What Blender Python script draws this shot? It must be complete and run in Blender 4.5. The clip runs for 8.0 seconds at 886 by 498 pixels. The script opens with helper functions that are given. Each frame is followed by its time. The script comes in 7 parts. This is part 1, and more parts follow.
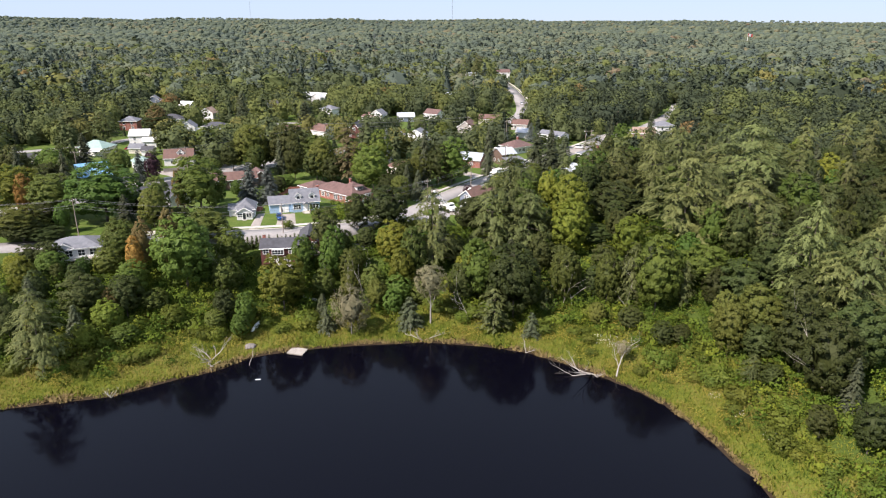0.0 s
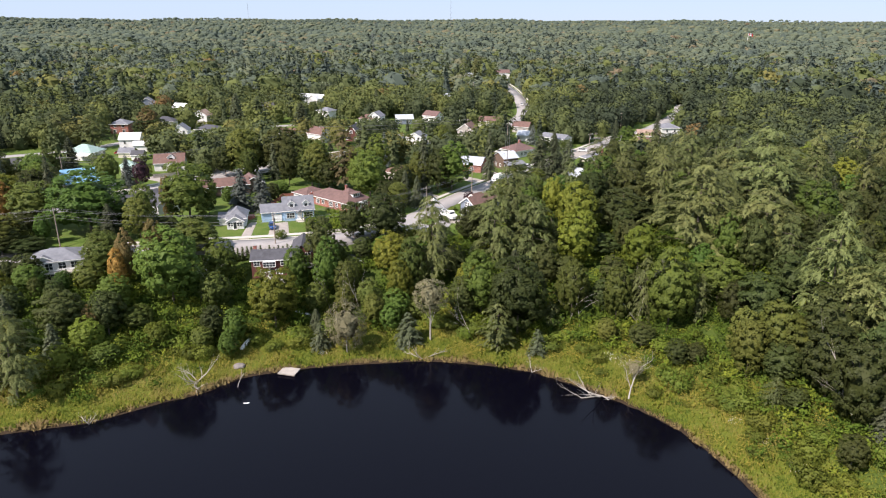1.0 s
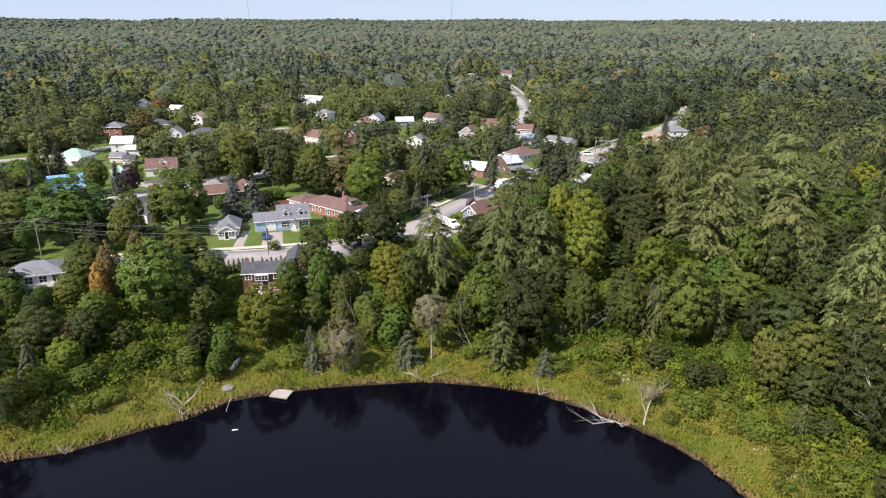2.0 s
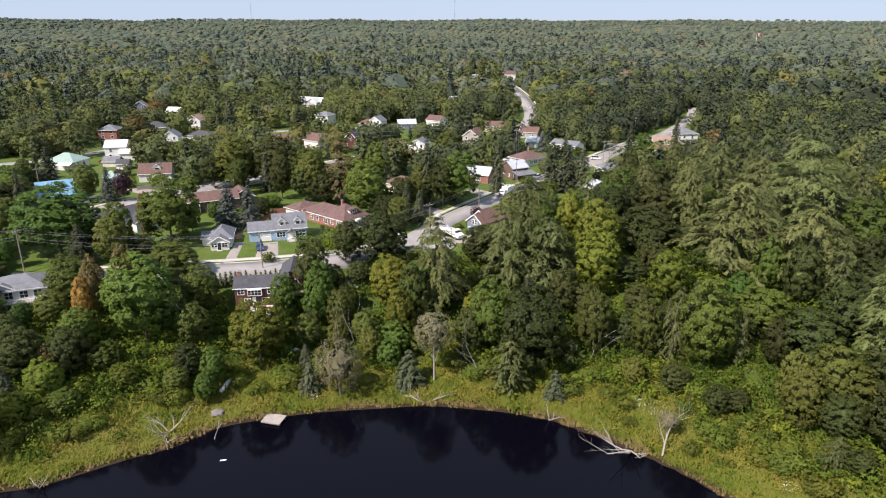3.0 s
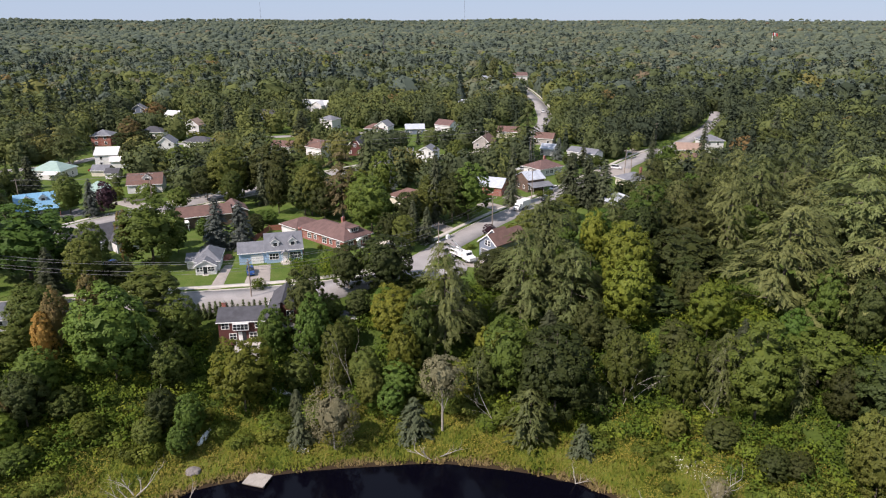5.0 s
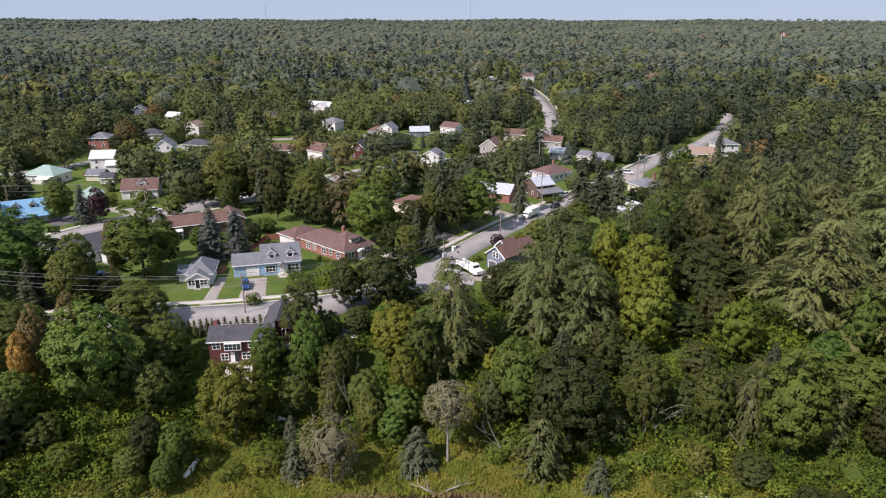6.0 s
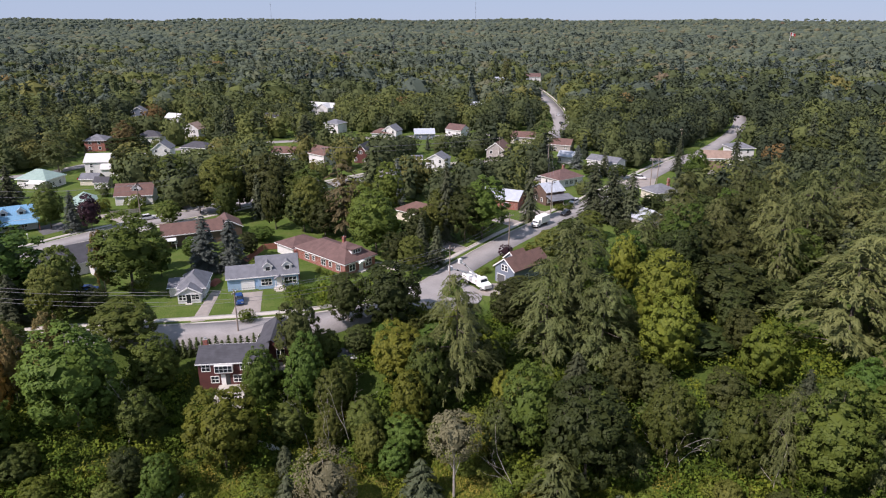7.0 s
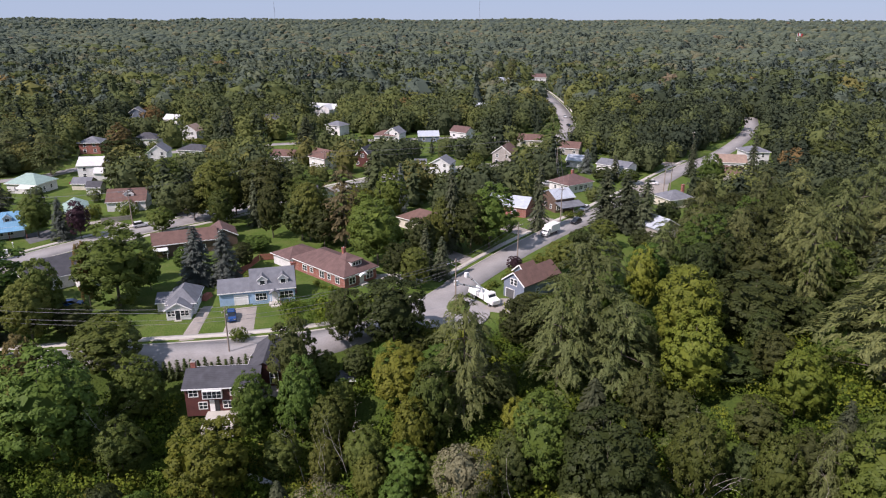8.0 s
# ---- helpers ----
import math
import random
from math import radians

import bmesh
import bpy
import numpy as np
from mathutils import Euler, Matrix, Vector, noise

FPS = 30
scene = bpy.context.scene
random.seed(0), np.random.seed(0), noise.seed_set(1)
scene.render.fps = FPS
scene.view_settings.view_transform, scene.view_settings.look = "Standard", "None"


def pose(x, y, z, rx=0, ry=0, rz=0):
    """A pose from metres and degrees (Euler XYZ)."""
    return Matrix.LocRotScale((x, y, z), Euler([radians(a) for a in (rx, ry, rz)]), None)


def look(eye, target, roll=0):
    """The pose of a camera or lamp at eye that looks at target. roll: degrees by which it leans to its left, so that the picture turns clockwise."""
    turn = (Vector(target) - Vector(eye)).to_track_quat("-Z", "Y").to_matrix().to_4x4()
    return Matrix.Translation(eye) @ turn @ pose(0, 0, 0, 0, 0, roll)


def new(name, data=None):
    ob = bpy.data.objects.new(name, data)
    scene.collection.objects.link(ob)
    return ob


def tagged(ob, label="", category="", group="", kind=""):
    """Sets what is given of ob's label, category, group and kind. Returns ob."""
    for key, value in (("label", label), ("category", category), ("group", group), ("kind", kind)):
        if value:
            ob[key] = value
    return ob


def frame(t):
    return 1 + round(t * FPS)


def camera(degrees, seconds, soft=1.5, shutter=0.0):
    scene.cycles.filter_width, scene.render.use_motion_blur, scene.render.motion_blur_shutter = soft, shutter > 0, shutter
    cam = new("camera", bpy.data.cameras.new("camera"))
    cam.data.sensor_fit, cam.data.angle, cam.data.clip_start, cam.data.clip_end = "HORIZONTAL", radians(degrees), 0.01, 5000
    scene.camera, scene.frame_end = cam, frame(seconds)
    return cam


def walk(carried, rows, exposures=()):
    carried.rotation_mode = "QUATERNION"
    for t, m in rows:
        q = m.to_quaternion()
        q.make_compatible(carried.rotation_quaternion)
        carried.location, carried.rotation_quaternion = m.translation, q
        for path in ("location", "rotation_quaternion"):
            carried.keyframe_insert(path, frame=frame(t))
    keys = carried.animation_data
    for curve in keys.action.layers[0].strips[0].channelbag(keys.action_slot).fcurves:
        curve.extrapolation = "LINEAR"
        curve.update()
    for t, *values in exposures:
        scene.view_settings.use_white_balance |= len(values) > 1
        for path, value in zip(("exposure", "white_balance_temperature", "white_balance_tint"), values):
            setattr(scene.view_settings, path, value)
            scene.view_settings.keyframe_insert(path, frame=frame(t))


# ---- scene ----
cam = camera(67.6, 8.0, soft=1.12)
ROWS = [   # seconds, x, y, z, yaw, pitch, roll
    (0.0, 0.60, -0.55, 75.07, 0.32, -19.11, -0.26),
    (0.5, 0.39, 4.20, 75.02, 0.23, -19.11, -0.22),
    (1.0, 0.23, 8.93, 74.98, 0.20, -19.11, -0.18),
    (1.5, 0.10, 13.66, 74.95, 0.21, -19.11, -0.15),
    (3.0, -0.19, 27.79, 74.92, 0.50, -19.10, -0.07),
    (3.5, -0.27, 32.48, 74.92, 0.67, -19.10, -0.06),
    (4.0, -0.37, 37.16, 74.91, 0.86, -19.10, -0.04),
    (4.5, -0.48, 41.84, 74.90, 1.07, -19.10, -0.03),
    (6.0, -1.00, 55.81, 74.78, 1.74, -19.11, -0.03),
    (6.5, -1.27, 60.44, 74.71, 1.96, -19.11, -0.04),
    (7.0, -1.59, 65.07, 74.62, 2.16, -19.12, -0.05),
    (7.5, -1.98, 69.70, 74.50, 2.33, -19.12, -0.07),
    (8.0, -2.44, 74.31, 74.36, 2.46, -19.13, -0.09),
]
walk(cam, [(t, pose(x, y, z, 90 + pitch, roll, yaw)) for t, x, y, z, yaw, pitch, roll in ROWS],
     [(0.0, 0.88, 6550, 20.5), (4.0, 0.54, 6600, 21), (6.5, 0.32, 6350, 26), (8.0, 0.27, 6300, 28)])


# ---- light: high sun from behind the left shoulder, blue sky ----
SUN_AZ, SUN_EL = -130.0, 47.0   # degrees clockwise from +y, degrees up
world = bpy.data.worlds.new("sky")
scene.world = world
world.use_nodes = True
sky = world.node_tree.nodes.new("ShaderNodeTexSky")
sky.sky_type = "NISHITA"
sky.sun_disc = False
sky.sun_elevation, sky.sun_rotation = radians(SUN_EL), radians(SUN_AZ)
sky.air_density, sky.dust_density, sky.ozone_density = 1.0, 0.1, 4.0
background = world.node_tree.nodes["Background"]
sky.altitude = 800
veil = world.node_tree.nodes.new("ShaderNodeMix")   # thin, even high cloud over the blue
veil.data_type = "RGBA"
veil.inputs[0].default_value, veil.inputs[7].default_value = 0.92, (2.36, 3.18, 4.05, 1)
world.node_tree.links.new(sky.outputs[0], veil.inputs[6])
world.node_tree.links.new(veil.outputs[2], background.inputs[0])
background.inputs[1].default_value = 0.13
sun_dir = Vector((math.sin(radians(SUN_AZ)) * math.cos(radians(SUN_EL)), math.cos(radians(SUN_AZ)) * math.cos(radians(SUN_EL)), math.sin(radians(SUN_EL))))
sun = new("sun", bpy.data.lights.new("sun", "SUN"))
sun.data.energy, sun.data.angle, sun.data.color = 5.0, radians(0.6), (1.0, 0.95, 0.87)
sun.matrix_world = look(sun_dir * 300, (0, 0, 0))


# ---- materials ----
def mat_nodes(name):
    m = bpy.data.materials.new(name)
    m.use_nodes = True
    return m, m.node_tree.nodes, m.node_tree.links


def ramp_node(nodes, stops):
    r = nodes.new("ShaderNodeValToRGB")
    el = r.color_ramp.elements
    while len(el) < len(stops):
        el.new(0.5)
    for e, (p, c) in zip(el, stops):
        e.position, e.color = p, (*c, 1)
    return r


def noise_node(nodes, links, scale, detail=4.0, coords="Object", stretch=(1, 1, 1)):
    tc = nodes.new("ShaderNodeTexCoord") if coords != "Position" else nodes.new("ShaderNodeNewGeometry")
    mp = nodes.new("ShaderNodeMapping")
    mp.inputs["Scale"].default_value = stretch
    links.new(tc.outputs[coords], mp.inputs[0])
    n = nodes.new("ShaderNodeTexNoise")
    n.inputs["Scale"].default_value, n.inputs["Detail"].default_value = scale, detail
    links.new(mp.outputs[0], n.inputs["Vector"])
    return n


def plain(name, colour, rough=0.7, metal=0.0, vary=0.25, scale=1.5, bump=0.0, fine=12.0):
    """A paint, wood, stone or metal with stains at one scale and grain at another."""
    m, nodes, links = mat_nodes(name)
    b = nodes["Principled BSDF"]
    b.inputs["Roughness"].default_value, b.inputs["Metallic"].default_value = rough, metal
    big, small = noise_node(nodes, links, scale), noise_node(nodes, links, fine, 6)
    add = nodes.new("ShaderNodeMath")
    add.operation = "ADD"
    links.new(big.outputs[0], add.inputs[0])
    links.new(small.outputs[0], add.inputs[1])
    lo, hi = [c * (1 - vary) for c in colour], [min(1, c * (1 + vary)) for c in colour]
    r = ramp_node(nodes, [(0.35, lo), (0.65, hi)])
    half = nodes.new("ShaderNodeMath")
    half.operation = "MULTIPLY"
    half.inputs[1].default_value = 0.5
    links.new(add.outputs[0], half.inputs[0])
    links.new(half.outputs[0], r.inputs[0])
    links.new(r.outputs[0], b.inputs["Base Color"])
    if bump:
        bp = nodes.new("ShaderNodeBump")
        bp.inputs["Strength"].default_value, bp.inputs["Distance"].default_value = bump, 0.05
        links.new(small.outputs[0], bp.inputs["Height"])
        links.new(bp.outputs[0], b.inputs["Normal"])
    return m


def coursed(name, colour, pitch, rough=0.8, vary=0.25, joint=0.7, vertical=False, width=0.0, mortar=(0.3, 0.28, 0.25)):
    """Boards, shingles, sheet ribs or bricks in courses of a given pitch."""
    m, nodes, links = mat_nodes(name)
    b = nodes["Principled BSDF"]
    b.inputs["Roughness"].default_value = rough
    stain = noise_node(nodes, links, 0.8, 5)
    if width:
        tc = nodes.new("ShaderNodeTexCoord")
        mp = nodes.new("ShaderNodeMapping")
        mp.inputs["Rotation"].default_value = (radians(90), 0, 0)
        links.new(tc.outputs["Object"], mp.inputs[0])
        br = nodes.new("ShaderNodeTexBrick")
        br.inputs["Scale"].default_value = 1.0
        br.inputs["Brick Width"].default_value, br.inputs["Row Height"].default_value = width, pitch
        br.inputs["Mortar Size"].default_value = 0.006
        br.inputs["Color1"].default_value = (*[c * (1 - vary) for c in colour], 1)
        br.inputs["Color2"].default_value = (*[min(1, c * (1 + vary)) for c in colour], 1)
        br.inputs["Mortar"].default_value = (*mortar, 1)
        links.new(mp.outputs[0], br.inputs["Vector"])
        pattern, height = br.outputs[0], br.outputs[1]
    else:
        w = nodes.new("ShaderNodeTexWave")
        w.bands_direction = "X" if vertical else "Z"
        w.wave_profile = "SAW"
        w.inputs["Scale"].default_value = 0.314 / pitch
        tc = nodes.new("ShaderNodeTexCoord")
        links.new(tc.outputs["Object"], w.inputs[0])
        r = ramp_node(nodes, [(0.0, [c * joint for c in colour]), (0.2, colour), (1.0, [min(1, c * 1.08) for c in colour])])
        links.new(w.outputs[1], r.inputs[0])
        pattern, height = r.outputs[0], w.outputs[1]
    r2 = ramp_node(nodes, [(0.3, (1 - vary,) * 3), (0.7, (1 + vary * 0.3,) * 3)])
    links.new(stain.outputs[0], r2.inputs[0])
    mix = nodes.new("ShaderNodeMix")
    mix.data_type, mix.blend_type = "RGBA", "MULTIPLY"
    mix.inputs[0].default_value = 1.0
    links.new(pattern, mix.inputs[6])
    links.new(r2.outputs[0], mix.inputs[7])
    links.new(mix.outputs[2], b.inputs["Base Color"])
    bp = nodes.new("ShaderNodeBump")
    bp.inputs["Strength"].default_value, bp.inputs["Distance"].default_value = 0.5, 0.02
    links.new(height, bp.inputs["Height"])
    links.new(bp.outputs[0], b.inputs["Normal"])
    return m


def leafy(name, dark, light, translucent=0.32, hue=0.03):
    """Foliage: each leaf clump its own shade, each tree its own hue."""
    m, nodes, links = mat_nodes(name)
    b = nodes["Principled BSDF"]
    b.inputs["Roughness"].default_value = 0.6
    b.inputs["Specular IOR Level"].default_value = 0.14
    geo, info = nodes.new("ShaderNodeNewGeometry"), nodes.new("ShaderNodeObjectInfo")
    patch = noise_node(nodes, links, 0.35, 3, "Position")
    mixer = nodes.new("ShaderNodeMath")
    mixer.operation = "MULTIPLY_ADD"
    mixer.inputs[1].default_value = 0.45
    links.new(geo.outputs["Random Per Island"], mixer.inputs[0])
    scaled = nodes.new("ShaderNodeMath")
    scaled.operation = "MULTIPLY"
    scaled.inputs[1].default_value = 0.55
    links.new(patch.outputs[0], scaled.inputs[0])
    links.new(scaled.outputs[0], mixer.inputs[2])
    r = ramp_node(nodes, [(0.1, dark), (0.9, light)])
    links.new(mixer.outputs[0], r.inputs[0])
    hsv = nodes.new("ShaderNodeHueSaturation")
    hsv.inputs["Saturation"].default_value = 0.94
    for socket, low, high in (("Hue", 0.493 - hue * 0.8, 0.501 + hue * 0.45), ("Value", 0.7, 1.3)):
        mr = nodes.new("ShaderNodeMapRange")
        mr.inputs[3].default_value, mr.inputs[4].default_value = low, high
        if socket == "Hue":
            links.new(info.outputs["Random"], mr.inputs[0])
        else:
            wn = nodes.new("ShaderNodeTexWhiteNoise")
            wn.noise_dimensions = "1D"
            links.new(info.outputs["Random"], wn.inputs["W"])
            links.new(wn.outputs[0], mr.inputs[0])
        links.new(mr.outputs[0], hsv.inputs[socket])
    links.new(r.outputs[0], hsv.inputs["Color"])
    links.new(hsv.outputs[0], b.inputs["Base Color"])
    tr = nodes.new("ShaderNodeBsdfTranslucent")
    links.new(hsv.outputs[0], tr.inputs[0])
    mx = nodes.new("ShaderNodeMixShader")
    mx.inputs[0].default_value = translucent
    links.new(b.outputs[0], mx.inputs[1])
    links.new(tr.outputs[0], mx.inputs[2])
    links.new(mx.outputs[0], nodes["Material Output"].inputs[0])
    return m


def woods_material(name, tones):
    """Far woods: a tone stored for each tree picks its colour, each clump varies a little."""
    m, nodes, links = mat_nodes(name)
    b = nodes["Principled BSDF"]
    b.inputs["Roughness"].default_value = 0.75
    b.inputs["Specular IOR Level"].default_value = 0.06
    at = nodes.new("ShaderNodeAttribute")
    at.attribute_name = "tone"
    r = ramp_node(nodes, tones)
    links.new(at.outputs["Fac"], r.inputs[0])
    geo = nodes.new("ShaderNodeNewGeometry")
    mr = nodes.new("ShaderNodeMapRange")
    mr.inputs[3].default_value, mr.inputs[4].default_value = 0.9, 1.14
    links.new(geo.outputs["Random Per Island"], mr.inputs[0])
    hsv = nodes.new("ShaderNodeHueSaturation")
    links.new(mr.outputs[0], hsv.inputs["Value"])
    links.new(r.outputs[0], hsv.inputs["Color"])
    links.new(hsv.outputs[0], b.inputs["Base Color"])
    tr = nodes.new("ShaderNodeBsdfTranslucent")
    links.new(hsv.outputs[0], tr.inputs[0])
    mx = nodes.new("ShaderNodeMixShader")
    mx.inputs[0].default_value = 0.2
    links.new(b.outputs[0], mx.inputs[1])
    links.new(tr.outputs[0], mx.inputs[2])
    links.new(mx.outputs[0], nodes["Material Output"].inputs[0])
    return m


def bank_material():
    """Grass of the bank: green, yellow and straw-coloured in broad drifts, each blade a little different."""
    m, nodes, links = mat_nodes("bank_grass")
    b = nodes["Principled BSDF"]
    b.inputs["Roughness"].default_value = 0.8
    b.inputs["Specular IOR Level"].default_value = 0.1
    drift, patch_n = noise_node(nodes, links, 0.11, 4, "Position"), noise_node(nodes, links, 0.6, 3, "Position")
    geo = nodes.new("ShaderNodeNewGeometry")
    total = nodes.new("ShaderNodeMath")
    total.operation = "MULTIPLY_ADD"
    total.inputs[1].default_value = 0.22
    links.new(geo.outputs["Random Per Island"], total.inputs[0])
    second = nodes.new("ShaderNodeMath")
    second.operation = "MULTIPLY_ADD"
    second.inputs[1].default_value = 0.35
    links.new(patch_n.outputs[0], second.inputs[0])
    third = nodes.new("ShaderNodeMath")
    third.operation = "MULTIPLY"
    third.inputs[1].default_value = 0.6
    links.new(drift.outputs[0], third.inputs[0])
    links.new(third.outputs[0], second.inputs[2])
    links.new(second.outputs[0], total.inputs[2])
    r = ramp_node(nodes, [(0.40, (0.046, 0.078, 0.010)), (0.49, (0.094, 0.126, 0.015)), (0.59, (0.158, 0.166, 0.022)), (0.74, (0.200, 0.172, 0.046))])
    links.new(total.outputs[0], r.inputs[0])
    links.new(r.outputs[0], b.inputs["Base Color"])
    tr = nodes.new("ShaderNodeBsdfTranslucent")
    links.new(r.outputs[0], tr.inputs[0])
    mx = nodes.new("ShaderNodeMixShader")
    mx.inputs[0].default_value = 0.3
    links.new(b.outputs[0], mx.inputs[1])
    links.new(tr.outputs[0], mx.inputs[2])
    links.new(mx.outputs[0], nodes["Material Output"].inputs[0])
    return m


def ground_material():
    m, nodes, links = mat_nodes("grass_and_soil")
    b = nodes["Principled BSDF"]
    b.inputs["Roughness"].default_value = 0.9
    b.inputs["Specular IOR Level"].default_value = 0.1
    big, mid, fine = (noise_node(nodes, links, s, 5, "Position") for s in (0.035, 0.25, 2.5))
    lawn = ramp_node(nodes, [(0.3, (0.048, 0.086, 0.016)), (0.5, (0.076, 0.116, 0.022)), (0.7, (0.128, 0.140, 0.046))])
    marsh = ramp_node(nodes, [(0.28, (0.066, 0.090, 0.014)), (0.5, (0.104, 0.124, 0.019)), (0.72, (0.160, 0.152, 0.034))])
    floor = ramp_node(nodes, [(0.3, (0.032, 0.054, 0.011)), (0.7, (0.068, 0.095, 0.017))])
    add = nodes.new("ShaderNodeMath")
    add.operation = "MULTIPLY_ADD"
    add.inputs[1].default_value = 0.5
    links.new(mid.outputs[0], add.inputs[0])
    half = nodes.new("ShaderNodeMath")
    half.operation = "MULTIPLY"
    half.inputs[1].default_value = 0.5
    links.new(fine.outputs[0], half.inputs[0])
    links.new(half.outputs[0], add.inputs[2])
    for r in (lawn, marsh, floor):
        links.new(add.outputs[0], r.inputs[0])
    geo, xyz = nodes.new("ShaderNodeNewGeometry"), nodes.new("ShaderNodeSeparateXYZ")
    links.new(geo.outputs["Position"], xyz.inputs[0])
    low = nodes.new("ShaderNodeMapRange")
    low.inputs[1].default_value, low.inputs[2].default_value = 2.0, 4.5
    links.new(xyz.outputs[2], low.inputs[0])
    top = nodes.new("ShaderNodeMapRange")
    top.inputs[1].default_value, top.inputs[2].default_value = 15.8, 16.7
    links.new(xyz.outputs[2], top.inputs[0])
    m1, m2 = nodes.new("ShaderNodeMix"), nodes.new("ShaderNodeMix")
    m1.data_type = m2.data_type = "RGBA"
    links.new(low.outputs[0], m1.inputs[0])
    links.new(marsh.outputs[0], m1.inputs[6])
    links.new(floor.outputs[0], m1.inputs[7])
    links.new(top.outputs[0], m2.inputs[0])
    links.new(m1.outputs[2], m2.inputs[6])
    links.new(lawn.outputs[0], m2.inputs[7])
    edge, wet = nodes.new("ShaderNodeMapRange"), nodes.new("ShaderNodeMix")   # bare dark mud along the waterline
    edge.inputs[1].default_value, edge.inputs[2].default_value = 0.2, 0.55
    links.new(xyz.outputs[2], edge.inputs[0])
    wet.data_type = "RGBA"
    wet.inputs[6].default_value = (0.035, 0.024, 0.014, 1)
    links.new(edge.outputs[0], wet.inputs[0])
    links.new(m2.outputs[2], wet.inputs[7])
    links.new(wet.outputs[2], b.inputs["Base Color"])
    bp = nodes.new("ShaderNodeBump")
    bp.inputs["Strength"].default_value, bp.inputs["Distance"].default_value = 0.8, 0.3
    links.new(fine.outputs[0], bp.inputs["Height"])
    links.new(bp.outputs[0], b.inputs["Normal"])
    return m


def water_material():
    m, nodes, links = mat_nodes("dark_pond_water")
    b = nodes["Principled BSDF"]
    b.inputs["Base Color"].default_value = (0.0016, 0.0015, 0.0036, 1)
    b.inputs["Roughness"].default_value = 0.09
    b.inputs["IOR"].default_value = 1.33
    b.inputs["Specular IOR Level"].default_value = 0.22
    n = noise_node(nodes, links, 1.2, 3, "Position", (1, 0.5, 1))
    bp = nodes.new("ShaderNodeBump")
    bp.inputs["Strength"].default_value, bp.inputs["Distance"].default_value = 0.06, 0.05
    links.new(n.outputs[0], bp.inputs["Height"])
    links.new(bp.outputs[0], b.inputs["Normal"])
    return m


M_GROUND, M_WATER = ground_material(), water_material()
M_WOODS = woods_material("mixed_woods", [(0.0, (0.036, 0.047, 0.028)), (0.3, (0.064, 0.079, 0.037)), (0.55, (0.088, 0.106, 0.038)), (0.8, (0.122, 0.136, 0.040)), (0.93, (0.142, 0.126, 0.042)), (1.0, (0.165, 0.106, 0.045))])
# far woods: distance haze painted into the colour, bluer and paler than M_WOODS
M_FAR_WOODS = woods_material("haze_tinted_woods", [(0.0, (0.062, 0.080, 0.066)), (0.3, (0.076, 0.096, 0.072)), (0.55, (0.094, 0.114, 0.076)), (0.8, (0.118, 0.134, 0.080)), (0.93, (0.138, 0.128, 0.074)), (1.0, (0.150, 0.116, 0.074))])
M_BRUSH = woods_material("bright_brush", [(0.0, (0.036, 0.062, 0.011)), (0.4, (0.062, 0.100, 0.014)), (0.75, (0.110, 0.150, 0.018)), (1.0, (0.165, 0.178, 0.022))])
M_ASPHALT = plain("worn_asphalt", (0.265, 0.25, 0.238), 0.9, 0, 0.18, 0.25, 0.2, 3.0)
M_DARKTAR = plain("dark_asphalt", (0.10, 0.10, 0.10), 0.9, 0, 0.2, 0.4, 0.2, 4.0)
M_CONCRETE = plain("pale_concrete", (0.44, 0.41, 0.36), 0.9, 0, 0.15, 0.6, 0.2, 6.0)
M_GRAVEL = plain("gravel", (0.27, 0.24, 0.21), 0.95, 0, 0.2, 0.7, 0.4, 9.0)
M_BARK = plain("bark", (0.11, 0.09, 0.07), 0.95, 0, 0.35, 2.0, 0.5)
M_PALEBARK = plain("pale_bark", (0.30, 0.27, 0.23), 0.95, 0, 0.3, 2.0, 0.5)
M_DEADWOOD = plain("bleached_wood", (0.31, 0.28, 0.24), 0.9, 0, 0.25, 2.0, 0.3)
M_WHITE = plain("white_paint", (0.78, 0.77, 0.74), 0.6, 0, 0.06, 0.8)
M_GLASS = plain("window_glass", (0.02, 0.025, 0.03), 0.06, 0, 0.2, 0.5)
M_STEEL = plain("galvanised_steel", (0.45, 0.46, 0.47), 0.45, 0.7, 0.12, 2.0)
M_POLE = plain("weathered_pole", (0.25, 0.20, 0.16), 0.9, 0, 0.25, 2.0, 0.3)
M_WIRE = plain("cable", (0.10, 0.10, 0.11), 0.6)
M_RUBBER = plain("tyre_rubber", (0.02, 0.02, 0.02), 0.85)
M_BRICK = coursed("red_brick", (0.30, 0.10, 0.07), 0.075, 0.9, 0.22, width=0.22)
M_TIMBER = plain("silvered_timber", (0.31, 0.28, 0.245), 0.85, 0, 0.2, 1.5, 0.3)
M_REDWOOD = plain("red_stained_timber", (0.28, 0.10, 0.07), 0.8, 0, 0.25, 1.5, 0.2)
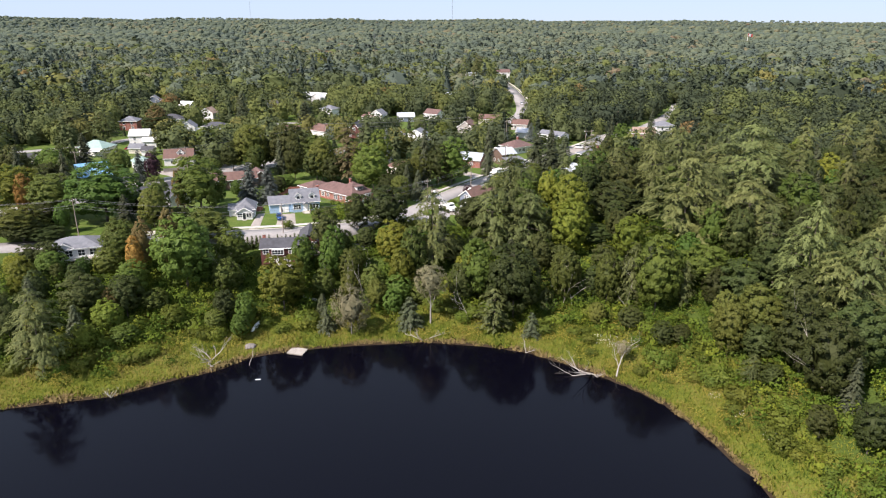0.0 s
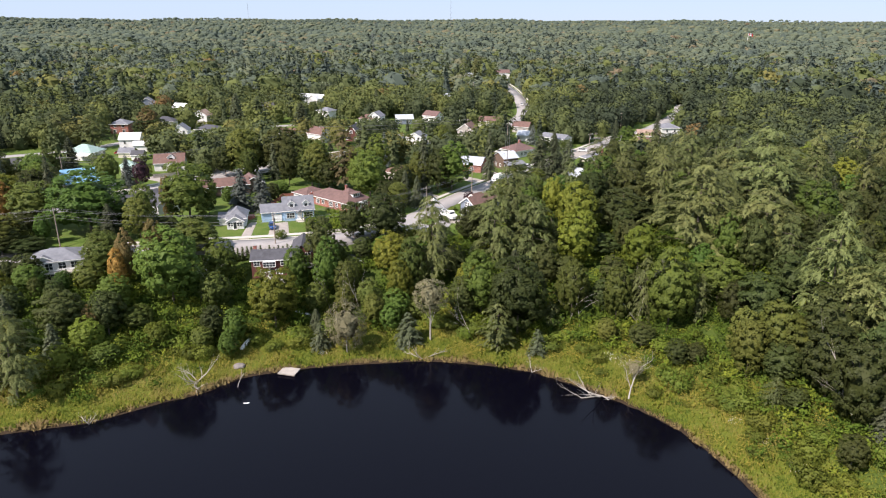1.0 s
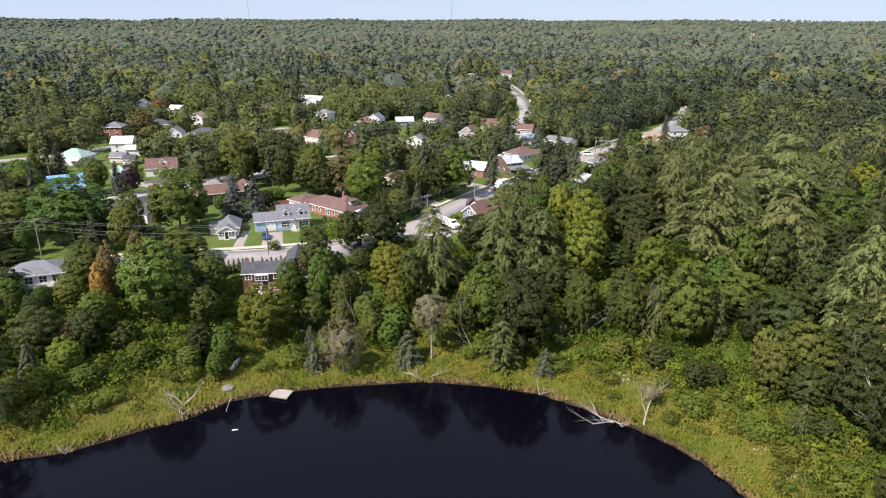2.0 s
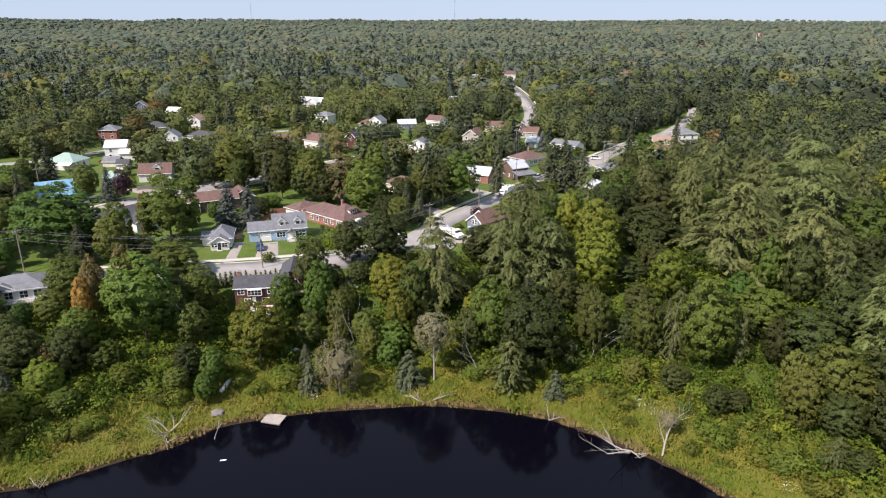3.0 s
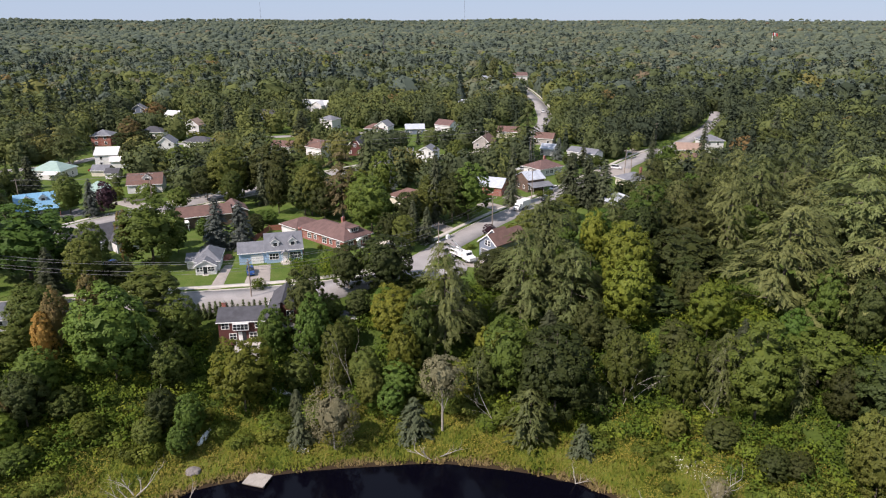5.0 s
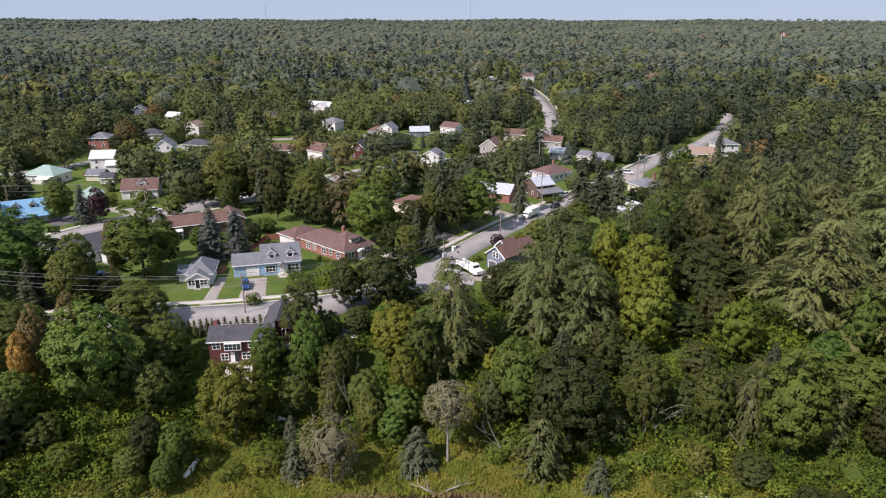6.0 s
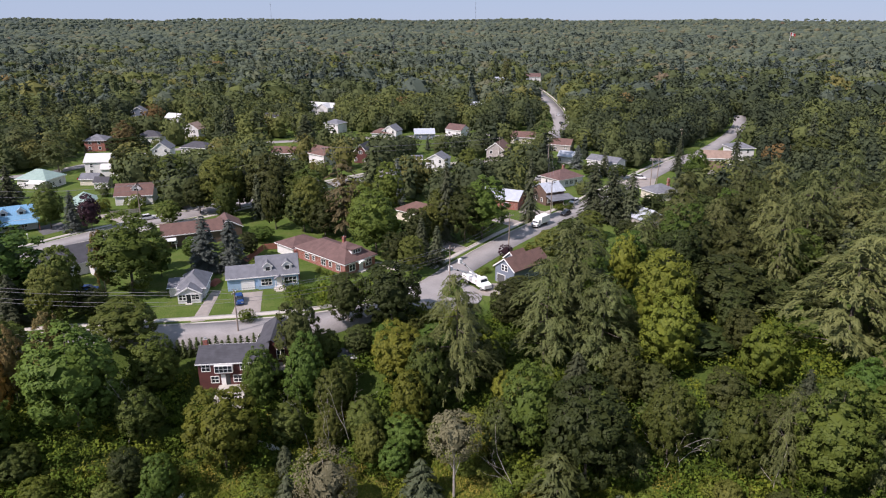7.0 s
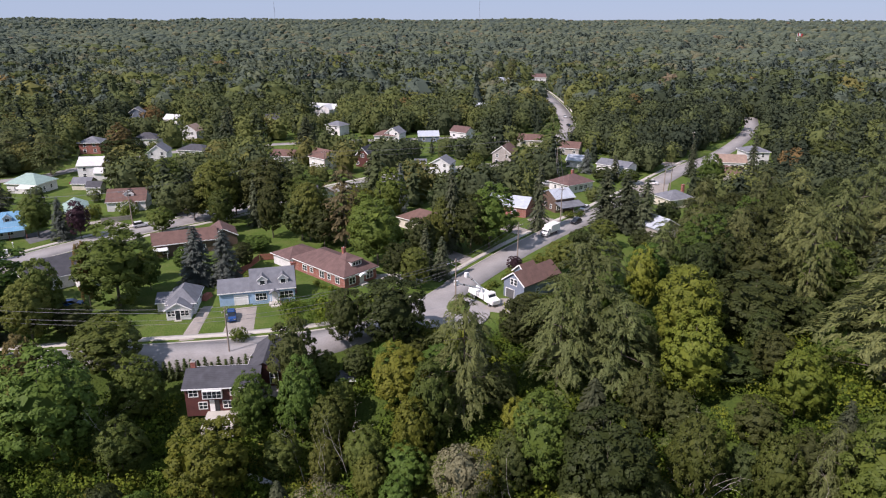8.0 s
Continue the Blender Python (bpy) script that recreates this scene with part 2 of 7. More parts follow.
SIDING = {
    "blue": coursed("pale_blue_siding", (0.33, 0.47, 0.62), 0.18, 0.6, 0.12),
    "white": coursed("white_siding", (0.66, 0.65, 0.63), 0.18, 0.6, 0.10),
    "cream": coursed("cream_siding", (0.62, 0.57, 0.46), 0.18, 0.6, 0.12),
    "grey": coursed("slate_grey_siding", (0.17, 0.20, 0.25), 0.18, 0.6, 0.12),
    "brown": coursed("brown_board_siding", (0.13, 0.085, 0.06), 0.22, 0.8, 0.2),
    "darkred": coursed("dark_red_board_siding", (0.11, 0.035, 0.028), 0.22, 0.8, 0.25),
    "brick": M_BRICK,
    "stone": plain("grey_stone_wall", (0.34, 0.31, 0.28), 0.9, 0, 0.3, 1.5, 0.4, 5.0),
}
ROOFING = {
    "grey": coursed("grey_shingles", (0.155, 0.16, 0.175), 0.16, 0.9, 0.25, 0.75),
    "charcoal": coursed("charcoal_shingles", (0.062, 0.062, 0.07), 0.16, 0.9, 0.3, 0.75),
    "brown": coursed("brown_shingles", (0.138, 0.078, 0.062), 0.16, 0.9, 0.25, 0.75),
    "red": coursed("red_brown_shingles", (0.130, 0.076, 0.066), 0.16, 0.9, 0.25, 0.75),
    "green": coursed("pale_green_sheet", (0.26, 0.36, 0.31), 0.4, 0.5, 0.15, 0.8, True),
    "blue": coursed("blue_metal_sheet", (0.15, 0.32, 0.47), 0.4, 0.4, 0.12, 0.75, True),
    "tin": coursed("pale_metal_sheet", (0.42, 0.45, 0.49), 0.4, 0.4, 0.15, 0.8, True),
    "white": coursed("white_sheet", (0.54, 0.54, 0.53), 0.4, 0.5, 0.1, 0.8, True),
    "tan": coursed("tan_shingles", (0.27, 0.19, 0.145), 0.16, 0.9, 0.2, 0.8),
}
LEAF = {
    "maple_green": leafy("maple_leaves", (0.044, 0.084, 0.011), (0.104, 0.164, 0.021)),
    "maple_dark": leafy("oak_leaves", (0.032, 0.046, 0.011), (0.072, 0.090, 0.021)),
    "maple_olive": leafy("olive_leaves", (0.056, 0.081, 0.013), (0.126, 0.148, 0.024)),
    "maple_yellow": leafy("yellowing_leaves", (0.076, 0.108, 0.009), (0.176, 0.205, 0.018)),
    "maple_orange": leafy("orange_leaves", (0.150, 0.115, 0.018), (0.440, 0.240, 0.040), 0.3, 0.01),
    "maple_rust": leafy("rust_and_green_leaves", (0.078, 0.079, 0.023), (0.197, 0.130, 0.041), 0.25, 0.015),
    "maple_plum": leafy("plum_leaves", (0.025, 0.013, 0.016), (0.058, 0.026, 0.032), 0.15, 0.01),
    "pine": leafy("pine_needles", (0.050, 0.068, 0.018), (0.158, 0.178, 0.050), 0.15, 0.02),
    "spruce": leafy("spruce_needles", (0.038, 0.051, 0.026), (0.087, 0.099, 0.046), 0.1, 0.01),
    "blue_spruce": leafy("blue_spruce_needles", (0.061, 0.076, 0.062), (0.138, 0.155, 0.132), 0.1, 0.005),
    "larch": leafy("browning_needles", (0.076, 0.064, 0.024), (0.166, 0.132, 0.052), 0.15, 0.01),
    "willow": leafy("grey_willow_leaves", (0.108, 0.102, 0.050), (0.215, 0.195, 0.105), 0.2, 0.01),
    "cedar": leafy("cedar_sprays", (0.028, 0.046, 0.010), (0.058, 0.082, 0.016), 0.1, 0.01),
    "shrub": leafy("shrub_leaves", (0.064, 0.096, 0.010), (0.158, 0.190, 0.019), 0.3, 0.03),
}


# ---- building blocks ----
def mesh_of(name, bm, mat):
    me = bpy.data.meshes.new(name)
    bm.to_mesh(me)
    bm.free()
    if mat:
        me.materials.append(mat)
    return me


def part(name, bm, material, parent, label=""):
    """Links a bmesh, or a mesh, as one mesh object under a thing or under a part."""
    me = bm if isinstance(bm, bpy.types.Mesh) else mesh_of(name, bm, material)
    ob = new(name, me)
    ob.parent = parent
    return tagged(ob, label)


def empty(name, m, label, category, group="", kind=""):
    ob = new(name)
    ob.empty_display_size = 0.3
    ob.matrix_basis = m
    return tagged(ob, label, category, group, kind)


def add_box(bm, x0, y0, z0, x1, y1, z1, m=None):
    vs = [bm.verts.new((x, y, z)) for x in (x0, x1) for y in (y0, y1) for z in (z0, z1)]
    for f in ((0, 1, 3, 2), (4, 6, 7, 5), (0, 4, 5, 1), (2, 3, 7, 6), (0, 2, 6, 4), (1, 5, 7, 3)):
        bm.faces.new([vs[i] for i in f])
    if m is not None:
        bmesh.ops.transform(bm, matrix=m, verts=vs)
    return vs


def box(x0, y0, z0, x1, y1, z1, bevel=0.0):
    bm = bmesh.new()
    add_box(bm, x0, y0, z0, x1, y1, z1)
    if bevel:
        bmesh.ops.bevel(bm, geom=bm.edges[:], offset=bevel, segments=2, affect="EDGES")
    return bm


def add_tube(bm, a, b, r0, r1, sides=6):
    a, b = Vector(a), Vector(b)
    turn = (b - a).to_track_quat("Z", "Y").to_matrix()
    rings = []
    for p, r in ((a, r0), (b, r1)):
        rings.append([bm.verts.new(p + turn @ Vector((r * math.cos(2 * math.pi * i / sides), r * math.sin(2 * math.pi * i / sides), 0))) for i in range(sides)])
    for i in range(sides):
        j = (i + 1) % sides
        bm.faces.new((rings[0][i], rings[0][j], rings[1][j], rings[1][i]))
    bm.faces.new(rings[0][::-1])
    bm.faces.new(rings[1])


def tube(a, b, r0, r1, sides=8):
    bm = bmesh.new()
    add_tube(bm, a, b, r0, r1, sides)
    return bm


def prism(outline, depth0, depth1):
    """A solid with an outline in x and z, from depth0 to depth1 in y."""
    bm = bmesh.new()
    a = [bm.verts.new((x, depth0, z)) for x, z in outline]
    b = [bm.verts.new((x, depth1, z)) for x, z in outline]
    bm.faces.new(a)
    bm.faces.new(b[::-1])
    n = len(outline)
    for i in range(n):
        j = (i + 1) % n
        bm.faces.new((a[j], a[i], b[i], b[j]))
    bmesh.ops.recalc_face_normals(bm, faces=bm.faces[:])
    return bm


# ---- the lie of the land ----
SHORE = np.array([(-89, 115), (-81, 117), (-69, 120), (-59.5, 126.5), (-51, 131), (-44, 138), (-33, 141.5), (-20, 144), (-3.5, 145.5), (9, 144), (19.5, 141),
                  (28, 135.5), (35, 130), (41, 124.5), (46, 118), (50, 109), (52, 101), (54.5, 95), (55, 88), (55, 60), (50, 0), (25, -75), (-75, -75), (-138, 0), (-144, 75), (-115, 107)], float)


def shore_distance(x, y):
    """Metres from the water's edge, negative over the pond; arrays allowed."""
    x, y = np.asarray(x, float), np.asarray(y, float)
    best, inside = np.full(x.shape, 1e18), np.zeros(x.shape, bool)
    for (ax, ay), (bx, by) in zip(SHORE, np.roll(SHORE, -1, 0)):
        ex, ey = bx - ax, by - ay
        t = np.clip(((x - ax) * ex + (y - ay) * ey) / (ex * ex + ey * ey), 0, 1)
        best = np.minimum(best, (ax + ex * t - x) ** 2 + (ay + ey * t - y) ** 2)
        cross = ((ay > y) != (by > y)) & (x < (bx - ax) * (y - ay) / (by - ay + 1e-12) + ax)
        inside ^= cross
    d = np.sqrt(best)
    return np.where(inside, -d, d)


TOWN = 16.9


def ground_height(x, y):
    x, y = np.asarray(x, float), np.asarray(y, float)
    d = shore_distance(x, y)
    wob = 0.9 * np.sin(x * 0.21 + 1.3) * np.sin(y * 0.17) + 0.5 * np.sin(x * 0.53 + y * 0.31)
    d = np.where(d > 0, d + wob * np.clip(d / 12, 0, 1) * np.clip((50 - d) / 20, 0, 1), d)
    d = d * np.where(x < -80, 0.8 + 0.2 * np.clip((x + 100) / 20, 0, 1), 1.0)
    z = np.interp(d, [-40, -8, 0, 1, 6, 14, 30, 38, 46, 56], [-5, -2, -0.06, 0.35, 1.3, 3.0, 9.0, 12.6, 16.5, TOWN])
    pad = np.clip((17 - np.hypot(x + 97, y - 162)) / 7, 0, 1)
    z = z * (1 - pad) + np.minimum(z, 11.0) * pad
    far = np.hypot(x, y)
    rise = np.clip((far - 900) / 3300, 0, 1)
    z = z + 40 * rise * rise * (3 - 2 * rise)
    swell = np.clip((far - 620) / 700, 0, 1)
    return z + swell * (9 * np.sin(x * 0.0042 + 0.7) * np.sin(y * 0.0051) + 5 * np.sin(x * 0.011 + y * 0.004) * np.sin(y * 0.009 + 2))


def height(x, y):
    return float(ground_height(np.array([x]), np.array([y]))[0])


def axis(lo, hi, inner0, inner1, step, growth=1.12):
    mid = list(np.arange(inner0, inner1 + 0.01, step))
    s, p, up = step, inner1, []
    while p < hi:
        s *= growth
        p += s
        up.append(min(p, hi))
    s, p, down = step, inner0, []
    while p > lo:
        s *= growth
        p -= s
        down.append(max(p, lo))
    return np.array(down[::-1] + mid + up)


def grid_mesh(name, xs, ys, zfun, mat):
    gx, gy = np.meshgrid(xs, ys)
    gz = zfun(gx, gy)
    nx, ny = len(xs), len(ys)
    idx = np.arange(nx * ny).reshape(ny, nx)
    quads = np.stack([idx[:-1, :-1], idx[:-1, 1:], idx[1:, 1:], idx[1:, :-1]], -1).reshape(-1, 4)
    return raw_mesh(name, np.stack([gx, gy, gz], -1).reshape(-1, 3), quads, mat, True)


def raw_mesh(name, verts, faces, mat, smooth=False, tone=None):
    """A mesh from arrays of vertices and of equal-sided faces."""
    faces = np.asarray(faces)
    k = faces.shape[1]
    me = bpy.data.meshes.new(name)
    me.vertices.add(len(verts))
    me.vertices.foreach_set("co", np.asarray(verts, np.float32).ravel())
    me.loops.add(faces.size)
    me.loops.foreach_set("vertex_index", faces.astype(np.int32).ravel())
    me.polygons.add(len(faces))
    me.polygons.foreach_set("loop_start", np.arange(0, faces.size, k, dtype=np.int32))
    me.polygons.foreach_set("loop_total", np.full(len(faces), k, np.int32))
    if tone is not None:
        me.attributes.new("tone", "FLOAT", "POINT").data.foreach_set("value", np.asarray(tone, np.float32))
    me.update(calc_edges=True)
    if smooth:
        me.polygons.foreach_set("use_smooth", np.ones(len(faces), bool))
    me.materials.append(mat)
    return me


ground = new("ground", grid_mesh("ground", axis(-3600, 3600, -165, 165, 3.0), axis(-1500, 4600, 60, 300, 2.5), ground_height, M_GROUND))
tagged(ground, "grassy bank, lawns and wooded land above a pond", "ground", kind="structure")
water = new("water", grid_mesh("water", np.linspace(-170, 75, 12), np.linspace(-100, 150, 12), lambda x, y: x * 0.0, M_WATER))
tagged(water, "still, nearly black pond water with dim reflections", "pond", kind="structure")

ROADS = {
    "street_1": ([(-150, 160), (-118, 168), (-96, 172.5), (-78, 176.4), (-64, 179.4), (-46.5, 183.1), (-30, 188), (-17, 195), (-9, 206)], 6.6),
    "street_2": ([(-13, 199), (-8, 208), (-3, 217), (4, 229), (11.5, 241), (22, 256), (36, 274), (50, 294), (62, 311), (76, 332), (91, 353), (108, 374), (131, 410), (155, 456), (172, 500)], 7.4),
    "street_3": ([(-160, 176), (-142, 194), (-130, 206), (-118, 222), (-108, 238), (-95, 254), (-80, 270), (-62, 290), (-45, 310), (-28, 326), (5, 345), (28, 372)], 7.6),
    "street_4": ([(-230, 280), (-174, 312), (-162, 330), (-147, 360), (-134, 372), (-112, 385), (-70, 400), (-20, 412), (30, 420)], 6.4),
    "street_5": ([(28, 372), (40, 405), (51, 445), (56, 497), (58, 555), (57, 630), (53, 720), (46, 800)], 9.0),
}


def smooth_line(points, step=3.0):
    p = [Vector((*q, 0)) for q in points]
    p = [2 * p[0] - p[1], *p, 2 * p[-1] - p[-2]]
    out = []
    for i in range(1, len(p) - 2):
        n = max(2, int((p[i + 1] - p[i]).length / step))
        for k in range(n):
            t = k / n
            out.append(0.5 * ((2 * p[i]) + (p[i + 1] - p[i - 1]) * t + (2 * p[i - 1] - 5 * p[i] + 4 * p[i + 1] - p[i + 2]) * t * t + (3 * p[i] - p[i - 1] - 3 * p[i + 1] + p[i + 2]) * t ** 3))
    out.append(p[-2])
    return np.array([(v.x, v.y) for v in out])


def ribbon(name, line, off0, off1, up0, up1, mat):
    """A slab along a line, from one side offset to another, its top and skirt following the ground."""
    tang = np.gradient(line, axis=0)
    tang /= np.linalg.norm(tang, axis=1)[:, None]
    side = np.stack([tang[:, 1], -tang[:, 0]], 1)
    a, b = line + side * off0, line + side * off1
    za, zb = ground_height(a[:, 0], a[:, 1]), ground_height(b[:, 0], b[:, 1])
    n = len(line)
    z = np.maximum(za, zb)
    v = np.concatenate([np.c_[a, za - 0.4], np.c_[a, z + up0], np.c_[b, z + up1], np.c_[b, zb - 0.4]])
    f = []
    for i in range(n - 1):
        for k in range(3):
            f.append((k * n + i, (k + 1) * n + i, (k + 1) * n + i + 1, k * n + i + 1))
    return raw_mesh(name, v, f, mat)


ROAD_LINES = {}
for road_name, (points, width) in ROADS.items():
    line = smooth_line(points)
    ROAD_LINES[road_name] = (line, width)
    lift = 0.05 + 0.006 * len(ROAD_LINES)
    road = new("road", ribbon("road", line, -width / 2, width / 2, lift, lift, M_ASPHALT))
    tagged(road, "worn pale grey asphalt street between grass verges", "road", kind="structure")
for road_name, sidewise, first, last in (("street_1", -1, 14, 999), ("street_2", -1, 5, 60), ("street_3", -1, 8, 75), ("street_3", 1, 18, 45), ("street_5", 1, 30, 120)):
    line, width = ROAD_LINES[road_name]
    line = line[first:last]
    o = sidewise * (width / 2)
    kerb = new("kerb", ribbon("kerb", line, *sorted((o, o + sidewise * 0.25)), 0.16, 0.16, M_CONCRETE))
    tagged(kerb, "low concrete kerb along the street", "kerb", kind="structure")
    p0 = o + sidewise * 1.5
    walkway = new("pavement", ribbon("pavement", line, *sorted((p0, p0 + sidewise * 1.5)), 0.14, 0.14, M_CONCRETE))
    tagged(walkway, "pale concrete footway beside the street", "pavement", kind="structure")
# the turning place at the street's end
turning = bmesh.new()
bmesh.ops.create_cone(turning, cap_ends=True, segments=40, radius1=8.5, radius2=8.5, depth=0.4, matrix=Matrix.Translation((-6.5, 200, TOWN - 0.115)))
tagged(part("road", turning, M_ASPHALT, None), "worn asphalt turning place at the street's end", "road", kind="structure")

island = bmesh.new()
bmesh.ops.create_cone(island, cap_ends=True, segments=28, radius1=2.6, radius2=2.4, depth=0.4, matrix=Matrix.Translation((-4.6, 202.4, TOWN - 0.02)) @ Matrix.Diagonal((1.0, 1.5, 1.0, 1.0)))
tagged(part("verge", island, M_GROUND, None), "rough grass island round a pole in the turning place", "verge", kind="structure")


# ---- houses ----
LOTS = []   # centre, half size and yaw of each plot, kept free of trees


def lot(x, y, w, d, yaw, front):
    LOTS.append((x, y, w / 2, d / 2, radians(yaw), front))


WINDOW_MESHES = {}


def lattice(xs, zs, y0, y1):
    """One flat frame of crossing bars: every second cell between the lines stays open."""
    bm = bmesh.new()
    grid = {(i, k, s): bm.verts.new((x, y, z)) for i, x in enumerate(xs) for k, z in enumerate(zs) for s, y in enumerate((y0, y1))}
    solid = {(i, k) for i in range(len(xs) - 1) for k in range(len(zs) - 1) if i % 2 == 0 or k % 2 == 0}
    for i, k in solid:
        for s in (0, 1):
            bm.faces.new([grid[q] for q in ((i, k, s), (i + 1, k, s), (i + 1, k + 1, s), (i, k + 1, s))])
        for di, dk, a, b in ((-1, 0, (0, 0), (0, 1)), (1, 0, (1, 0), (1, 1)), (0, -1, (0, 0), (1, 0)), (0, 1, (0, 1), (1, 1))):
            if (i + di, k + dk) not in solid:
                p, q = (i + a[0], k + a[1]), (i + b[0], k + b[1])
                bm.faces.new([grid[v] for v in ((*p, 0), (*q, 0), (*q, 1), (*p, 1))])
    bmesh.ops.recalc_face_normals(bm, faces=bm.faces[:])
    return bm


def window_meshes(w, h, bars):
    key = (round(w, 2), round(h, 2), bars)
    if key not in WINDOW_MESHES:
        t = 0.11
        xs, zs = [-w / 2 - t, -w / 2], [-t, 0]
        for i in range(1, bars + 1):
            x = -w / 2 + w * i / (bars + 1)
            xs += [x - 0.04, x + 0.04]
        if h > 0.9:
            zs += [h * 0.5 - 0.03, h * 0.5 + 0.03]
        xs, zs = xs + [w / 2, w / 2 + t], zs + [h, h + t]
        WINDOW_MESHES[key] = (mesh_of("window", lattice(xs, zs, -0.09, 0.0), M_WHITE), mesh_of("pane", box(-w / 2, -0.03, 0, w / 2, 0.01, h), M_GLASS))
    return WINDOW_MESHES[key]


def window(parent, m, w, h, bars=1):
    frame_mesh, pane_mesh = window_meshes(w, h, bars)
    ob = part("window", frame_mesh, None, parent, "white framed window")
    ob.matrix_basis = m
    part("pane", pane_mesh, None, ob)
    return ob


def door(parent, m, w, h, mat, name="door", label="panelled door"):
    n, rows = (4, 4) if w > 2 else (2, 3)
    xs, zs = [-w / 2], [0.0]
    for i in range(n):
        x = -w / 2 + i * w / n
        xs += [x + 0.07, x + w / n - 0.07]
    for k in range(rows):
        z = k * h / rows
        zs += [z + 0.07, z + h / rows - 0.07]
    ob = part(name, lattice(xs + [w / 2], zs + [h], -0.09, -0.03), mat, parent, label)
    ob.matrix_basis = m
    part("panel", box(-w / 2 + 0.01, -0.06, 0.01, w / 2 - 0.01, 0.0, h - 0.01), mat, ob)
    part("door_frame", lattice([-w / 2 - 0.12, -w / 2, w / 2, w / 2 + 0.12], [-0.1, 0.0, h, h + 0.12], -0.1, 0.0), M_WHITE, ob)
    return ob


def gable_roof(w, d, eave, rise, over=0.35, thick=0.18):
    """Ridge along x; overhang on all sides."""
    s = rise / (d / 2)
    y, z = d / 2 + over, eave - s * over
    return prism_x([(-y, z), (0, eave + rise), (y, z), (y, z + thick), (0, eave + rise + thick * 1.15), (-y, z + thick)], -w / 2 - over, w / 2 + over)


def prism_x(outline, x0, x1):
    bm = prism(outline, x0, x1)
    bmesh.ops.transform(bm, matrix=Matrix(((0, 1, 0, 0), (1, 0, 0, 0), (0, 0, 1, 0), (0, 0, 0, 1))), verts=bm.verts[:])
    bmesh.ops.recalc_face_normals(bm, faces=bm.faces[:])
    return bm


def hip_roof(w, d, eave, rise, over=0.5, thick=0.2):
    bm = bmesh.new()
    x, y = w / 2 + over, d / 2 + over
    r = max(0.0, w / 2 - d / 2)
    q = max(0.0, d / 2 - w / 2)
    low = [bm.verts.new((sx * x, sy * y, eave - 0.1)) for sx, sy in ((-1, -1), (1, -1), (1, 1), (-1, 1))]
    mid = [bm.verts.new((sx * x, sy * y, eave - 0.1 + thick)) for sx, sy in ((-1, -1), (1, -1), (1, 1), (-1, 1))]
    bm.faces.new(low[::-1])
    for i in range(4):
        bm.faces.new((low[i], low[(i + 1) % 4], mid[(i + 1) % 4], mid[i]))
    if r > 0.05:
        a, b = bm.verts.new((-r, 0, eave + rise)), bm.verts.new((r, 0, eave + rise))
        for f in ((mid[0], mid[1], b, a), (mid[1], mid[2], b), (mid[2], mid[3], a, b), (mid[3], mid[0], a)):
            bm.faces.new(f)
    elif q > 0.05:
        a, b = bm.verts.new((0, -q, eave + rise)), bm.verts.new((0, q, eave + rise))
        for f in ((mid[0], mid[1], a), (mid[1], mid[2], b, a), (mid[2], mid[3], b), (mid[3], mid[0], a, b)):
            bm.faces.new(f)
    else:
        a = bm.verts.new((0, 0, eave + rise))
        for i in range(4):
            bm.faces.new((mid[i], mid[(i + 1) % 4], a))
    return bm


def walls(w, d, eave, rise, kind):
    if kind == "gable":       # ridge along x, gables at the ends
        return prism_x([(-d / 2, -0.8), (d / 2, -0.8), (d / 2, eave), (0, eave + rise - 0.02), (-d / 2, eave)], -w / 2, w / 2)
    if kind == "front":       # gable towards the front
        return prism([(-w / 2, -0.8), (w / 2, -0.8), (w / 2, eave), (0, eave + rise - 0.02), (-w / 2, eave)], -d / 2, d / 2)
    return box(-w / 2, -d / 2, -0.8, w / 2, d / 2, eave)


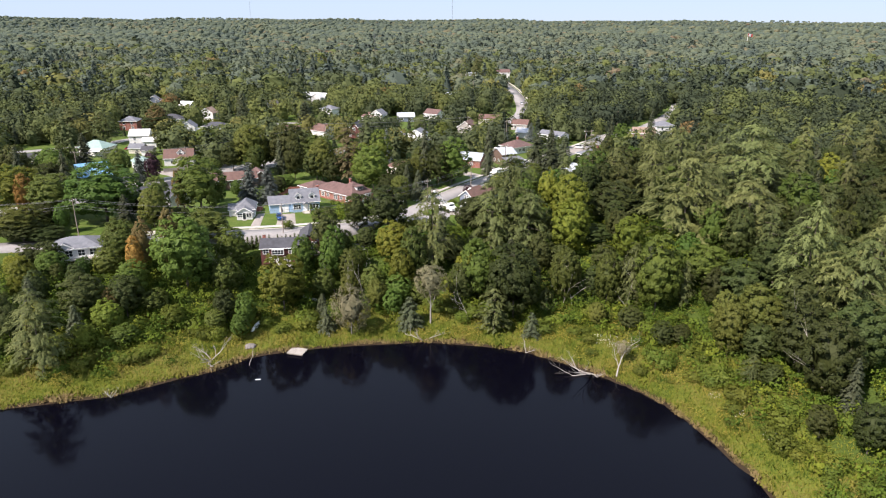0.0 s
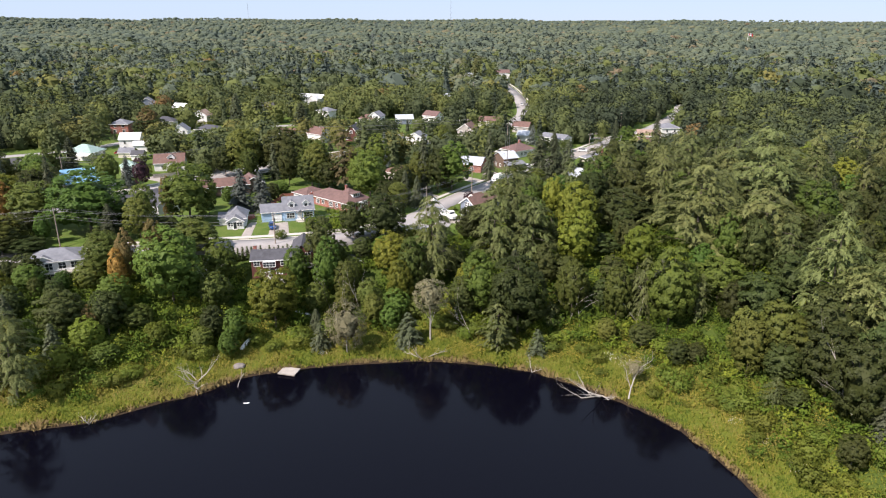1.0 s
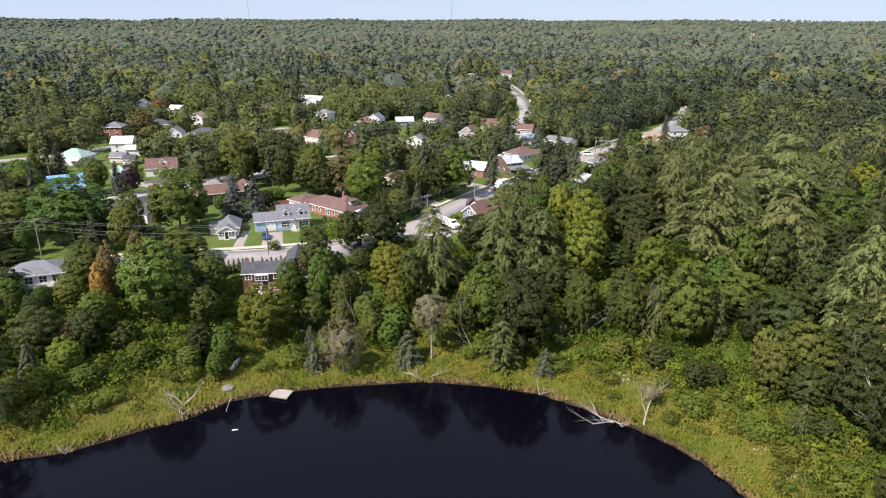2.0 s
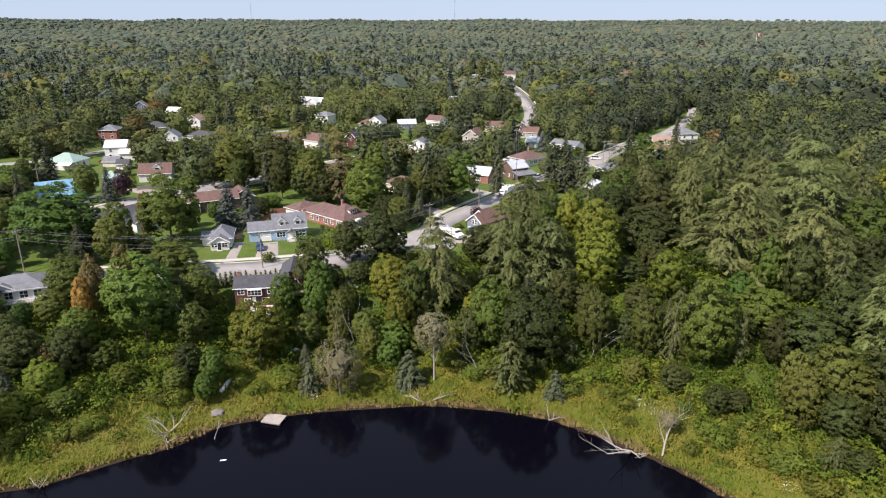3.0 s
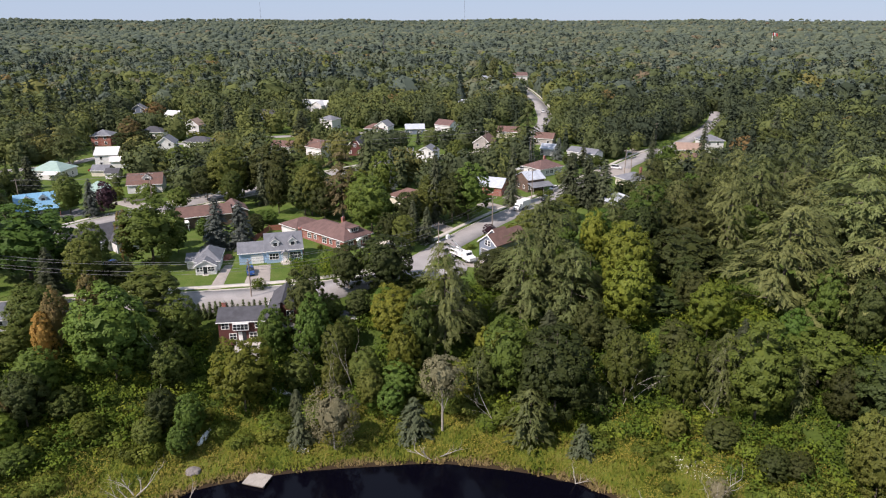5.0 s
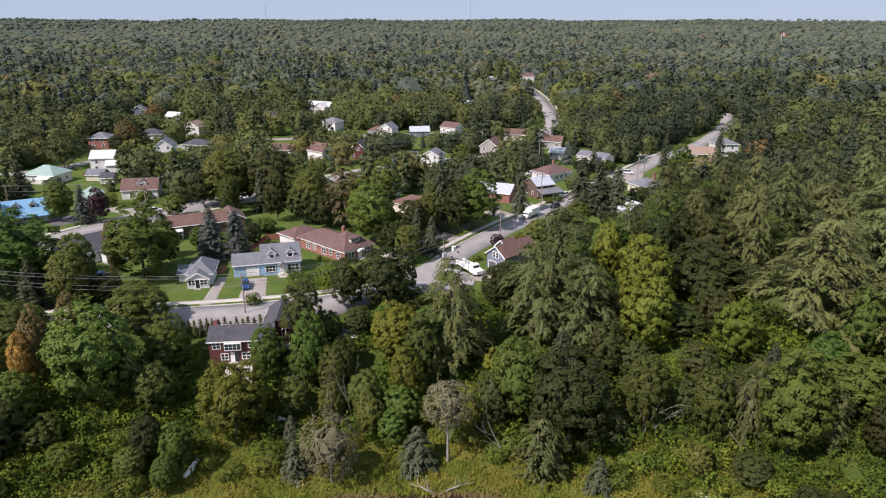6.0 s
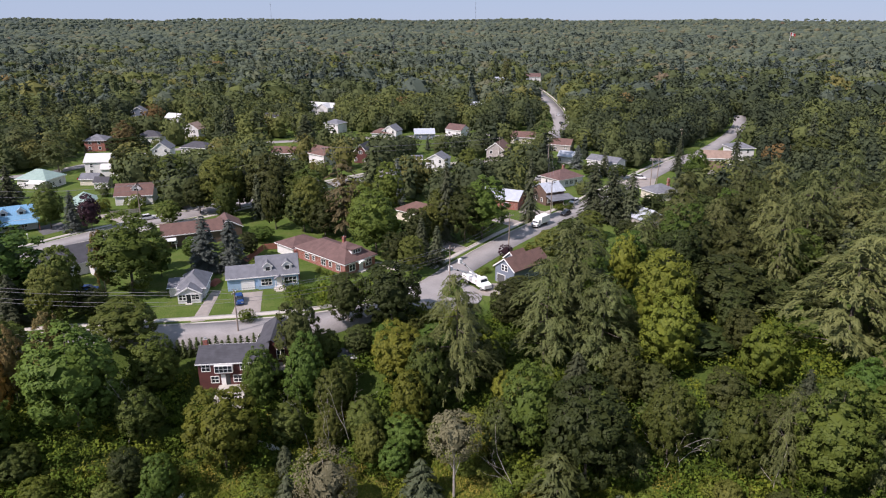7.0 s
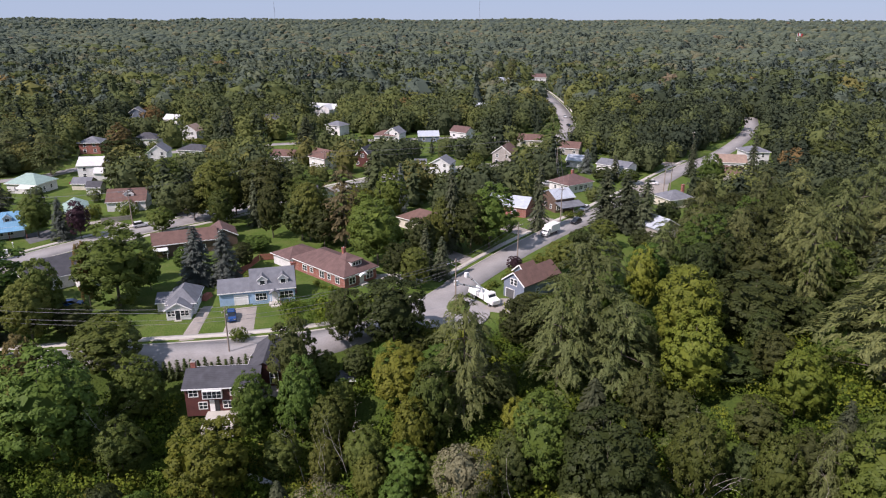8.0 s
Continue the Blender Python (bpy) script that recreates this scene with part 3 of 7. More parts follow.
def block(parent, w, d, eave, rise, kind, siding, roofing, m=None, trim=True):
    """Walls, roof and fascia of one volume of a house, as parts of it."""
    m = m or Matrix()
    wl = part("wall", walls(w, d, eave, rise, kind), SIDING[siding], parent)
    wl.matrix_basis = m
    if kind == "hip":
        rf = hip_roof(w, d, eave, rise)
    else:
        rf = gable_roof(w, d, eave, rise) if kind == "gable" else gable_roof(d, w, eave, rise)
        if kind == "front":
            bmesh.ops.transform(rf, matrix=Matrix.Rotation(radians(90), 4, "Z"), verts=rf.verts[:])
    ro = part("roof", rf, ROOFING[roofing], parent)
    ro.matrix_basis = m
    boards = []
    if trim and kind == "gable":
        s = rise / (d / 2)
        for sy in (-1, 1):
            y, z = sy * (d / 2 + 0.37), eave - s * 0.35
            boards.append(box(-w / 2 - 0.35, min(y, y + sy * 0.06), z - 0.05, w / 2 + 0.35, max(y, y + sy * 0.06), z + 0.17))
    elif trim and kind == "hip":
        for sy in (-1, 1):
            y, x = sy * (d / 2 + 0.515), sy * (w / 2 + 0.515)
            boards.append(box(-w / 2 - 0.48, y - 0.03, eave - 0.14, w / 2 + 0.48, y + 0.03, eave + 0.06))
            boards.append(box(x - 0.03, -d / 2 - 0.54, eave - 0.14, x + 0.03, d / 2 + 0.54, eave + 0.06))
    elif trim:
        s = rise / (w / 2)
        for sx in (-1, 1):
            run = w / 2 + 0.35
            length = math.hypot(run, s * run)
            bm = bmesh.new()
            add_box(bm, min(0, sx * length), -0.03, -0.06, max(0, sx * length), 0.03, 0.2, Matrix.Translation((0, -d / 2 - 0.38, eave + rise + 0.02)) @ Matrix.Rotation(sx * math.atan(s), 4, "Y"))
            boards.append(bm)
    for bm in boards:
        part("fascia", bm, M_WHITE, parent, "white painted fascia").matrix_basis = m
    return wl


def chimney(parent, x, y, z0, z1, s=0.7, mat=None):
    bm = box(x - s / 2, y - s / 2, z0, x + s / 2, y + s / 2, z1)
    add_box(bm, x - s / 2 - 0.06, y - s / 2 - 0.06, z1, x + s / 2 + 0.06, y + s / 2 + 0.06, z1 + 0.12)
    ch = part("chimney", bm, mat or M_BRICK, parent, "brick chimney")
    part("flue", tube((x, y, z1 + 0.1), (x, y, z1 + 0.4), 0.14, 0.14), M_STEEL, ch)


def gable_dormer(parent, x, y, z, w, h, siding, roofing):
    """A small window house on a roof; its front stands at y."""
    dm = part("dormer", prism([(-w / 2, -0.6), (w / 2, -0.6), (w / 2, h), (0, h + w * 0.42), (-w / 2, h)], 0, 2.6), SIDING[siding], parent)
    dm.matrix_basis = Matrix.Translation((x, y, z))
    rf = gable_roof(2.6, w, h, w * 0.42, 0.22, 0.12)
    bmesh.ops.transform(rf, matrix=Matrix.Translation((0, 1.3, 0)) @ Matrix.Rotation(radians(90), 4, "Z"), verts=rf.verts[:])
    part("dormer_roof", rf, ROOFING[roofing], dm)
    s = 0.84
    for sx in (-1, 1):
        bm = bmesh.new()
        length = math.hypot(w / 2 + 0.22, s * (w / 2 + 0.22))
        add_box(bm, min(0, sx * length), -0.03, -0.03, max(0, sx * length), 0.03, 0.14, Matrix.Translation((0, -0.24, h + w * 0.42 + 0.03)) @ Matrix.Rotation(sx * math.atan(s), 4, "Y"))
        part("dormer_trim", bm, M_WHITE, dm, "white bargeboard")
    frame_mesh, pane_mesh = window_meshes(w * 0.5, h * 0.72, 0)
    wi = part("dormer_window", frame_mesh, None, dm, "white framed window")
    wi.matrix_basis = Matrix.Translation((0, -0.01, h * 0.12))
    part("dormer_pane", pane_mesh, None, dm).matrix_basis = Matrix.Translation((0, -0.01, h * 0.12))


def house(label, x, y, z, yaw, w, d, eave, rise, kind, siding, roofing, front=(), left=(), right=(), clear=26, name="house", lot_pad=5.0):
    """A house with its base's middle at x, y; its front looks along -y, turned by yaw. front, left and right hold windows as (offset, sill, width, height, bars)."""
    h = empty(name, pose(x, y, z, 0, 0, yaw), label, "house" if name == "house" else name.replace("_", " "))
    block(h, w, d, eave, rise, kind, siding, roofing)
    for u, v, ww, hh, bars in front:
        window(h, pose(u, -d / 2 - 0.005, v), ww, hh, bars)
    for u, v, ww, hh, bars in left:
        window(h, pose(-w / 2 - 0.005, u, v, 0, 0, -90), ww, hh, bars)
    for u, v, ww, hh, bars in right:
        window(h, pose(w / 2 + 0.005, u, v, 0, 0, 90), ww, hh, bars)
    lot(x, y, w + lot_pad, d + lot_pad, yaw, clear)
    return h


T = TOWN
TWO = ((-2.4, 1.0, 1.3, 1.2, 1), (2.4, 1.0, 1.3, 1.2, 1))
FOUR = ((-2.2, 0.9, 1.1, 1.3, 0), (2.2, 0.9, 1.1, 1.3, 0), (-2.0, 3.4, 1.0, 1.2, 0), (2.0, 3.4, 1.0, 1.2, 0))
SIDE = ((-1.5, 1.0, 0.9, 1.2, 0), (1.8, 1.0, 0.9, 1.2, 0))


def blue_house():
    h = house("pale blue clapboard house with grey shingle roof and dormers", -45.2, 206.6, T, 17, 8.9, 7.6, 3.4, 3.2, "gable", "blue", "grey",
              front=((-2.6, 1.0, 2.2, 1.45, 2), (2.7, 1.0, 2.6, 1.45, 2)), left=((0, 3.6, 0.9, 1.1, 0),), right=((-1.5, 1.0, 1.0, 1.2, 0), (0.4, 3.6, 0.9, 1.1, 0)), clear=40)
    wing = Matrix.Translation((-7.8, 0.4, 0))
    block(h, 6.6, 7.0, 3.0, 1.6, "gable", "blue", "grey", wing)
    door(h, pose(-6.7, -3.11, 0), 2.7, 2.2, M_WHITE, "garage_door", "white panelled garage door")
    for x in (-2.1, 2.2):
        gable_dormer(h, x, -3.1, 4.0, 1.9, 1.25, "white", "grey")
    chimney(h, 4.5, 0.6, 0, 7.2, 0.9)
    # entrance with a small gable on posts
    door(h, pose(0.2, -3.81, 0.45), 1.0, 2.05, M_WHITE)
    porch = part("porch", box(-1.1, -5.4, -0.2, 1.5, -3.82, 0.42), M_CONCRETE, h, "concrete entrance steps")
    part("step", box(-0.7, -6.2, -0.2, 1.1, -5.41, 0.2), M_CONCRETE, porch)
    hood = gable_roof(1.5, 2.0, 2.65, 0.75, 0.15, 0.1)
    bmesh.ops.transform(hood, matrix=Matrix.Translation((0.2, -4.5, 0)) @ Matrix.Rotation(radians(90), 4, "Z"), verts=hood.verts[:])
    part("porch_roof", hood, ROOFING["grey"], h)
    for x in (-0.7, 1.1):
        part("porch_post", tube((x, -5.1, 0.4), (x, -5.1, 2.7), 0.07, 0.06), M_WHITE, h)
    part("rail", box(1.25, -5.3, 0.42, 1.31, -3.9, 1.3), M_REDWOOD, h)


def cottage():
    h = house("small white cottage with grey hipped roof", -62.0, 200.0, T, 12, 5.2, 8.2, 2.6, 2.4, "hip", "white", "grey", left=SIDE, right=SIDE, clear=36)
    block(h, 4.7, 2.4, 2.3, 1.4, "front", "white", "grey", Matrix.Translation((-0.2, -5.3, 0)))
    for u, w in ((-1.75, 0.6), (-1.0, 0.6), (0.85, 0.7), (1.65, 0.7)):
        window(h, pose(u - 0.2, -6.51, 0.9), w, 1.1, 0)
    door(h, pose(-0.3, -6.51, 0.1), 0.9, 2.0, M_GLASS)
    part("step", box(-1.0, -7.3, -0.2, 0.4, -6.52, 0.1), M_CONCRETE, h)
    block(h, 2.6, 5.0, 2.2, 1.1, "gable", "white", "grey", Matrix.Translation((-3.9, 0.5, 0)))


def red_house():
    h = house("long red brick bungalow with brown hipped roof", -34.7, 220.9, T, 50, 9.5, 19.5, 2.9, 2.2, "hip", "brick", "red",
              front=((-2.6, 0.8, 1.7, 1.5, 1), (2.6, 0.8, 1.9, 1.5, 1)), left=((-7.2, 0.8, 1.4, 1.4, 1), (-4.2, 1.0, 1.0, 1.2, 0), (-1.5, 0.7, 1.6, 1.5, 1), (2.4, 1.0, 1.0, 1.1, 0), (5.0, 0.8, 1.5, 1.3, 1)), clear=40)
    # raised hip over the front half, with a shed dormer
    m = Matrix.Translation((0, -5.0, 0.03))
    up = part("roof", hip_roof(9.5, 9.5, 2.95, 3.6), ROOFING["red"], h)
    up.matrix_basis = m
    dm = part("dormer", box(-1.5, -8.5, 3.4, 1.5, -5.0, 5.35), SIDING["white"], h)
    part("dormer_roof", box(-1.8, -8.85, 5.36, 1.8, -4.9, 5.52), ROOFING["red"], dm)
    for x in (-0.8, 0, 0.8):
        w = part("dormer_window", window_meshes(0.6, 0.8, 0)[0], None, dm)
        w.matrix_basis = pose(x, -8.505, 4.35)
        part("dormer_pane", window_meshes(0.6, 0.8, 0)[1], None, dm).matrix_basis = pose(x, -8.505, 4.35)
    chimney(h, 0.8, -3.0, 4.5, 6.9, 0.7)
    door(h, pose(0.2, -9.76, 0.3), 1.0, 2.05, M_WHITE)
    aw = prism([(-1.1, 2.35), (1.1, 2.35), (0.9, 2.7), (0, 2.9), (-0.9, 2.7)], -11.0, -9.77)
    part("awning", aw, M_WHITE, h, "white metal door awning")
    part("step", box(-0.8, -11.2, -0.2, 1.2, -9.77, 0.28), M_CONCRETE, h)
    block(h, 8.5, 7.0, 2.7, 1.7, "hip", "white", "red", Matrix.Translation((-1.5, 13.0, 0.02)))


def dark_house():
    z = 11.6
    h = house("dark red boarded house with charcoal roof on a wooded slope", -44.2, 173.2, z, 8, 12.0, 7.0, 4.6, 1.6, "gable", "darkred", "charcoal",
              front=((-4.6, 3.0, 1.4, 1.3, 1), (-3.2, 0.6, 1.3, 1.2, 1), (0.9, 0.6, 1.5, 1.3, 1), (2.2, 3.0, 1.4, 1.3, 1), (4.6, 3.0, 1.2, 1.2, 1)), clear=32)
    # bowed picture window
    bay = part("bay_window", prism([(-3.0, 2.75), (0.2, 2.75), (0.2, 4.3), (-3.0, 4.3)], -4.2, -3.51), M_WHITE, h, "white bowed picture window")
    for i in range(4):
        for j in range(2):
            part("bay_pane", box(-2.88 + i * 0.76, -4.23, 2.95 + j * 0.64, -2.22 + i * 0.76, -4.19, 3.5 + j * 0.64), M_GLASS, bay)
    part("patio_door", box(-2.1, -3.56, 0.05, -1.3, -3.5, 2.15), M_WHITE, h, "white patio door")
    part("patio_door", box(-1.28, -3.56, 0.05, -0.5, -3.5, 2.15), M_GLASS, h, "dark glazed patio door")
    chimney(h, -5.4, 1.2, 4.5, 7.0, 0.8)
    part("terrace", box(-2.6, -8.5, -2.0, 2.5, -3.52, 0.0), M_CONCRETE, h, "pale paved terrace")
    wing = Matrix.Translation((6.6, 5.6, 0)) @ Matrix.Rotation(radians(90), 4, "Z")
    block(h, 10.5, 6.0, 4.8, 2.0, "gable", "darkred", "charcoal", wing)
    window(h, pose(8.2, 0.34, 2.7), 1.3, 2.0, 1)
    deck = part("deck", box(6.1, -3.4, 1.9, 10.6, 0.3, 2.1), M_TIMBER, h, "silvered timber deck")
    for x in (6.3, 10.4):
        part("deck_post", box(x - 0.08, -3.3, -2.5, x + 0.08, -3.14, 1.9), M_TIMBER, deck)
    for i in range(15):
        part("deck_slat", box(6.2 + i * 0.3, -3.42, 2.1, 6.26 + i * 0.3, -3.36, 3.05), M_TIMBER, deck)
    part("deck_rail", box(6.1, -3.45, 3.05, 10.65, -3.33, 3.12), M_TIMBER, deck)


def grey_gabled_house():
    h = house("slate grey gabled house with brown roof and white trim", 11.5, 211.6, T, -45, 5.8, 12.0, 3.9, 2.2, "front", "grey", "brown",
              front=((-0.5, 3.3, 0.75, 1.3, 0), (0.5, 3.3, 0.75, 1.3, 0)), right=SIDE, clear=18)
    door(h, pose(-1.0, -6.01, 0), 2.3, 2.1, M_DARKTAR, "garage_door", "dark garage door")
    block(h, 3.4, 4.2, 3.9, 1.6, "front", "grey", "brown", Matrix.Translation((-3.2, 1.6, 0.1)))


def left_house():
    z = 11.5
    h = house("two-storey white house with grey roof and balconies", -100, 170.0, z, 22, 12.0, 9.0, 5.4, 2.2, "hip", "white", "grey",
              front=((-4.3, 0.5, 1.6, 1.7, 1), (-1.6, 0.5, 1.6, 1.7, 1), (1.4, 0.5, 1.6, 1.7, 1), (4.2, 0.5, 1.6, 1.7, 1), (-4.3, 3.3, 1.6, 1.6, 1), (-1.6, 3.3, 1.6, 1.6, 1), (1.4, 3.3, 1.6, 1.6, 1), (4.2, 3.3, 1.6, 1.6, 1)), right=SIDE, clear=38)
    block(h, 5.0, 0.98, 5.3, 1.5, "front", "white", "grey", Matrix.Translation((-2.6, -4.0, 0.1)))
    bal = part("balcony", box(-6.2, -6.6, 2.55, 6.2, -4.52, 2.75), M_TIMBER, h, "timber balcony with white railing")
    for i in range(42):
        part("baluster", box(-6.15 + i * 0.3, -6.6, 2.75, -6.1 + i * 0.3, -6.55, 3.6), M_WHITE, bal)
    part("handrail", box(-6.2, -6.64, 3.6, 6.2, -6.5, 3.68), M_WHITE, bal)
    for x in (-6.0, -2.0, 2.0, 6.0):
        part("balcony_post", box(x - 0.08, -6.55, -0.8, x + 0.08, -6.4, 2.55), M_WHITE, bal)


def brown_long_house():
    h = house("long dark brown house with red-brown roof", -77.0, 236.0, T, 26, 15.5, 8.0, 3.4, 2.0, "gable", "brown", "brown",
              front=((-5.0, 1.0, 1.3, 1.2, 1), (-1.0, 0.9, 2.0, 1.3, 2), (4.0, 1.0, 1.3, 1.2, 1)), left=((0, 1.2, 1.0, 1.1, 0),), clear=24)
    block(h, 7.0, 8.0, 3.0, 2.0, "front", "brown", "red", Matrix.Translation((9.5, 2.5, 0)))
    part("porch_roof", prism([(-8.0, 2.5), (-4.5, 2.5), (-4.5, 2.65), (-8.0, 2.65)], -6.8, -4.02), M_WHITE, h, "white porch canopy")
    for x in (-7.8, -4.7):
        part("porch_post", tube((x, -6.6, 0), (x, -6.6, 2.5), 0.06, 0.06), M_WHITE, h)


def big_dark_roof_house():
    h = house("low house with broad charcoal roof beside the street", -97.0, 213.5, T, 48, 17.0, 11.0, 3.0, 3.0, "gable", "white", "charcoal", right=((-2.0, 0.9, 1.2, 1.2, 0), (2.0, 0.9, 1.2, 1.2, 0), (0, 3.2, 0.9, 1.1, 0)), front=TWO, clear=26)
    block(h, 7.0, 6.0, 3.0, 2.2, "front", "white", "charcoal", Matrix.Translation((4.5, -6.5, 0)))


def blue_roof_house():
    h = house("white house with bright blue metal roof and porch", -133.5, 245.5, T, 32, 11.0, 8.5, 3.4, 3.0, "gable", "white", "blue", front=TWO + ((0, 1.0, 1.3, 1.2, 1),), right=SIDE, clear=30)
    for x in (-2.2, 2.2):
        gable_dormer(h, x, -2.9, 4.4, 2.0, 1.1, "white", "blue")
    part("porch_roof", prism_x([(-7.0, 2.5), (-4.27, 3.2), (-4.27, 3.35), (-7.0, 2.65)], -5.5, 6.5), ROOFING["blue"], h)
    for x in (-5.2, -1.5, 2.2, 6.2):
        part("porch_post", tube((x, -6.8, 0), (x, -6.8, 2.55), 0.08, 0.08), M_REDWOOD, h)


def porch_house():
    h = house("brown house with pale metal roof and deep porch", 25.5, 281.0, T, 28, 7.0, 8.0, 4.6, 2.0, "gable", "brown", "tin", front=TWO, left=SIDE, clear=26)
    part("porch_roof", prism_x([(-8.2, 2.5), (-4.02, 3.4), (-4.02, 3.55), (-8.2, 2.65)], -4.0, 5.0), ROOFING["grey"], h)
    for x in (-3.8, 0.5, 4.8):
        part("porch_post", tube((x, -8.0, 0), (x, -8.0, 2.55), 0.08, 0.08), M_TIMBER, h)


blue_house()
cottage()
red_house()
dark_house()
grey_gabled_house()
left_house()
brown_long_house()
big_dark_roof_house()
blue_roof_house()
porch_house()
house("red-brown timber house with pale metal roof", 10.5, 276.5, T, -22, 12.5, 9.0, 3.2, 2.2, "gable", "brick", "tin", front=TWO, clear=30)
h = house("white bungalow with red hipped roof", 33.5, 307.5, T, 38, 12.0, 9.5, 3.0, 2.6, "hip", "white", "red", front=TWO + ((0, 0.9, 1.6, 1.3, 1),), right=SIDE, left=SIDE, clear=32)
chimney(h, 2.5, 2.0, 3.5, 6.4, 0.8)
h = house("two-storey white building half hidden by trees", 54.0, 330.0, T, -40, 13.0, 7.5, 4.6, 1.5, "gable", "white", "grey", front=FOUR + ((-4.8, 0.9, 1.0, 1.2, 0), (4.8, 0.9, 1.0, 1.2, 0)), clear=14)
house("small white house with pale grey roof", 41.0, 347.0, T, -25, 6.5, 6.0, 3.0, 1.8, "gable", "white", "tin", front=TWO[:1], clear=20)
house("grey stone gabled house", 12.0, 352.0, T, -20, 8.0, 10.0, 5.0, 3.0, "front", "stone", "brown", front=FOUR, left=SIDE, clear=32)
h = house("white gabled house with brown roof by the street", -62.5, 341.0, T, -38, 10.0, 8.0, 4.4, 2.8, "gable", "white", "brown", front=TWO, right=FOUR, clear=28)
house("red and white gabled house", -46.0, 346.0, T, -12, 6.0, 9.0, 4.6, 3.2, "front", "darkred", "charcoal", front=FOUR[:2] + ((0, 4.0, 1.4, 1.4, 1),), left=SIDE, clear=26)
house("white house with charcoal roof", -53.5, 286.0, T, -40, 9.0, 8.5, 3.0, 2.6, "gable", "white", "charcoal", front=TWO, clear=26)
house("white bungalow with brown hipped roof", -44.5, 405.0, T, -5, 11.5, 8.5, 3.0, 2.2, "hip", "white", "brown", front=TWO, clear=30)
house("slate blue bungalow with pale roof", -24.0, 405.0, T, 8, 10.0, 8.0, 3.0, 1.9, "gable", "grey", "tin", front=TWO, clear=30)
house("white house with red-brown roof", -7.0, 415.0, T, -35, 10.0, 8.0, 3.4, 2.4, "gable", "white", "red", front=TWO, right=TWO, clear=30)
h = house("large white house with several wings", -95.0, 494.0, T, -22, 20.0, 9.0, 5.0, 2.4, "gable", "white", "white", front=FOUR + ((6, 0.9, 1.2, 1.2, 0), (-6, 0.9, 1.2, 1.2, 0)), clear=45)
block(h, 8, 8, 5.0, 2.5, "front", "white", "white", Matrix.Translation((5, -4.5, 0)))
house("pale two-storey house with grey roof", -73.0, 423.0, T, -30, 9.0, 7.5, 5.0, 2.0, "hip", "white", "grey", front=FOUR, clear=30)
house("white house half hidden by trees", -13.5, 331.0, T, -15, 8.0, 8.0, 4.5, 2.2, "front", "white", "grey", front=FOUR, clear=22)
house("small shed with pale roof", -23.0, 341.0, T, 5, 4.5, 4.0, 2.4, 1.2, "gable", "stone", "grey", name="shed", clear=18)
house("low house with brown hipped roof behind maples", -15.0, 258.5, T, -38, 14.5, 9.0, 3.0, 2.4, "hip", "cream", "brown", front=TWO, clear=14)
house("two-storey white house with grey hipped roof", 117.0, 358.0, T, 5, 9.5, 9.0, 5.4, 2.2, "hip", "white", "grey", front=FOUR, right=SIDE, clear=34)
house("white gabled house with tan roof", 103.5, 346.5, T, -8, 11.0, 8.0, 3.2, 2.4, "gable", "white", "tan", front=TWO + ((0, 1, 1.3, 1.2, 1),), clear=26)
house("brown roofed house below a gabled one", 96.0, 326.0, T, -30, 8.5, 7.5, 3.0, 2.0, "gable", "stone", "brown", front=TWO, clear=22)
h = house("low house with grey hipped roof", 64.0, 287.5, T, 24, 9.0, 8.0, 3.0, 2.2, "hip", "cream", "grey", front=TWO, clear=22)
chimney(h, 4.2, 1.0, 3.0, 6.2, 0.8)
house("small house with pale blue metal roof", 50.0, 255.0, T, 30, 8.0, 9.0, 3.4, 2.2, "front", "stone", "tin", front=TWO[:1], clear=20)
h = house("white house with pale green hipped roof", -157.0, 296.0, T, -8, 12.0, 9.5, 3.4, 3.0, "hip", "white", "green", front=TWO, right=SIDE, clear=34)
part("porch_roof", prism_x([(-7.5, 2.5), (-4.77, 3.3), (-4.77, 3.42), (-7.5, 2.62)], 0.0, 6.0), M_WHITE, h)
h = house("two-storey white house with white roof", -146.5, 318.0, T, 10, 9.0, 8.5, 5.4, 2.4, "gable", "white", "white", front=FOUR, right=FOUR, clear=30)
block(h, 6.0, 4.0, 3.0, 1.5, "gable", "white", "white", Matrix.Translation((5.0, -4.5, 0)))
house("white garden shed with grey roof", -140.5, 300.0, T, 2, 6.5, 5.0, 2.4, 1.6, "gable", "cream", "grey", name="shed", clear=20)
house("small white shed with dark roof", -133.5, 295.0, T, 2, 5.0, 4.0, 2.3, 1.5, "gable", "white", "charcoal", name="shed", clear=20)
h = house("white house with brown roof, dormer and porch", -112.0, 276.0, T, 14, 11.5, 8.5, 3.2, 3.0, "gable", "white", "brown", front=TWO, left=SIDE, clear=28)
gable_dormer(h, 0.8, -2.8, 4.0, 2.8, 1.2, "white", "brown")
block(h, 3.5, 2.4, 2.4, 1.2, "front", "white", "brown", Matrix.Translation((1.5, -5.4, 0)))
house("long garage with pale green roof", -123.5, 266.0, T, 34, 6.5, 11.0, 2.8, 1.6, "front", "white", "green", name="garage", clear=18)
h = house("white gabled house with tan roof on a lawn", -142.0, 401.0, T, -6, 8.5, 8.0, 5.0, 2.8, "front", "white", "tan", front=FOUR, clear=44)
block(h, 8.0, 6.0, 2.8, 2.0, "gable", "white", "tan", Matrix.Translation((-7.6, 0.5, 0)))
house("pale grey gabled house beside a broad tree", -135.0, 349.0, T, 10, 7.5, 9.0, 4.6, 2.8, "front", "white", "grey", front=FOUR, left=SIDE, clear=28)
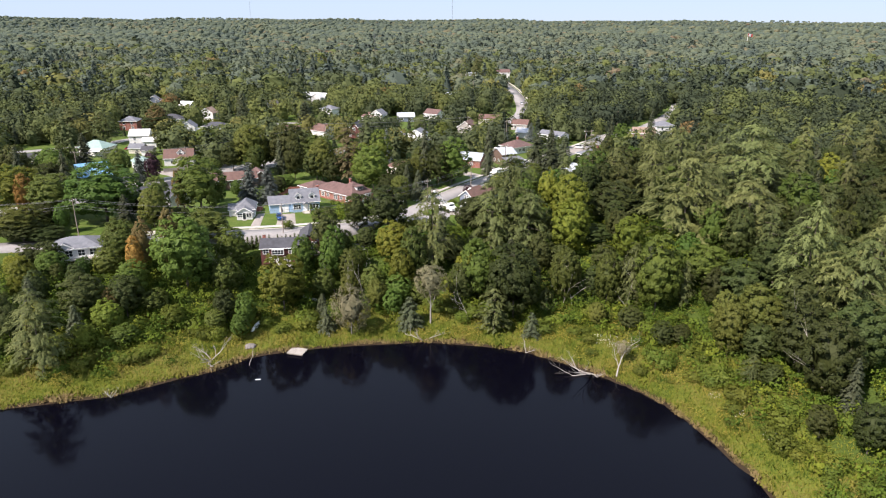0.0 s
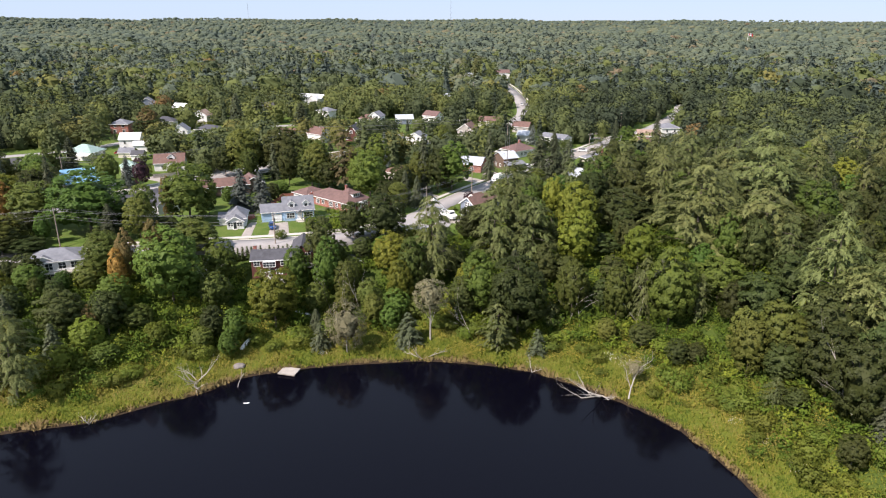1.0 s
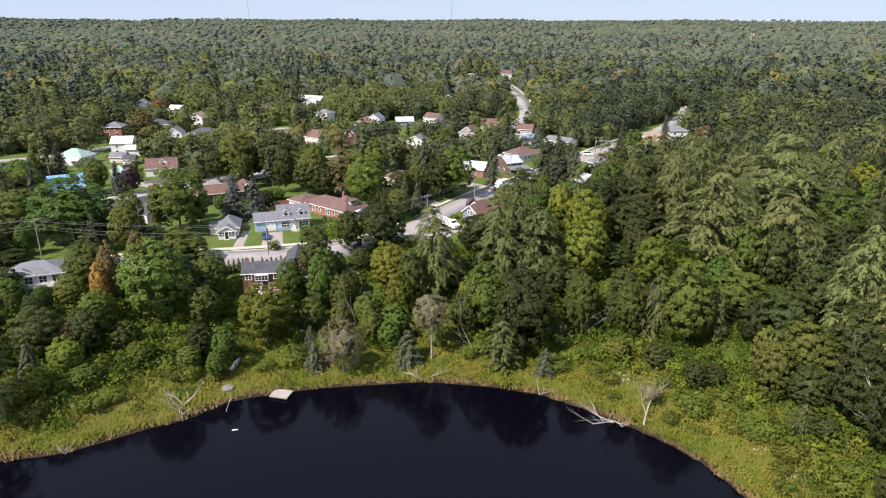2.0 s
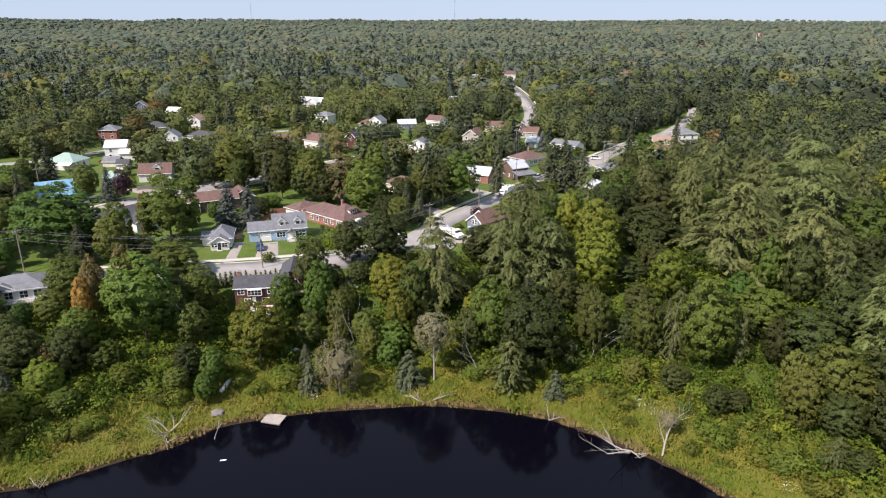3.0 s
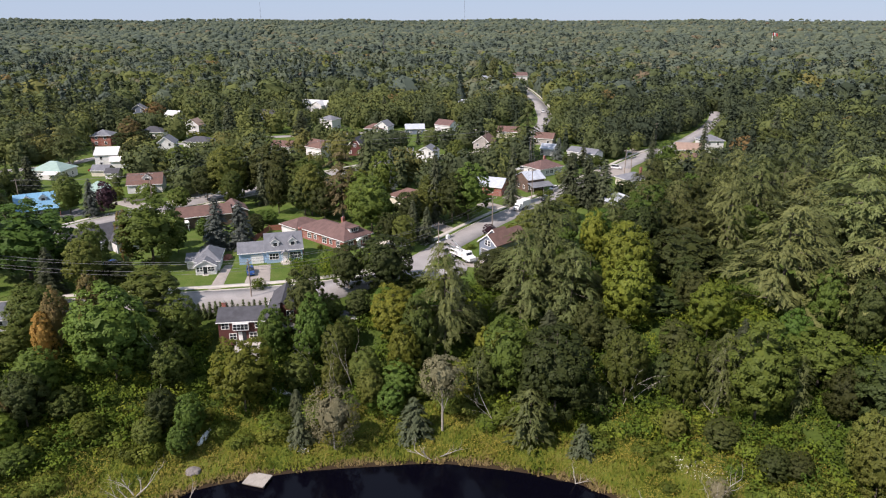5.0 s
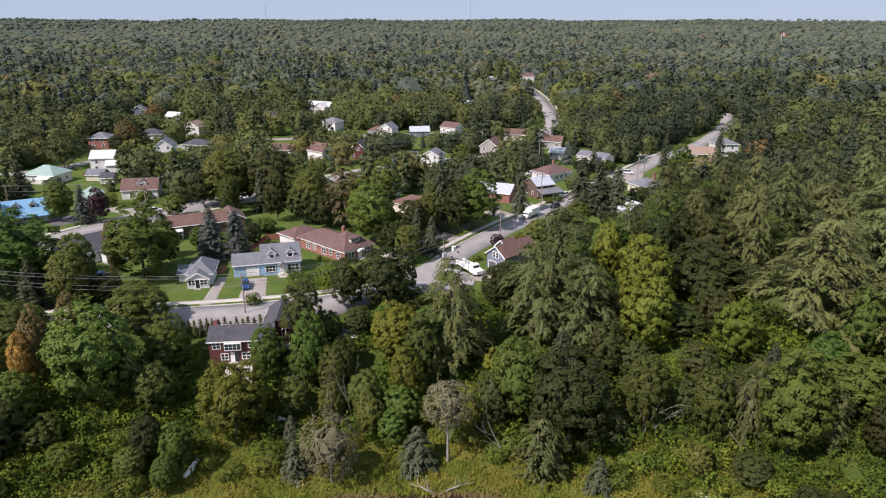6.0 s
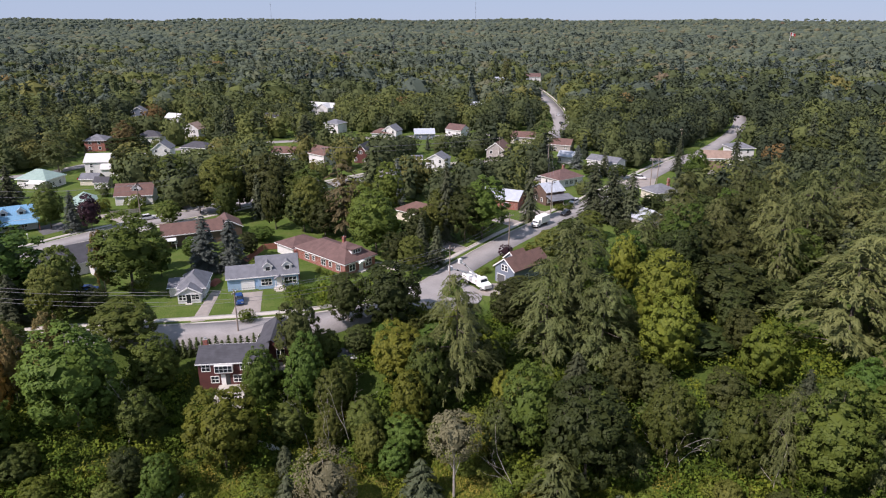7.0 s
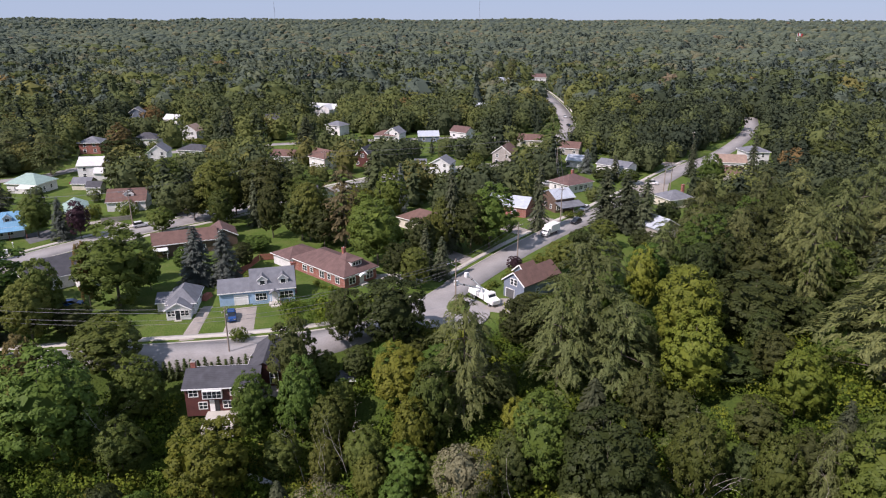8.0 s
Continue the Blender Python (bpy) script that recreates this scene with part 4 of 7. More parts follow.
house("low house with charcoal hipped roof", -125.0, 363.0, T, -10, 13.0, 8.5, 2.8, 2.2, "hip", "white", "charcoal", front=TWO, clear=28)
house("brick house with grey hipped roof under pines", -174.0, 367.0, T, 8, 9.0, 9.0, 5.0, 2.4, "hip", "brick", "grey", front=FOUR, clear=28)
house("white house with red roof beside the far road", 61.0, 738.0, height(61, 738), 3, 15.0, 10.0, 6.0, 3.0, "gable", "white", "red", front=FOUR, clear=90, lot_pad=14)
house("white barn-like house far up the road", 25.0, 700.0, height(25, 700), 20, 12.0, 9.0, 5.0, 2.6, "gable", "white", "tin", front=FOUR, clear=60, lot_pad=10)
house("grey gabled house between tall trees", -203.0, 468.0, T, 15, 9.0, 9.0, 4.5, 3.0, "front", "grey", "grey", front=FOUR, clear=45)
house("white cottage half hidden in woods", -175.0, 455.0, T, -15, 9.0, 7.0, 3.0, 2.2, "gable", "white", "white", front=TWO, clear=36)
house("brick house with charcoal roof among trees", -172.0, 268.0, T, 20, 10.0, 8.0, 3.0, 2.4, "gable", "brick", "charcoal", front=TWO, clear=14)
house("long cream house with brown roof behind pines", 25.9, 394.7, height(25.9, 394.7), -12, 12.0, 8.0, 3.2, 2.2, "gable", "cream", "brown", front=TWO, clear=24)
house("low cream building with pale roof in woods", 2.5, 526.0, height(2.5, 526.0), 4, 16.0, 8.0, 3.0, 1.6, "gable", "cream", "tin", front=TWO, clear=24)
house("slate grey house with charcoal roof", -117.5, 455.7, height(-117.5, 455.7), 14, 8.0, 7.0, 3.6, 2.2, "gable", "grey", "charcoal", front=TWO, clear=24)
house("white house with charcoal hipped roof behind maples", -158.9, 388.3, height(-158.9, 388.3), 6, 11.0, 8.0, 3.2, 2.6, "hip", "white", "charcoal", front=TWO, clear=24)
house("white gabled house with grey roof between spruces", -40.3, 404.5, height(-40.3, 404.5), -18, 7.5, 8.0, 4.2, 2.6, "front", "white", "grey", front=FOUR, clear=24)
house("pale stone house with brown roof behind a hedge", 42.6, 374.8, height(42.6, 374.8), -20, 9.0, 8.0, 3.2, 2.2, "gable", "stone", "brown", front=TWO, clear=24)
house("white bungalow with brown roof under maples", -81.6, 351.2, height(-81.6, 351.2), -8, 10.0, 8.0, 3.0, 2.0, "gable", "white", "brown", front=TWO, clear=24)


# ---- drives and small paved places ----
def patch(name, corners, mat, label, lift=0.09):
    """A four-cornered paved place that follows the ground."""
    a, b, e, f = (Vector((*q, 0)) for q in corners)
    n = 8
    v = []
    for i in range(n + 1):
        for k in range(n + 1):
            p = a.lerp(b, i / n).lerp(f.lerp(e, i / n), k / n)
            rim = i in (0, n) or k in (0, n)
            v.append((p.x, p.y, height(p.x, p.y) + (-0.05 if rim else lift)))
    idx = np.arange((n + 1) ** 2).reshape(n + 1, n + 1)
    quads = np.stack([idx[:-1, :-1], idx[1:, :-1], idx[1:, 1:], idx[:-1, 1:]], -1).reshape(-1, 4)
    return tagged(new(name, raw_mesh(name, v, quads, mat)), label, "driveway", kind="structure")


patch("driveway", [(-50.2, 186.4), (-43.6, 187.6), (-47.2, 201.8), (-52.0, 200.2)], M_GRAVEL, "pale worn driveway before a garage")
patch("driveway", [(-57.4, 184.2), (-54.2, 185.0), (-56.6, 201.5), (-58.8, 201.0)], M_GRAVEL, "gravel driveway beside a cottage")
patch("driveway", [(-121, 238), (-116, 246), (-124, 252), (-129, 246)], M_DARKTAR, "dark asphalt driveway beside a house")
patch("driveway", [(-104, 250), (-99, 256), (-113, 263), (-118, 259)], M_GRAVEL, "gravel driveway to a garage")
patch("driveway", [(-90, 264), (-84, 270), (-92, 277), (-97, 272)], M_GRAVEL, "gravel driveway off the street")
patch("driveway", [(-1, 201), (7, 199), (11, 208), (4, 208)], M_GRAVEL, "gravel drive of a grey house")
patch("driveway", [(12, 252), (16, 257), (9, 264), (5, 259)], M_GRAVEL, "short gravel driveway")
patch("driveway", [(-3, 227), (0, 232), (-8, 240), (-11, 236)], M_GRAVEL, "short driveway under maples")
patch("driveway", [(22, 262), (26, 267), (18, 274), (14, 268)], M_GRAVEL, "short gravel driveway by a porch")
patch("driveway", [(26, 308), (34, 318), (28, 322), (20, 314)], M_GRAVEL, "pale driveway beside a bungalow")
patch("driveway", [(52, 303), (66, 300), (72, 318), (58, 326)], M_GRAVEL, "broad gravel yard beside the street")
patch("driveway", [(88, 356), (70, 362), (66, 358), (84, 348)], M_GRAVEL, "gravel side lane")
patch("driveway", [(-30, 220), (-20, 222), (-12, 217), (-17, 214)], M_CONCRETE, "concrete path to a brick bungalow")


# ---- vehicles ----
def wheel(parent, x, y, r=0.33, w=0.22):
    bm = bmesh.new()
    bmesh.ops.create_cone(bm, cap_ends=True, segments=16, radius1=r, radius2=r, depth=w, matrix=pose(x, y, r, 0, 90, 0))
    wh = part("wheel", bm, M_RUBBER, parent)
    rim = bmesh.new()
    bmesh.ops.create_cone(rim, cap_ends=True, segments=12, radius1=r * 0.6, radius2=r * 0.6, depth=w + 0.03, matrix=pose(x, y, r, 0, 90, 0))
    part("rim", rim, M_STEEL, wh)


def side_body(outline, width, bevel=0.08):
    """A body shell from its side outline in y and z."""
    bm = prism_x(outline, -width / 2, width / 2)
    bmesh.ops.bevel(bm, geom=bm.edges[:], offset=bevel, segments=2, affect="EDGES")
    return bm


def car(x, y, yaw, paint, label, tall=0.0, z=None):
    c = empty("car", pose(x, y, T + 0.085 if z is None else z, 0, 0, yaw), label, "car")
    part("body", side_body([(-2.2, 0.3), (2.15, 0.3), (2.2, 0.75), (2.05, 0.95), (-1.2, 1.0 + tall * 0.3), (-2.15, 0.85)], 1.78), paint, c)
    cabin = side_body([(-1.25, 0.97), (1.9, 0.95), (1.45 + tall, 1.45 + tall), (-0.45, 1.48 + tall)], 1.55, 0.1)
    part("windows", cabin, M_GLASS, c, "dark tinted windows")
    part("roof", box(-0.68, -0.42, 1.44 + tall, 0.68, 1.35 + tall, 1.52 + tall, 0.03), paint, c)
    for sx in (-1, 1):
        for wy in (-1.35, 1.35):
            wheel(c, sx * 0.82, wy)
        part("headlight", box(sx * 0.6 - 0.2, -2.2, 0.62, sx * 0.6 + 0.2, -2.1, 0.78), M_STEEL, c)
        part("tail_light", box(sx * 0.66 - 0.15, 2.1, 0.7, sx * 0.66 + 0.15, 2.2, 0.86), M_REDWOOD, c)
    return c


PAINT = {n: plain(n + "_car_paint", c, 0.25, 0.2, 0.06) for n, c in (("blue", (0.02, 0.07, 0.22)), ("white", (0.75, 0.75, 0.75)), ("black", (0.02, 0.02, 0.025)), ("silver", (0.4, 0.41, 0.43)), ("red", (0.35, 0.03, 0.03)))}
car(-50.4, 194.6, 20, PAINT["blue"], "dark blue car parked on a driveway", 0.1)
car(-98.6, 255.2, 130, PAINT["white"], "white estate car on the street", 0.2)
car(29.2, 265.2, -38, PAINT["black"], "black car parked along the street")
car(34.0, 279.4, -38, PAINT["white"], "white car beside a porch", 0.1)
car(25.6, 313.0, -60, PAINT["white"], "white car on a pale driveway")
car(55.4, 492.0, 2, PAINT["white"], "white car driving up a distant road", z=height(55.4, 492) + 0.09)
car(52.8, 455.0, 10, PAINT["black"], "dark car on a distant road", z=height(52.8, 455) + 0.09)
car(42.5, 236.0, 60, PAINT["black"], "black car among trees beside a house")
car(64.5, 316.0, 70, PAINT["white"], "white car in a gravel yard", 0.2)
car(-147.0, 305.8, 100, PAINT["red"], "red car beside a white house")
car(-86.1, 199.0, 100, PAINT["blue"], "dark blue car parked in the shade")


def box_truck(x, y, yaw):
    c = empty("box_truck", pose(x, y, T + 0.08, 0, 0, yaw), "white box truck driving along the street", "truck")
    part("cargo_box", box(-1.2, -1.3, 0.95, 1.2, 3.4, 3.0, 0.04), M_WHITE, c, "white cargo box")
    part("cab", side_body([(-3.6, 0.5), (-1.4, 0.5), (-1.4, 2.3), (-2.5, 2.35), (-2.95, 1.5), (-3.6, 1.3)], 2.0), M_WHITE, c)
    part("windscreen", prism_x([(-3.0, 1.5), (-2.55, 2.2), (-2.52, 2.2), (-2.9, 1.5)], -0.85, 0.85), M_GLASS, c)
    part("chassis", box(-0.5, -3.4, 0.45, 0.5, 3.4, 0.92), M_RUBBER, c)
    part("grille", box(-0.7, -3.66, 0.7, 0.7, -3.6, 1.15), M_DARKTAR, c)
    for sx in (-1, 1):
        for wy in (-2.7, 2.2):
            wheel(c, sx * 0.9, wy, 0.42, 0.28)
        part("mirror", box(sx * 1.15 - 0.08, -2.75, 1.5, sx * 1.15 + 0.08, -2.65, 1.9), M_RUBBER, c)


def bucket_truck(x, y, yaw):
    """A utility truck with two lifting booms raised towards a pole."""
    c = empty("utility_truck", pose(x, y, T + 0.09, 0, 0, yaw), "white utility truck with raised white booms", "truck")
    part("cab", side_body([(-4.2, 0.6), (-1.2, 0.6), (-1.2, 2.6), (-2.4, 2.65), (-2.8, 1.8), (-4.2, 1.5)], 2.2), M_WHITE, c)
    part("windscreen", prism_x([(-2.86, 1.8), (-2.46, 2.5), (-2.42, 2.5), (-2.76, 1.8)], -0.9, 0.9), M_GLASS, c)
    part("bed", box(-1.2, -1.1, 0.9, 1.2, 4.2, 1.5, 0.03), M_WHITE, c)
    for sx in (-1, 1):
        part("locker", box(sx * 1.0 - 0.22, -1.0, 1.5, sx * 1.0 + 0.22, 4.0, 2.1, 0.03), M_WHITE, c)
        for wy in (-2.9, 2.2, 3.2):
            wheel(c, sx * 0.95, wy, 0.46, 0.3)
    part("turret", tube((0, 1.2, 1.5), (0, 1.2, 2.6), 0.45, 0.35, 12), M_WHITE, c)
    for boom_x, tip in ((-0.25, (-6.6, 0.9, 5.3)), (0.25, (-3.3, 1.7, 6.1))):
        b = part("boom", tube((boom_x, 1.2, 2.5), tip, 0.17, 0.12, 8), M_WHITE, c, "white fibreglass boom")
        part("boom_band", tube(Vector(tip) * 0.75 + Vector((boom_x, 1.2, 2.5)) * 0.25, Vector(tip) * 0.68 + Vector((boom_x, 1.2, 2.5)) * 0.32, 0.19, 0.19, 8), M_RUBBER, b)
        bx, by, bz = tip
        part("bucket", box(bx - 0.4, by - 0.1, bz - 0.6, bx + 0.4, by + 0.7, bz + 0.5, 0.06), M_WHITE, b, "white work bucket")


box_truck(20.2, 253.6, -38)
bucket_truck(0.9, 205.9, 37)


# ---- poles, cables, mast and flag ----
def pole(x, y, h=10.5, arm=True, yaw=0.0, lamp=False, transformer=False):
    z = height(x, y)
    p = empty("utility_pole", pose(x, y, z, 0, 0, yaw), "weathered wooden utility pole carrying cables", "pole", "utility poles")
    part("post", tube((0, 0, -0.6), (0, 0, h), 0.17, 0.11, 10), M_POLE, p)
    if arm:
        part("crossarm", box(-1.2, -0.16, h - 0.75, 1.2, -0.06, h - 0.6), M_POLE, p)
        for u in (-1.1, -0.4, 0.4, 1.1):
            part("insulator", tube((u, -0.11, h - 0.6), (u, -0.11, h - 0.38), 0.05, 0.035), M_WHITE, p)
    if transformer:
        part("transformer", tube((0.35, 0, h - 2.6), (0.35, 0, h - 1.6), 0.26, 0.26, 12), M_STEEL, p)
    if lamp:
        a = part("lamp_arm", tube((0, 0, h - 1.6), (-2.0, -0.9, h - 0.4), 0.045, 0.04), M_STEEL, p)
        part("lamp_head", side_body([(-0.12, -0.1), (0.12, -0.1), (0.1, 0.08), (-0.1, 0.08)], 0.7, 0.03), M_STEEL, a, "grey street lamp head").matrix_basis = pose(-2.25, -1.0, h - 0.38, 0, 0, 24)
    return Vector((x, y, z + h))


def cable(a, b, sag=0.8, r=0.03):
    """One sagging wire, a four-sided tube with shared rings."""
    a, b = Vector(a), Vector(b)
    bm = bmesh.new()
    n = 14
    side = (b - a).cross(Vector((0, 0, 1))).normalized() * r
    last = None
    for i in range(n + 1):
        t = i / n
        q = a.lerp(b, t) - Vector((0, 0, 4 * sag * t * (1 - t)))
        ring = [bm.verts.new(q + o) for o in (side, Vector((0, 0, r)), -side, Vector((0, 0, -r)))]
        if last:
            for k in range(4):
                bm.faces.new((last[k], last[(k + 1) % 4], ring[(k + 1) % 4], ring[k]))
        else:
            bm.faces.new(ring[::-1])
        last = ring
    bm.faces.new(last)
    tagged(part("cable", bm, M_WIRE, None), "thin dark overhead cable between poles", "cable", "overhead cables")


tops = {}
for key, px, py, ph, kw in (("w", -150, 172, 11, {}), ("a", -103.5, 177.6, 11, {}), ("b", -46.3, 181.4, 10.8, {"transformer": True}), ("c", -5.2, 202.2, 11, {"lamp": True}),
                            ("d", 9.5, 230.0, 10.5, {}), ("e", 24.8, 267.2, 10.5, {}), ("f", 29.5, 319.0, 13, {}), ("g", 63, 296, 12, {"transformer": True}), ("h", -101.5, 256.5, 11, {"lamp": True}),
                            ("i", -56.5, 314, 12, {}), ("j", 11.5, 339, 12, {}), ("k", 21, 509, 15, {}), ("l", 66.5, 300.5, 11.5, {}), ("m", 96, 372, 11, {}), ("n", -140, 383, 11, {}), ("o", -142, 250.5, 10, {})):
    tops[key] = pole(px, py, ph, yaw=80 if key in "wab" else 30, **kw)
for p0, p1 in (("w", "a"), ("a", "b"), ("b", "c")):
    for k, (off, drop) in enumerate(((-1.0, 0.4), (0.9, 0.4), (0.0, 2.0), (0.05, 2.7))):
        o = Vector((0, off, -drop))
        cable(tops[p0] + o, tops[p1] + o, 1.1 + 0.2 * k)
for p0, p1 in (("c", "d"), ("d", "e"), ("e", "f"), ("g", "l"), ("h", "i"), ("i", "j"), ("o", "h")):
    for off, drop in ((-0.8, 0.4), (0.8, 0.4), (0, 2.2)):
        cable(tops[p0] + Vector((off, 0, -drop)), tops[p1] + Vector((off, 0, -drop)), 0.9)


def mast(x, y, h, s, label, mat=M_WIRE):
    z = height(x, y)
    m = empty("radio_mast", pose(x, y, z), label, "radio mast")
    for i in range(3):
        a = 2 * math.pi * i / 3
        part("leg", tube((s * math.cos(a), s * math.sin(a), 0), (s * 0.6 * math.cos(a), s * 0.6 * math.sin(a), h), 0.16, 0.12, 5), mat, m)
    n = int(h / 6)
    for k in range(n):
        t = k / n
        for i in range(3):
            a, b = 2 * math.pi * i / 3, 2 * math.pi * (i + 1) / 3
            r0, r1 = s * (1 - 0.4 * t), s * (1 - 0.4 * (t + 1 / n))
            part("brace", tube((r0 * math.cos(a), r0 * math.sin(a), h * t), (r1 * math.cos(b), r1 * math.sin(b), h * (t + 1 / n)), 0.07, 0.07, 4), mat, m)


mast(20, 2600, 112, 1.3, "thin grey lattice radio mast above distant woods")
mast(-1010, 3600, 105, 1.8, "faint lattice mast on the far horizon")
mast(-93, 900, 42, 0.5, "slim lattice mast standing in woods")


def flag(x, y, h):
    z = height(x, y)
    f = empty("flagpole", pose(x, y, z), "tall white flagpole with a red and white flag", "flag")
    part("pole", tube((0, 0, 0), (0, 0, h), 0.4, 0.25, 8), M_WHITE, f)
    red = plain("red_cloth", (0.5, 0.03, 0.03), 0.8)
    for x0, x1, mat in ((0.2, 2.6, red), (2.6, 7.4, M_WHITE), (7.4, 9.8, red)):
        bm = bmesh.new()
        n = 6
        rows = [[bm.verts.new((x0 + (x1 - x0) * i / n, 0.5 * math.sin((x0 + (x1 - x0) * i / n) * 1.1), h - j * 5.5 - 0.06 * (x0 + (x1 - x0) * i / n) ** 1.5)) for i in range(n + 1)] for j in (0, 1)]
        for i in range(n):
            bm.faces.new((rows[0][i], rows[0][i + 1], rows[1][i + 1], rows[1][i]))
        bmesh.ops.solidify(bm, geom=bm.faces[:], thickness=0.06)
        part("cloth", bm, mat, f)
    bm = bmesh.new()
    bmesh.ops.create_cone(bm, cap_ends=True, segments=5, radius1=1.4, radius2=1.4, depth=0.2, matrix=pose(5.0, 0.2, h - 3.2, 90, 0, 0))
    part("emblem", bm, red, f)


flag(649, 1500, 50 - height(649, 1500))


# ---- trees ----
def card_mesh(name, c, n, t, length, width, soft, mat, tone=None):
    """Leaf clumps: small three-sided blades at c, facing n, lying along t, rounded off towards soft as leaves in a spray are."""
    n = n / np.linalg.norm(n, axis=1)[:, None]
    soft = soft / np.linalg.norm(soft, axis=1)[:, None]
    n = n * np.where((n * soft).sum(1) < 0, -1.0, 1.0)[:, None]
    t = t - n * (t * n).sum(1)[:, None]
    t /= np.linalg.norm(t, axis=1)[:, None] + 1e-9
    s = np.cross(n, t)
    a, b = t * (length * 0.62)[:, None], s * (width * 0.66)[:, None]
    v = np.stack([c - a * 0.7 + b, c - a * 0.7 - b, c + a], 1).reshape(-1, 3)
    me = raw_mesh(name, v, np.arange(len(c) * 3).reshape(-1, 3), mat, True, None if tone is None else np.repeat(tone, 3))
    blend = soft + 0.7 * n
    me.normals_split_custom_set_from_vertices(np.repeat(blend / np.linalg.norm(blend, axis=1)[:, None], 3, axis=0).tolist())
    return me


def unit(rng, n):
    v = rng.normal(size=(n, 3))
    return v / np.linalg.norm(v, axis=1)[:, None]


def round_crown(rng, h, r, clumps, cards, size, low=0.28):
    """Leaf positions of a broad-leaved crown: a dome that bulges over its great limbs, made of many leafy clumps."""
    zc, zr = h * (low + 1) / 2, h * (1 - low) / 2
    lobes = max(6, clumps // 9)
    i = np.arange(lobes) + 0.5
    lat, lon = 1 - 1.8 * i / lobes, i * 2.39996 + rng.uniform(0, 6)
    limb = np.c_[np.sqrt(1 - lat ** 2) * np.cos(lon), np.sqrt(1 - lat ** 2) * np.sin(lon), lat] + 0.3 * unit(rng, lobes)
    limb /= np.linalg.norm(limb, axis=1)[:, None]
    reach = rng.uniform(0.1, 0.34, lobes)
    i = np.arange(clumps) + 0.5
    lat, lon = 1 - 1.86 * i / clumps, i * 2.39996
    d = np.c_[np.sqrt(1 - lat ** 2) * np.cos(lon), np.sqrt(1 - lat ** 2) * np.sin(lon), lat] + 0.16 * unit(rng, clumps)
    d /= np.linalg.norm(d, axis=1)[:, None]
    gap = 2 - 2 * d @ limb.T
    bulge = reach * np.exp(-gap * lobes / 6.5)
    own = bulge.argmax(1)
    rad = 0.62 + bulge.max(1) + rng.uniform(-0.05, 0.05, clumps)
    cc = d * rad[:, None] * (r, r, zr) + (0, 0, zc)
    q = d - 0.55 * limb[own] + (0, 0, 0.1)
    q /= np.linalg.norm(q, axis=1)[:, None]
    rc = r * rng.uniform(1.3, 2.2, clumps) / math.sqrt(clumps)
    heart = cards // 12
    per = rng.choice(clumps, cards - heart, p=rc ** 2 / (rc ** 2).sum())
    m = len(per)
    dirs = unit(rng, m) + 0.6 * d[per] + (0, 0, 0.3)
    dirs /= np.linalg.norm(dirs, axis=1)[:, None]
    pos = cc[per] + dirs * (rc[per] * rng.uniform(0.5, 1.12, m))[:, None] * (1, 1, 0.8)
    nrm = dirs + 0.6 * unit(rng, m) + (0, 0, 0.35)
    s = size * rng.uniform(0.6, 1.35, m)
    c = unit(rng, heart)
    inner = c * rng.uniform(0.3, 0.55, heart)[:, None] * (r, r, zr) + (0, 0, zc)
    si = np.full(heart, r * 0.27) * rng.uniform(0.8, 1.2, heart)
    return (np.concatenate([pos, inner]), np.concatenate([nrm, c + 0.2 * unit(rng, heart)]), unit(rng, cards),
            np.concatenate([s, si]), np.concatenate([s * rng.uniform(0.6, 0.95, m), si]),
            np.concatenate([0.6 * d[per] + 0.45 * q[per] + 0.5 * dirs + (0, 0, 0.15), c + (0, 0, 0.2)]))


